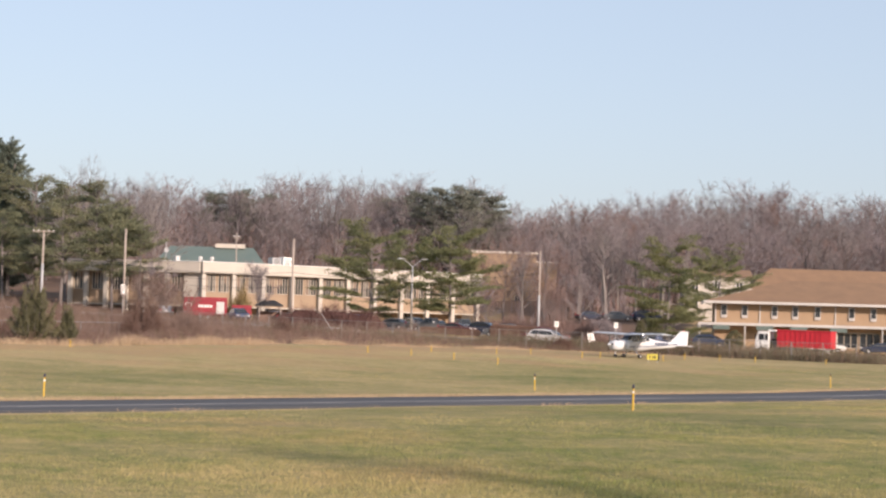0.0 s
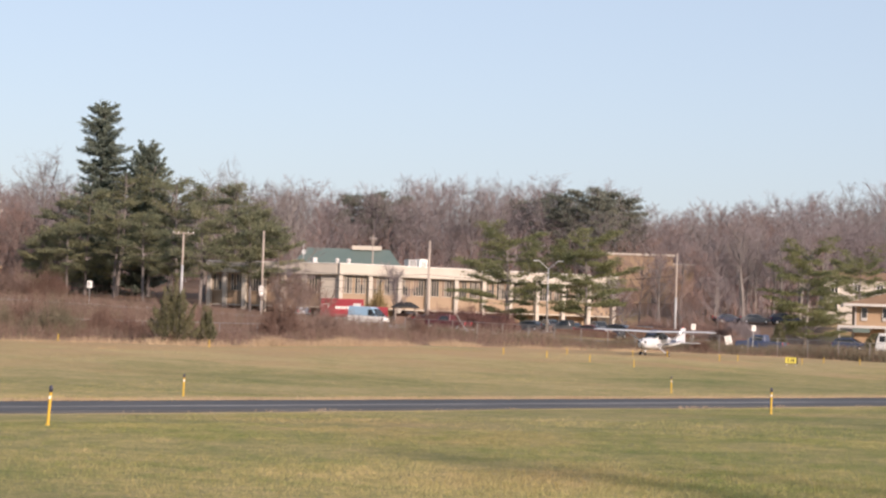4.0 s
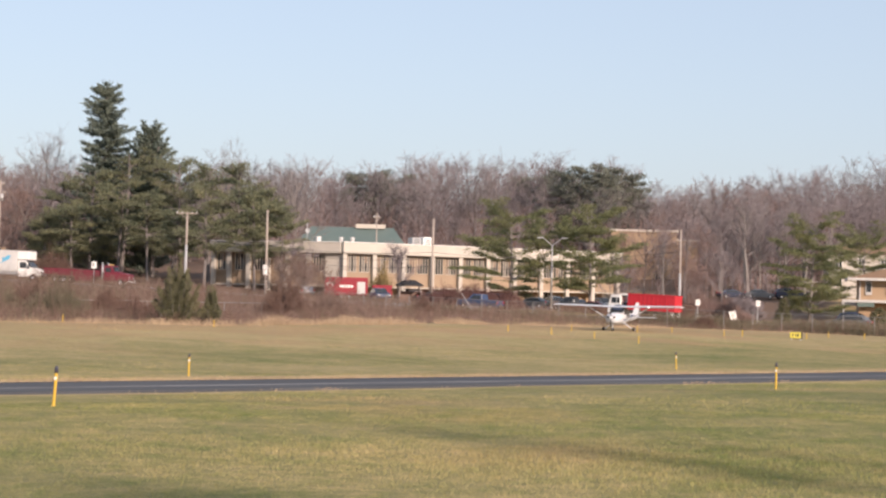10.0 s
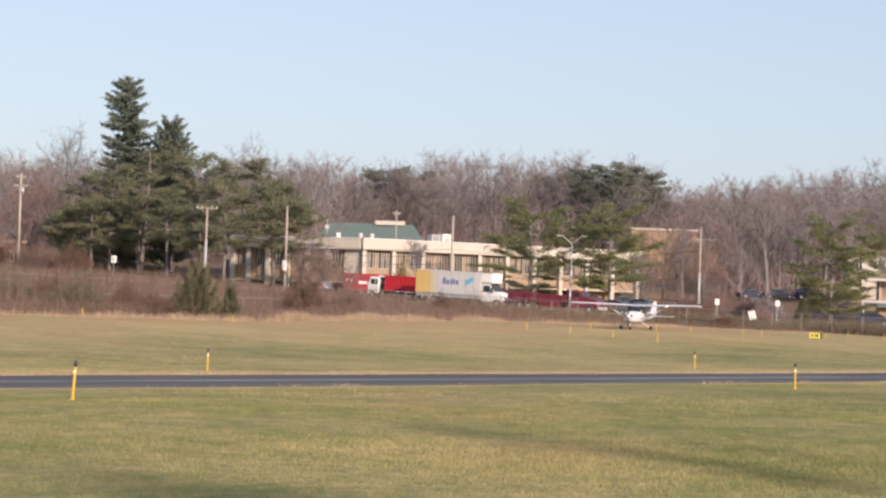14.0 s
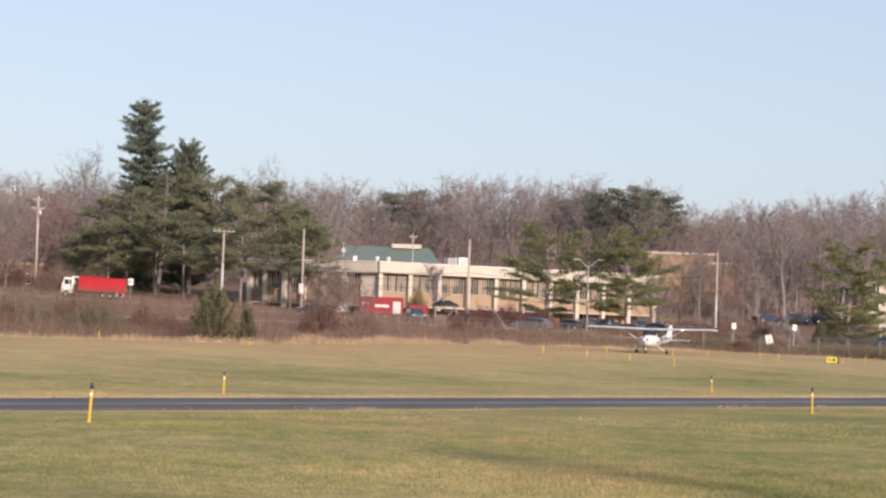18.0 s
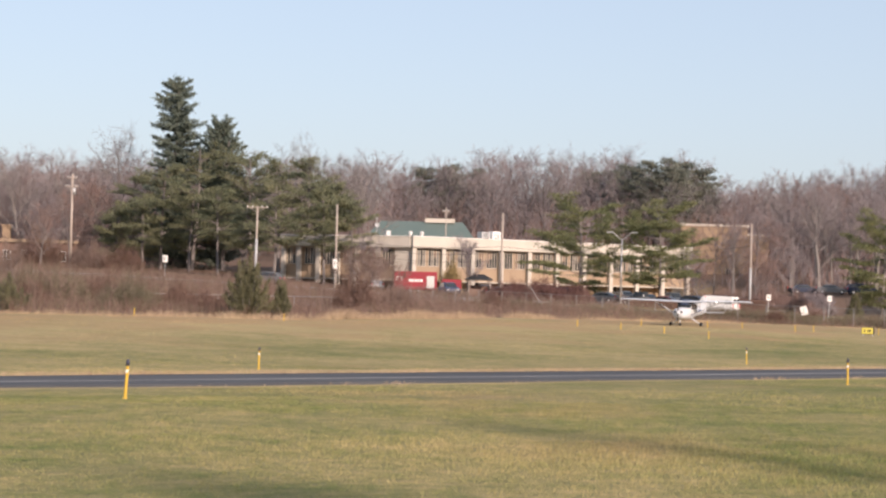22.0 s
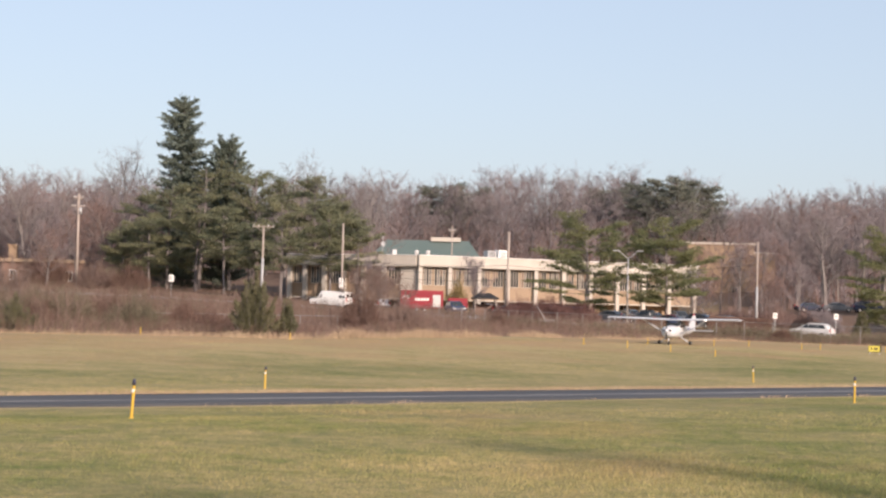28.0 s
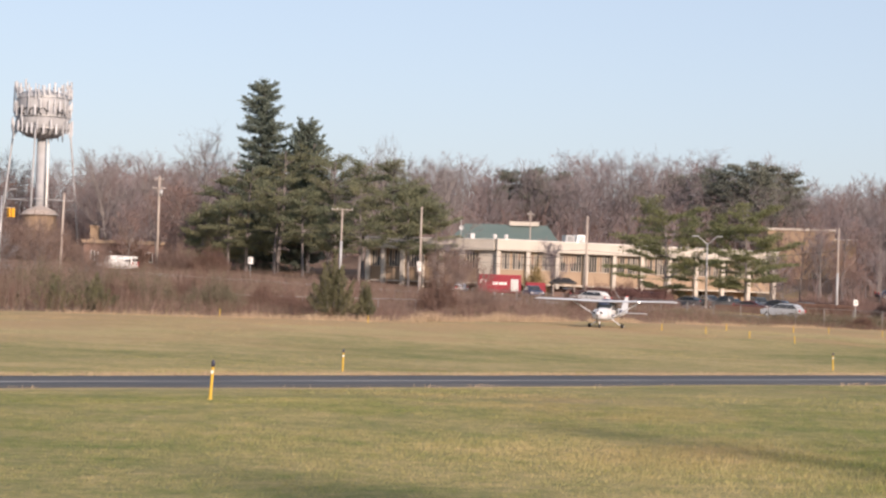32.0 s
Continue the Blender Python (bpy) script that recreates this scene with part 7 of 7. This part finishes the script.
def red_trailer():
    t = thing("box_trailer", "red box trailer with white panel parked by the office", "trailer", pose(-13.3, 251.8, float(height(-13.3, 251.8)), 0, 0, 4))
    bm = bmesh.new()
    box(bm, (0, 0, 1.75), (5.6, 2.3, 2.35))
    part("box", bm, M_RED_DULL, t, bevel=0.04)
    bm = bmesh.new()
    box(bm, (1.95, -1.17, 1.55), (1.0, 0.04, 1.6))
    part("white_panel", bm, M_VANWHITE, t)
    for x, w in ((-0.75, 0.25), (-0.4, 0.3), (0.0, 0.25), (0.35, 0.3), (0.75, 0.3)):
        bm = bmesh.new()
        box(bm, (x, -1.17, 1.75), (w, 0.03, 0.34))
        part("letter_bar", bm, M_WHITE, t, "white lettering bar")
    bm = bmesh.new()
    slab(bm, [(-2.56, 1.7), (-2.56, 2.21), (-1.74, 2.21), (-1.74, 1.7), (-1.86, 1.7), (-1.86, 2.09), (-2.44, 2.09), (-2.44, 1.7)], 0.015)
    part("emblem", bm, M_WHITE, t, "white arch emblem", at=pose(0, -1.17, 0))
    bm = bmesh.new()
    box(bm, (0, 0, 0.5), (5.6, 1.4, 0.16))
    part("chassis", bm, M_BLACK, t)
    wheels(t, (-0.6, 0.4), 1.1, 0.36, 0.25)
    s = thing("red_cube_van", "small red cube body beside the trailer", "van", pose(-8.6, 252.5, float(height(-8.6, 252.5)), 0, 0, 4))
    bm = bmesh.new()
    box(bm, (0, 0, 1.45), (2.6, 2.0, 1.3))
    part("body", bm, M_RED_DULL, s, bevel=0.05)
    bm = bmesh.new()
    box(bm, (0, 0, 0.6), (2.6, 1.8, 0.4))
    part("chassis", bm, M_BLACK, s)
    wheels(s, (-0.8, 0.8), 0.98, 0.36, 0.25)


def aeroplane():
    """A light high-wing aeroplane, nose towards +x, its main wheels about the origin."""
    t = thing("light_aeroplane", "small white high-wing aeroplane taxiing with its landing light on", "aeroplane", pose(0, 0, 0))

    def ring(x, hw, zb, zt, n=16, sq=0.72):
        zc, hh = (zb + zt) / 2, (zt - zb) / 2
        out = []
        for i in range(n):
            a = 2 * math.pi * i / n
            c, s = math.cos(a), math.sin(a)
            out.append((x, hw * math.copysign(abs(c) ** sq, c), zc + hh * math.copysign(abs(s) ** sq, s)))
        return out

    bm = bmesh.new()
    loft(bm, [ring(2.18, 0.28, 0.94, 1.50), ring(2.08, 0.46, 0.76, 1.60), ring(1.7, 0.57, 0.66, 1.66), ring(1.2, 0.60, 0.64, 1.68), ring(0.9, 0.545, 0.66, 1.69)])
    cowl = part("cowling", bm, M_PLANE, t, "white engine cowling", smooth=True)
    bm = bmesh.new()
    box(bm, (2.10, 0, 0.93), (0.10, 0.30, 0.10))
    part("air_intake", bm, M_BLACK, cowl)
    for s in (-1, 1):
        bm = bmesh.new()
        box(bm, (2.15, s * 0.25, 1.30), (0.08, 0.24, 0.15))
        part("air_intake", bm, M_BLACK, cowl)
    bm = bmesh.new()
    loft(bm, [ring(0.9, 0.55, 0.66, 1.69), ring(0.62, 0.56, 0.65, 1.80), ring(0.30, 0.57, 0.64, 2.12), ring(0.0, 0.575, 0.64, 2.24), ring(-0.9, 0.55, 0.68, 2.24), ring(-1.4, 0.48, 0.76, 2.08), ring(-1.9, 0.40, 0.86, 1.86), ring(-3.0, 0.29, 0.94, 1.66), ring(-4.3, 0.18, 1.06, 1.56), ring(-5.4, 0.07, 1.20, 1.48)])
    fus = part("fuselage", bm, M_PLANE, t, "white fuselage", smooth=True)
    bm = bmesh.new()
    loft(bm, [ring(2.17, 0.19, 1.06, 1.42, 12, 1), ring(2.32, 0.15, 1.10, 1.39, 12, 1), ring(2.47, 0.03, 1.21, 1.27, 12, 1)])
    part("spinner", bm, M_PLANE, t, smooth=True)
    bm = bmesh.new()
    for s in (-1, 1):
        loft(bm, [[(2.30, s * 0.10 * 0 + o[0], 1.24 + s * z + o[1]) for o in ((-w, -0.02), (w, -0.02), (w, 0.02), (-w, 0.02))] for z, w in ((0.1, 0.035), (0.5, 0.045), (0.93, 0.025))])
    part("propeller", bm, M_BLACK, t, "thin two-bladed propeller")
    # glazing
    bm = bmesh.new()
    loft(bm, [[(0.80, -0.50, 1.74), (0.80, 0.50, 1.74), (0.60, 0.54, 1.68), (0.60, -0.54, 1.68)], [(0.42, -0.52, 2.17), (0.42, 0.52, 2.17), (0.24, 0.56, 2.10), (0.24, -0.56, 2.10)]])
    part("windscreen", bm, M_GLASS, fus, "dark windscreen")
    bm = bmesh.new()
    loft(bm, [ring(0.66, 0.30, 1.95, 2.10), ring(0.45, 0.47, 1.98, 2.34), ring(0.0, 0.50, 2.0, 2.46), ring(-0.7, 0.47, 2.0, 2.42), ring(-1.25, 0.30, 2.0, 2.22)])
    part("cabin_roof", bm, M_NAVY, fus, "dark navy cabin roof", smooth=True)
    for s in (-1, 1):
        for x0, x1, z0, z1 in ((0.42, -0.28, 1.56, 2.06), (-0.36, -0.98, 1.58, 2.06), (-1.06, -1.45, 1.66, 1.98)):
            w = 0.57 if x0 > -1 else 0.51
            bm = bmesh.new()
            loft(bm, [[(x0 - 0.02, s * w, z0), (x1, s * (w - 0.01), z0), (x1 + 0.06, s * (w - 0.03), z1), (x0 - 0.22 * (x0 > 0), s * (w - 0.03), z1)],
                      [(x0 - 0.02, s * (w + 0.02), z0), (x1, s * (w + 0.01), z0), (x1 + 0.06, s * (w - 0.005), z1), (x0 - 0.22 * (x0 > 0), s * (w - 0.005), z1)]])
            part("side_window", bm, M_GLASS, fus, "dark cabin window")
        bm = bmesh.new()
        loft(bm, [[(0.6, s * 0.572, 1.02), (-1.5, s * 0.50, 1.10), (-1.5, s * 0.50, 1.18), (0.6, s * 0.572, 1.10)], [(0.6, s * 0.585, 1.02), (-1.5, s * 0.515, 1.10), (-1.5, s * 0.515, 1.18), (0.6, s * 0.585, 1.10)]])
        loft(bm, [[(-1.6, s * 0.47, 1.12), (-4.6, s * 0.145, 1.38), (-4.6, s * 0.145, 1.45), (-1.6, s * 0.47, 1.20)], [(-1.6, s * 0.50, 1.12), (-4.6, s * 0.16, 1.38), (-4.6, s * 0.16, 1.45), (-1.6, s * 0.50, 1.20)]])
        part("stripe", bm, M_NAVY, fus, "thin navy stripe")
        bm = bmesh.new()
        for i in range(5):
            x = -2.2 - i * 0.3
            w = 0.375 - (abs(x) - 2.2) * 0.1
            box(bm, (x, s * (w + 0.015), 1.42), (0.2, 0.03, 0.22))
        part("registration", bm, M_NAVY, fus, "registration as plain navy bars")
    # wing in two halves
    airfoil = ((0.0, 0.02), (-0.10, 0.10), (-0.45, 0.15), (-0.9, 0.11), (-1.6, 0.02), (-0.9, -0.02), (-0.35, -0.03), (-0.08, -0.02))
    for s in (-1, 1):
        bm = bmesh.new()
        secs = []
        for yy, ch, zz in ((0.0, 1.0, 2.20), (2.6, 1.0, 2.26), (5.2, 0.72, 2.33), (5.5, 0.60, 2.31)):
            secs.append([(0.72 - (1 - ch) * 0.25 + px * ch, s * yy, zz + pz * ch) for px, pz in airfoil])
        loft(bm, secs)
        wing = part("wing", bm, M_PLANE, t, "white wing panel", smooth=False)
        bm = bmesh.new()
        tube(bm, (0.15, s * 0.54, 0.92), (0.10, s * 2.65, 2.24), 0.055, 0.055, 8)
        part("strut", bm, M_PLANE, wing, "white wing strut")
        bm = bmesh.new()
        box(bm, (-0.78, s * 3.95, 2.27), (0.28, 2.4, 0.025))
        part("aileron", bm, M_PLANE, wing)
        bm = bmesh.new()
        tube(bm, (0.28, s * 5.48, 2.33), (0.42, s * 5.48, 2.33), 0.05, 0.03, 6)
        part("navigation_light", bm, M_GALV, wing)
        bm = bmesh.new()
        tube(bm, (0, s * 0.42, 0.78), (0, s * 1.20, 0.22), 0.06, 0.035, 8)
        part("gear_leg", bm, M_PLANE, t, "white spring gear leg")
        bm = bmesh.new()
        loft(bm, [[(rr * math.cos(a * 0.3927), s * 1.28 + yy, 0.19 + rr * math.sin(a * 0.3927)) for a in range(16)] for rr, yy in ((0.14, -0.10), (0.195, -0.06), (0.195, 0.06), (0.14, 0.10))])
        w = part("wheel", bm, M_TYRE, t, smooth=True)
        bm = bmesh.new()
        tube(bm, (0, s * 1.28 - 0.11, 0.19), (0, s * 1.28 + 0.11, 0.19), 0.07, 0.07, 10)
        part("hub", bm, M_GALV, w)
        # tailplane
        bm = bmesh.new()
        loft(bm, [[(-4.35, s * 0.05, 1.26), (-4.6, s * 0.05, 1.31), (-5.35, s * 0.05, 1.26), (-4.6, s * 0.05, 1.22)], [(-4.62, s * 1.75, 1.27), (-4.78, s * 1.75, 1.31), (-5.25, s * 1.75, 1.27), (-4.78, s * 1.75, 1.23)]])
        part("tailplane", bm, M_PLANE, t, "white tailplane half")
    bm = bmesh.new()
    tube(bm, (0.70, 2.75, 2.27), (0.76, 2.75, 2.27), 0.045, 0.04, 12)
    part("landing_light", bm, M_LAND, t, "lit landing light in the wing edge")
    bm = bmesh.new()
    loft(bm, [[(-3.85, -0.03, 1.55), (-3.85, 0.03, 1.55), (-5.25, 0.035, 1.40), (-5.25, -0.035, 1.40)], [(-4.95, -0.025, 2.66), (-4.95, 0.025, 2.66), (-5.50, 0.025, 2.70), (-5.50, -0.025, 2.70)]])
    part("fin", bm, M_PLANE, t, "white swept fin")
    bm = bmesh.new()
    loft(bm, [[(-5.26, -0.03, 1.18), (-5.26, 0.03, 1.18), (-5.70, 0.012, 1.22), (-5.70, -0.012, 1.22)], [(-5.51, -0.025, 2.66), (-5.51, 0.025, 2.66), (-5.80, 0.01, 2.66), (-5.80, -0.01, 2.66)]])
    part("rudder", bm, M_PLANE, t, "white rudder")
    bm = bmesh.new()
    loft(bm, [[(-5.3 + r * math.cos(a), r * math.sin(a), z) for a in (0, 0.785, 1.571, 2.356, 3.142, 3.927, 4.712, 5.498)] for r, z in ((0.05, 2.68), (0.05, 2.74), (0.025, 2.77))])
    part("beacon", bm, M_BEACON, t, "red tail beacon", smooth=True)
    bm = bmesh.new()
    tube(bm, (1.62, 0, 0.75), (1.66, 0, 0.30), 0.055, 0.04, 8)
    part("nose_strut", bm, M_PLANE, t)
    bm = bmesh.new()
    loft(bm, [[(1.66 + rr * math.cos(a * 0.3927), yy, 0.18 + rr * math.sin(a * 0.3927)) for a in range(16)] for rr, yy in ((0.13, -0.07), (0.18, -0.04), (0.18, 0.04), (0.13, 0.07))])
    part("nose_wheel", bm, M_TYRE, t, smooth=True)
    resize(t, (0.965, 0.965, 0.86))
    return t


M_LAND = glow("landing_lamp", (1.0, 0.97, 0.92), 4.5)
red_trailer()
PARK = (("sedan", M_SILVER), ("suv", M_BLUE), ("sedan", M_GREYCAR), ("suv", M_WHITE), ("sedan", M_NAVYCAR), ("pickup", M_GREYCAR), ("suv", M_GREYCAR), ("sedan", M_MAROON))
WORD = {id(M_SILVER): "silver", id(M_BLUE): "dark blue", id(M_GREYCAR): "dark grey", id(M_WHITE): "white", id(M_MAROON): "dark red", id(M_NAVYCAR): "dark navy"}
KIND = {"sedan": "saloon", "suv": "estate car", "pickup": "pickup"}


def park(x, y, i, rz):
    k, p = PARK[i % 8]
    c = car("parked_car", WORD[id(p)] + " " + KIND[k] + " parked before the buildings", p, k, 4.6 if k != "pickup" else 5.4, "parked cars")
    c.matrix_world = pose(x, y, float(height(x, y)) + 0.06, 0, 0, rz)


for i, (x, y, rz) in enumerate(((-1.0, 253, -30), (5.5, 249, 150), (11.0, 247.5, 150), (14.2, 250.5, -70), (17.2, 252.0, -70), (20.5, 253.5, -68), (24.5, 240.0, 150), (19.0, 243.0, -30), (-18.8, 256, 100),                                (52.5, 247.0, -30), (60.0, 240.0, 150), (66.0, 240.0, -20), (73.0, 241.0, 170), (16.0, 246.0, 150), (4.0, 262, -60), (8.0, 264.5, -60), (-4.2, 259, -60), (-8.7, 247.6, -75), (-1.5, 248.0, -30))):
    park(x, y, i, rz)
for x, y, rz, k, p in ((43.0, 289.0, 10, "sedan", M_NAVYCAR), (46.8, 287.0, -10, "sedan", M_GREYCAR), (51.0, 286.5, 5, "suv", M_NAVYCAR), (23.0, 246.5, -30, "suv", M_NAVYCAR), (27.0, 243.0, -28, "sedan", M_NAVYCAR), (7.5, 251.5, -60, "suv", M_NAVYCAR)):
    c = car("parked_car", WORD[id(p)] + " " + KIND[k] + " parked beside the hedges and trees", p, k, 4.6, "parked cars")
    c.matrix_world = pose(x, y, float(height(x, y)) + 0.06, 0, 0, rz)

# ---- what moves ----
plane = aeroplane()
rolloff, removal, flatbed = rolloff_truck(), box_truck(), tow_truck()
blue_van = van("delivery_van", "high-roofed delivery van, light blue above and white below", M_WHITE, M_SKYBLUE, 5.9, 2.65)
resize(blue_van, (0.84, 0.92, 0.83))
white_van = van("work_van", "white work van with a long nose and rear side windows", M_WHITE, None, 5.4, 2.08, 1.0, rear_glass=True, step=0.8)
suv_a = car("moving_car", "pearl white sport utility car driving along the road", M_CARWHITE, "suv", 4.7)
suv_b = car("moving_car", "pale silver sport utility car driving along the road", M_SILVER, "suv", 4.7)
suv_c = car("moving_car", "pearl white estate car driving along the road", M_CARWHITE, "suv", 4.7)
pick_a = car("moving_pickup", "dark red pickup driving along the road", M_MAROON, "pickup", 5.4)
pick_b = car("moving_pickup", "blue pickup driving along the road", M_BLUE, "pickup", 5.4)
blue_car = car("moving_car", "blue saloon driving along the road", M_BLUE, "sedan", 4.6)
grey_suv = car("moving_car", "dark grey sport utility car driving along the road", M_GREYCAR, "suv", 4.7)


def drive(ob, w, rows, left):
    """Key a vehicle along its lane; rows of seconds and metres along the road."""
    if rows[0][0] > 0:
        v = (rows[1][1] - rows[0][1]) / (rows[1][0] - rows[0][0])
        rows = [(0, rows[0][1] - v * rows[0][0] * 0.15)] + list(rows)
    if rows[-1][0] < 32:
        v = (rows[-1][1] - rows[-2][1]) / (rows[-1][0] - rows[-2][0])
        rows = list(rows) + [(32, rows[-1][1] + v * (32 - rows[-1][0]) * 0.15)]
    keys = []
    for t, s in rows:
        x, y = ROAD_P + ROAD_E * s + ROAD_N * w
        if s > BEND_S:
            b = x / y
            x0, y0 = ROAD_P + ROAD_E * BEND_S + ROAD_N * w
            d = (b * y0 - x0) / (math.cos(BEND) - b * math.sin(BEND))
            x, y = x0 + math.cos(BEND) * d, y0 + math.sin(BEND) * d
        head = 150.1 + 17.9 * float(smooth01((s - 58) / 14))
        ux, uy = 3 * math.cos(radians(head)), 3 * math.sin(radians(head))
        slope = float(height(x + ux, y + uy) - height(x - ux, y - uy)) / 6
        z = float(height(x, y)) + 0.07
        yaw = head - (0 if left else 180)
        keys.append((t, pose(x, y, z, 0, 0, yaw) @ pose(0, 0, 0, 0, -math.degrees(math.atan(slope)) * (1 if left else -1), 0)))
    walk(ob, keys)


def motions():
    taxi = [(0, 26.56, 157.0, -156.6), (1, 23.22, 156.4, -152.4), (2, 20.62, 155.75, -142.5), (3, 18.5, 155.1, -131.8), (4, 16.94, 154.5, -123.3), (4.5, 16.3, 154.2, -120.1), (6.5, 14.63, 153.2, -112.5), (7, 14.35, 153.0, -112.3),
            (9, 13.67, 152.5, -112.1), (13, 13.42, 152.4, -112.0), (20, 13.3, 152.2, -112.0), (23, 13.28, 152.1, -112.0), (24.5, 13.1, 152.0, -112.0), (27.5, 12.0, 149.5, -111.6), (28, 11.51, 149.0, -111.4), (29, 9.63, 147.5, -110.7), (30, 7.2, 146.0, -109.8), (31.5, 2.1, 141.5, -107.8), (32, 0.17, 140.0, -107.1)]
    walk(plane, [(t, pose(x + (0.23 if t < 3 else 0.12 if t < 26 else 0.26), y, float(height(x, y)) - 0.04, 0, 0, a)) for t, x, y, a in taxi])
    drive(rolloff, 2, [(0, -25.6), (2, -25.2), (3, -24.6), (4, -23.4), (4.5, -22.0), (6.5, -13.9), (7, -11.2), (8, -4.8), (9, 1.1), (10, 8.3), (11, 16.2), (12, 24.8), (13, 33.2), (15.5, 61.6), (16.5, 74.5), (17.5, 88.6), (18.5, 102.9), (19.5, 118.0), (20.5, 132.9), (22, 156.9)], True)
    drive(removal, -2, [(8, 147.3), (9.5, 111.6), (10, 101.8), (10.5, 92.7), (11, 83.5), (11.5, 74.9), (12, 65.9), (12.5, 56.6), (13, 47.5), (13.5, 39.6), (15.5, 7.4), (16, -1.0), (16.5, -8.6), (17, -17.0), (17.5, -23.4), (19, -42.5)], False)
    drive(flatbed, -2, [(8, 128.7), (9, 106.8), (10, 86.1), (11, 67.4), (12, 50.3), (13, 35.2), (13.5, 27.6), (15.5, -5.7), (16, -13.8), (16.5, -21.0), (17, -27.9), (18, -40.3)], False)
    drive(blue_van, -2, [(0, 137.8), (1, 105.0), (2, 78.8), (3, 60.0), (4, 42.1), (4.5, 34.4), (6.5, 2.7), (7, -4.8), (7.5, -11.8), (8, -18.7), (9, -31.6), (10, -43.2)], False)
    drive(white_van, 2, [(17.5, -24.4), (19, -13.1), (20, -6.0), (21, 1.1), (22, 8.3), (23, 15.9), (24, 24.8), (24.5, 28.9), (26.5, 48.2), (27.5, 57.8), (28, 62.3), (29, 73.5), (30, 86.4), (31, 100.3), (32, 114.0)], True)
    drive(suv_a, 2, [(24.5, -22.3), (26.9, -10.8), (28, -2.6), (29, 8.3), (30, 16.1), (31, 25.4), (32, 35.4)], True)
    drive(suv_b, 2, [(27, -34.1), (29, -17.4), (30, -8.2), (31, 1.2), (32, 10.4)], True)
    drive(suv_c, -2, [(0, 1.0), (0.5, -7.2), (1, -15.2), (1.5, -22.6), (2, -29.3), (3, -42.1)], False)
    drive(pick_a, 2, [(0, 3.2), (0.5, 5.6), (1, 8.2), (2, 13.4), (3, 22.0), (4, 33.3), (5, 46.0), (6.5, 85.0), (8, 135.0)], True)
    drive(pick_b, 2, [(0, -9.9), (2, -8.6), (4, -6.3), (4.5, -5.0), (6.5, 6.0), (8.5, 20.5), (9, 23.5), (10, 29.5), (11, 48.0), (12, 68.0), (13, 90.0), (15, 140.0)], True)
    drive(grey_suv, 2, [(8, -30.0), (11, -6.5), (11.5, -2.2), (12, 2.2), (12.5, 5.0), (13.5, 9.5), (15.5, 16.5), (17, 22.3), (18, 27.2), (18.5, 31.3), (19, 36.0), (20, 47.0), (21, 59.0), (22, 72.0), (24, 99.0), (27, 140.0)], True)
    drive(blue_car, 2, [(14, -20.0), (15.5, 25.6), (17, 45.3), (19, 75.0), (20, 91.3), (21, 108.6), (23, 147.1)], True)


motions()
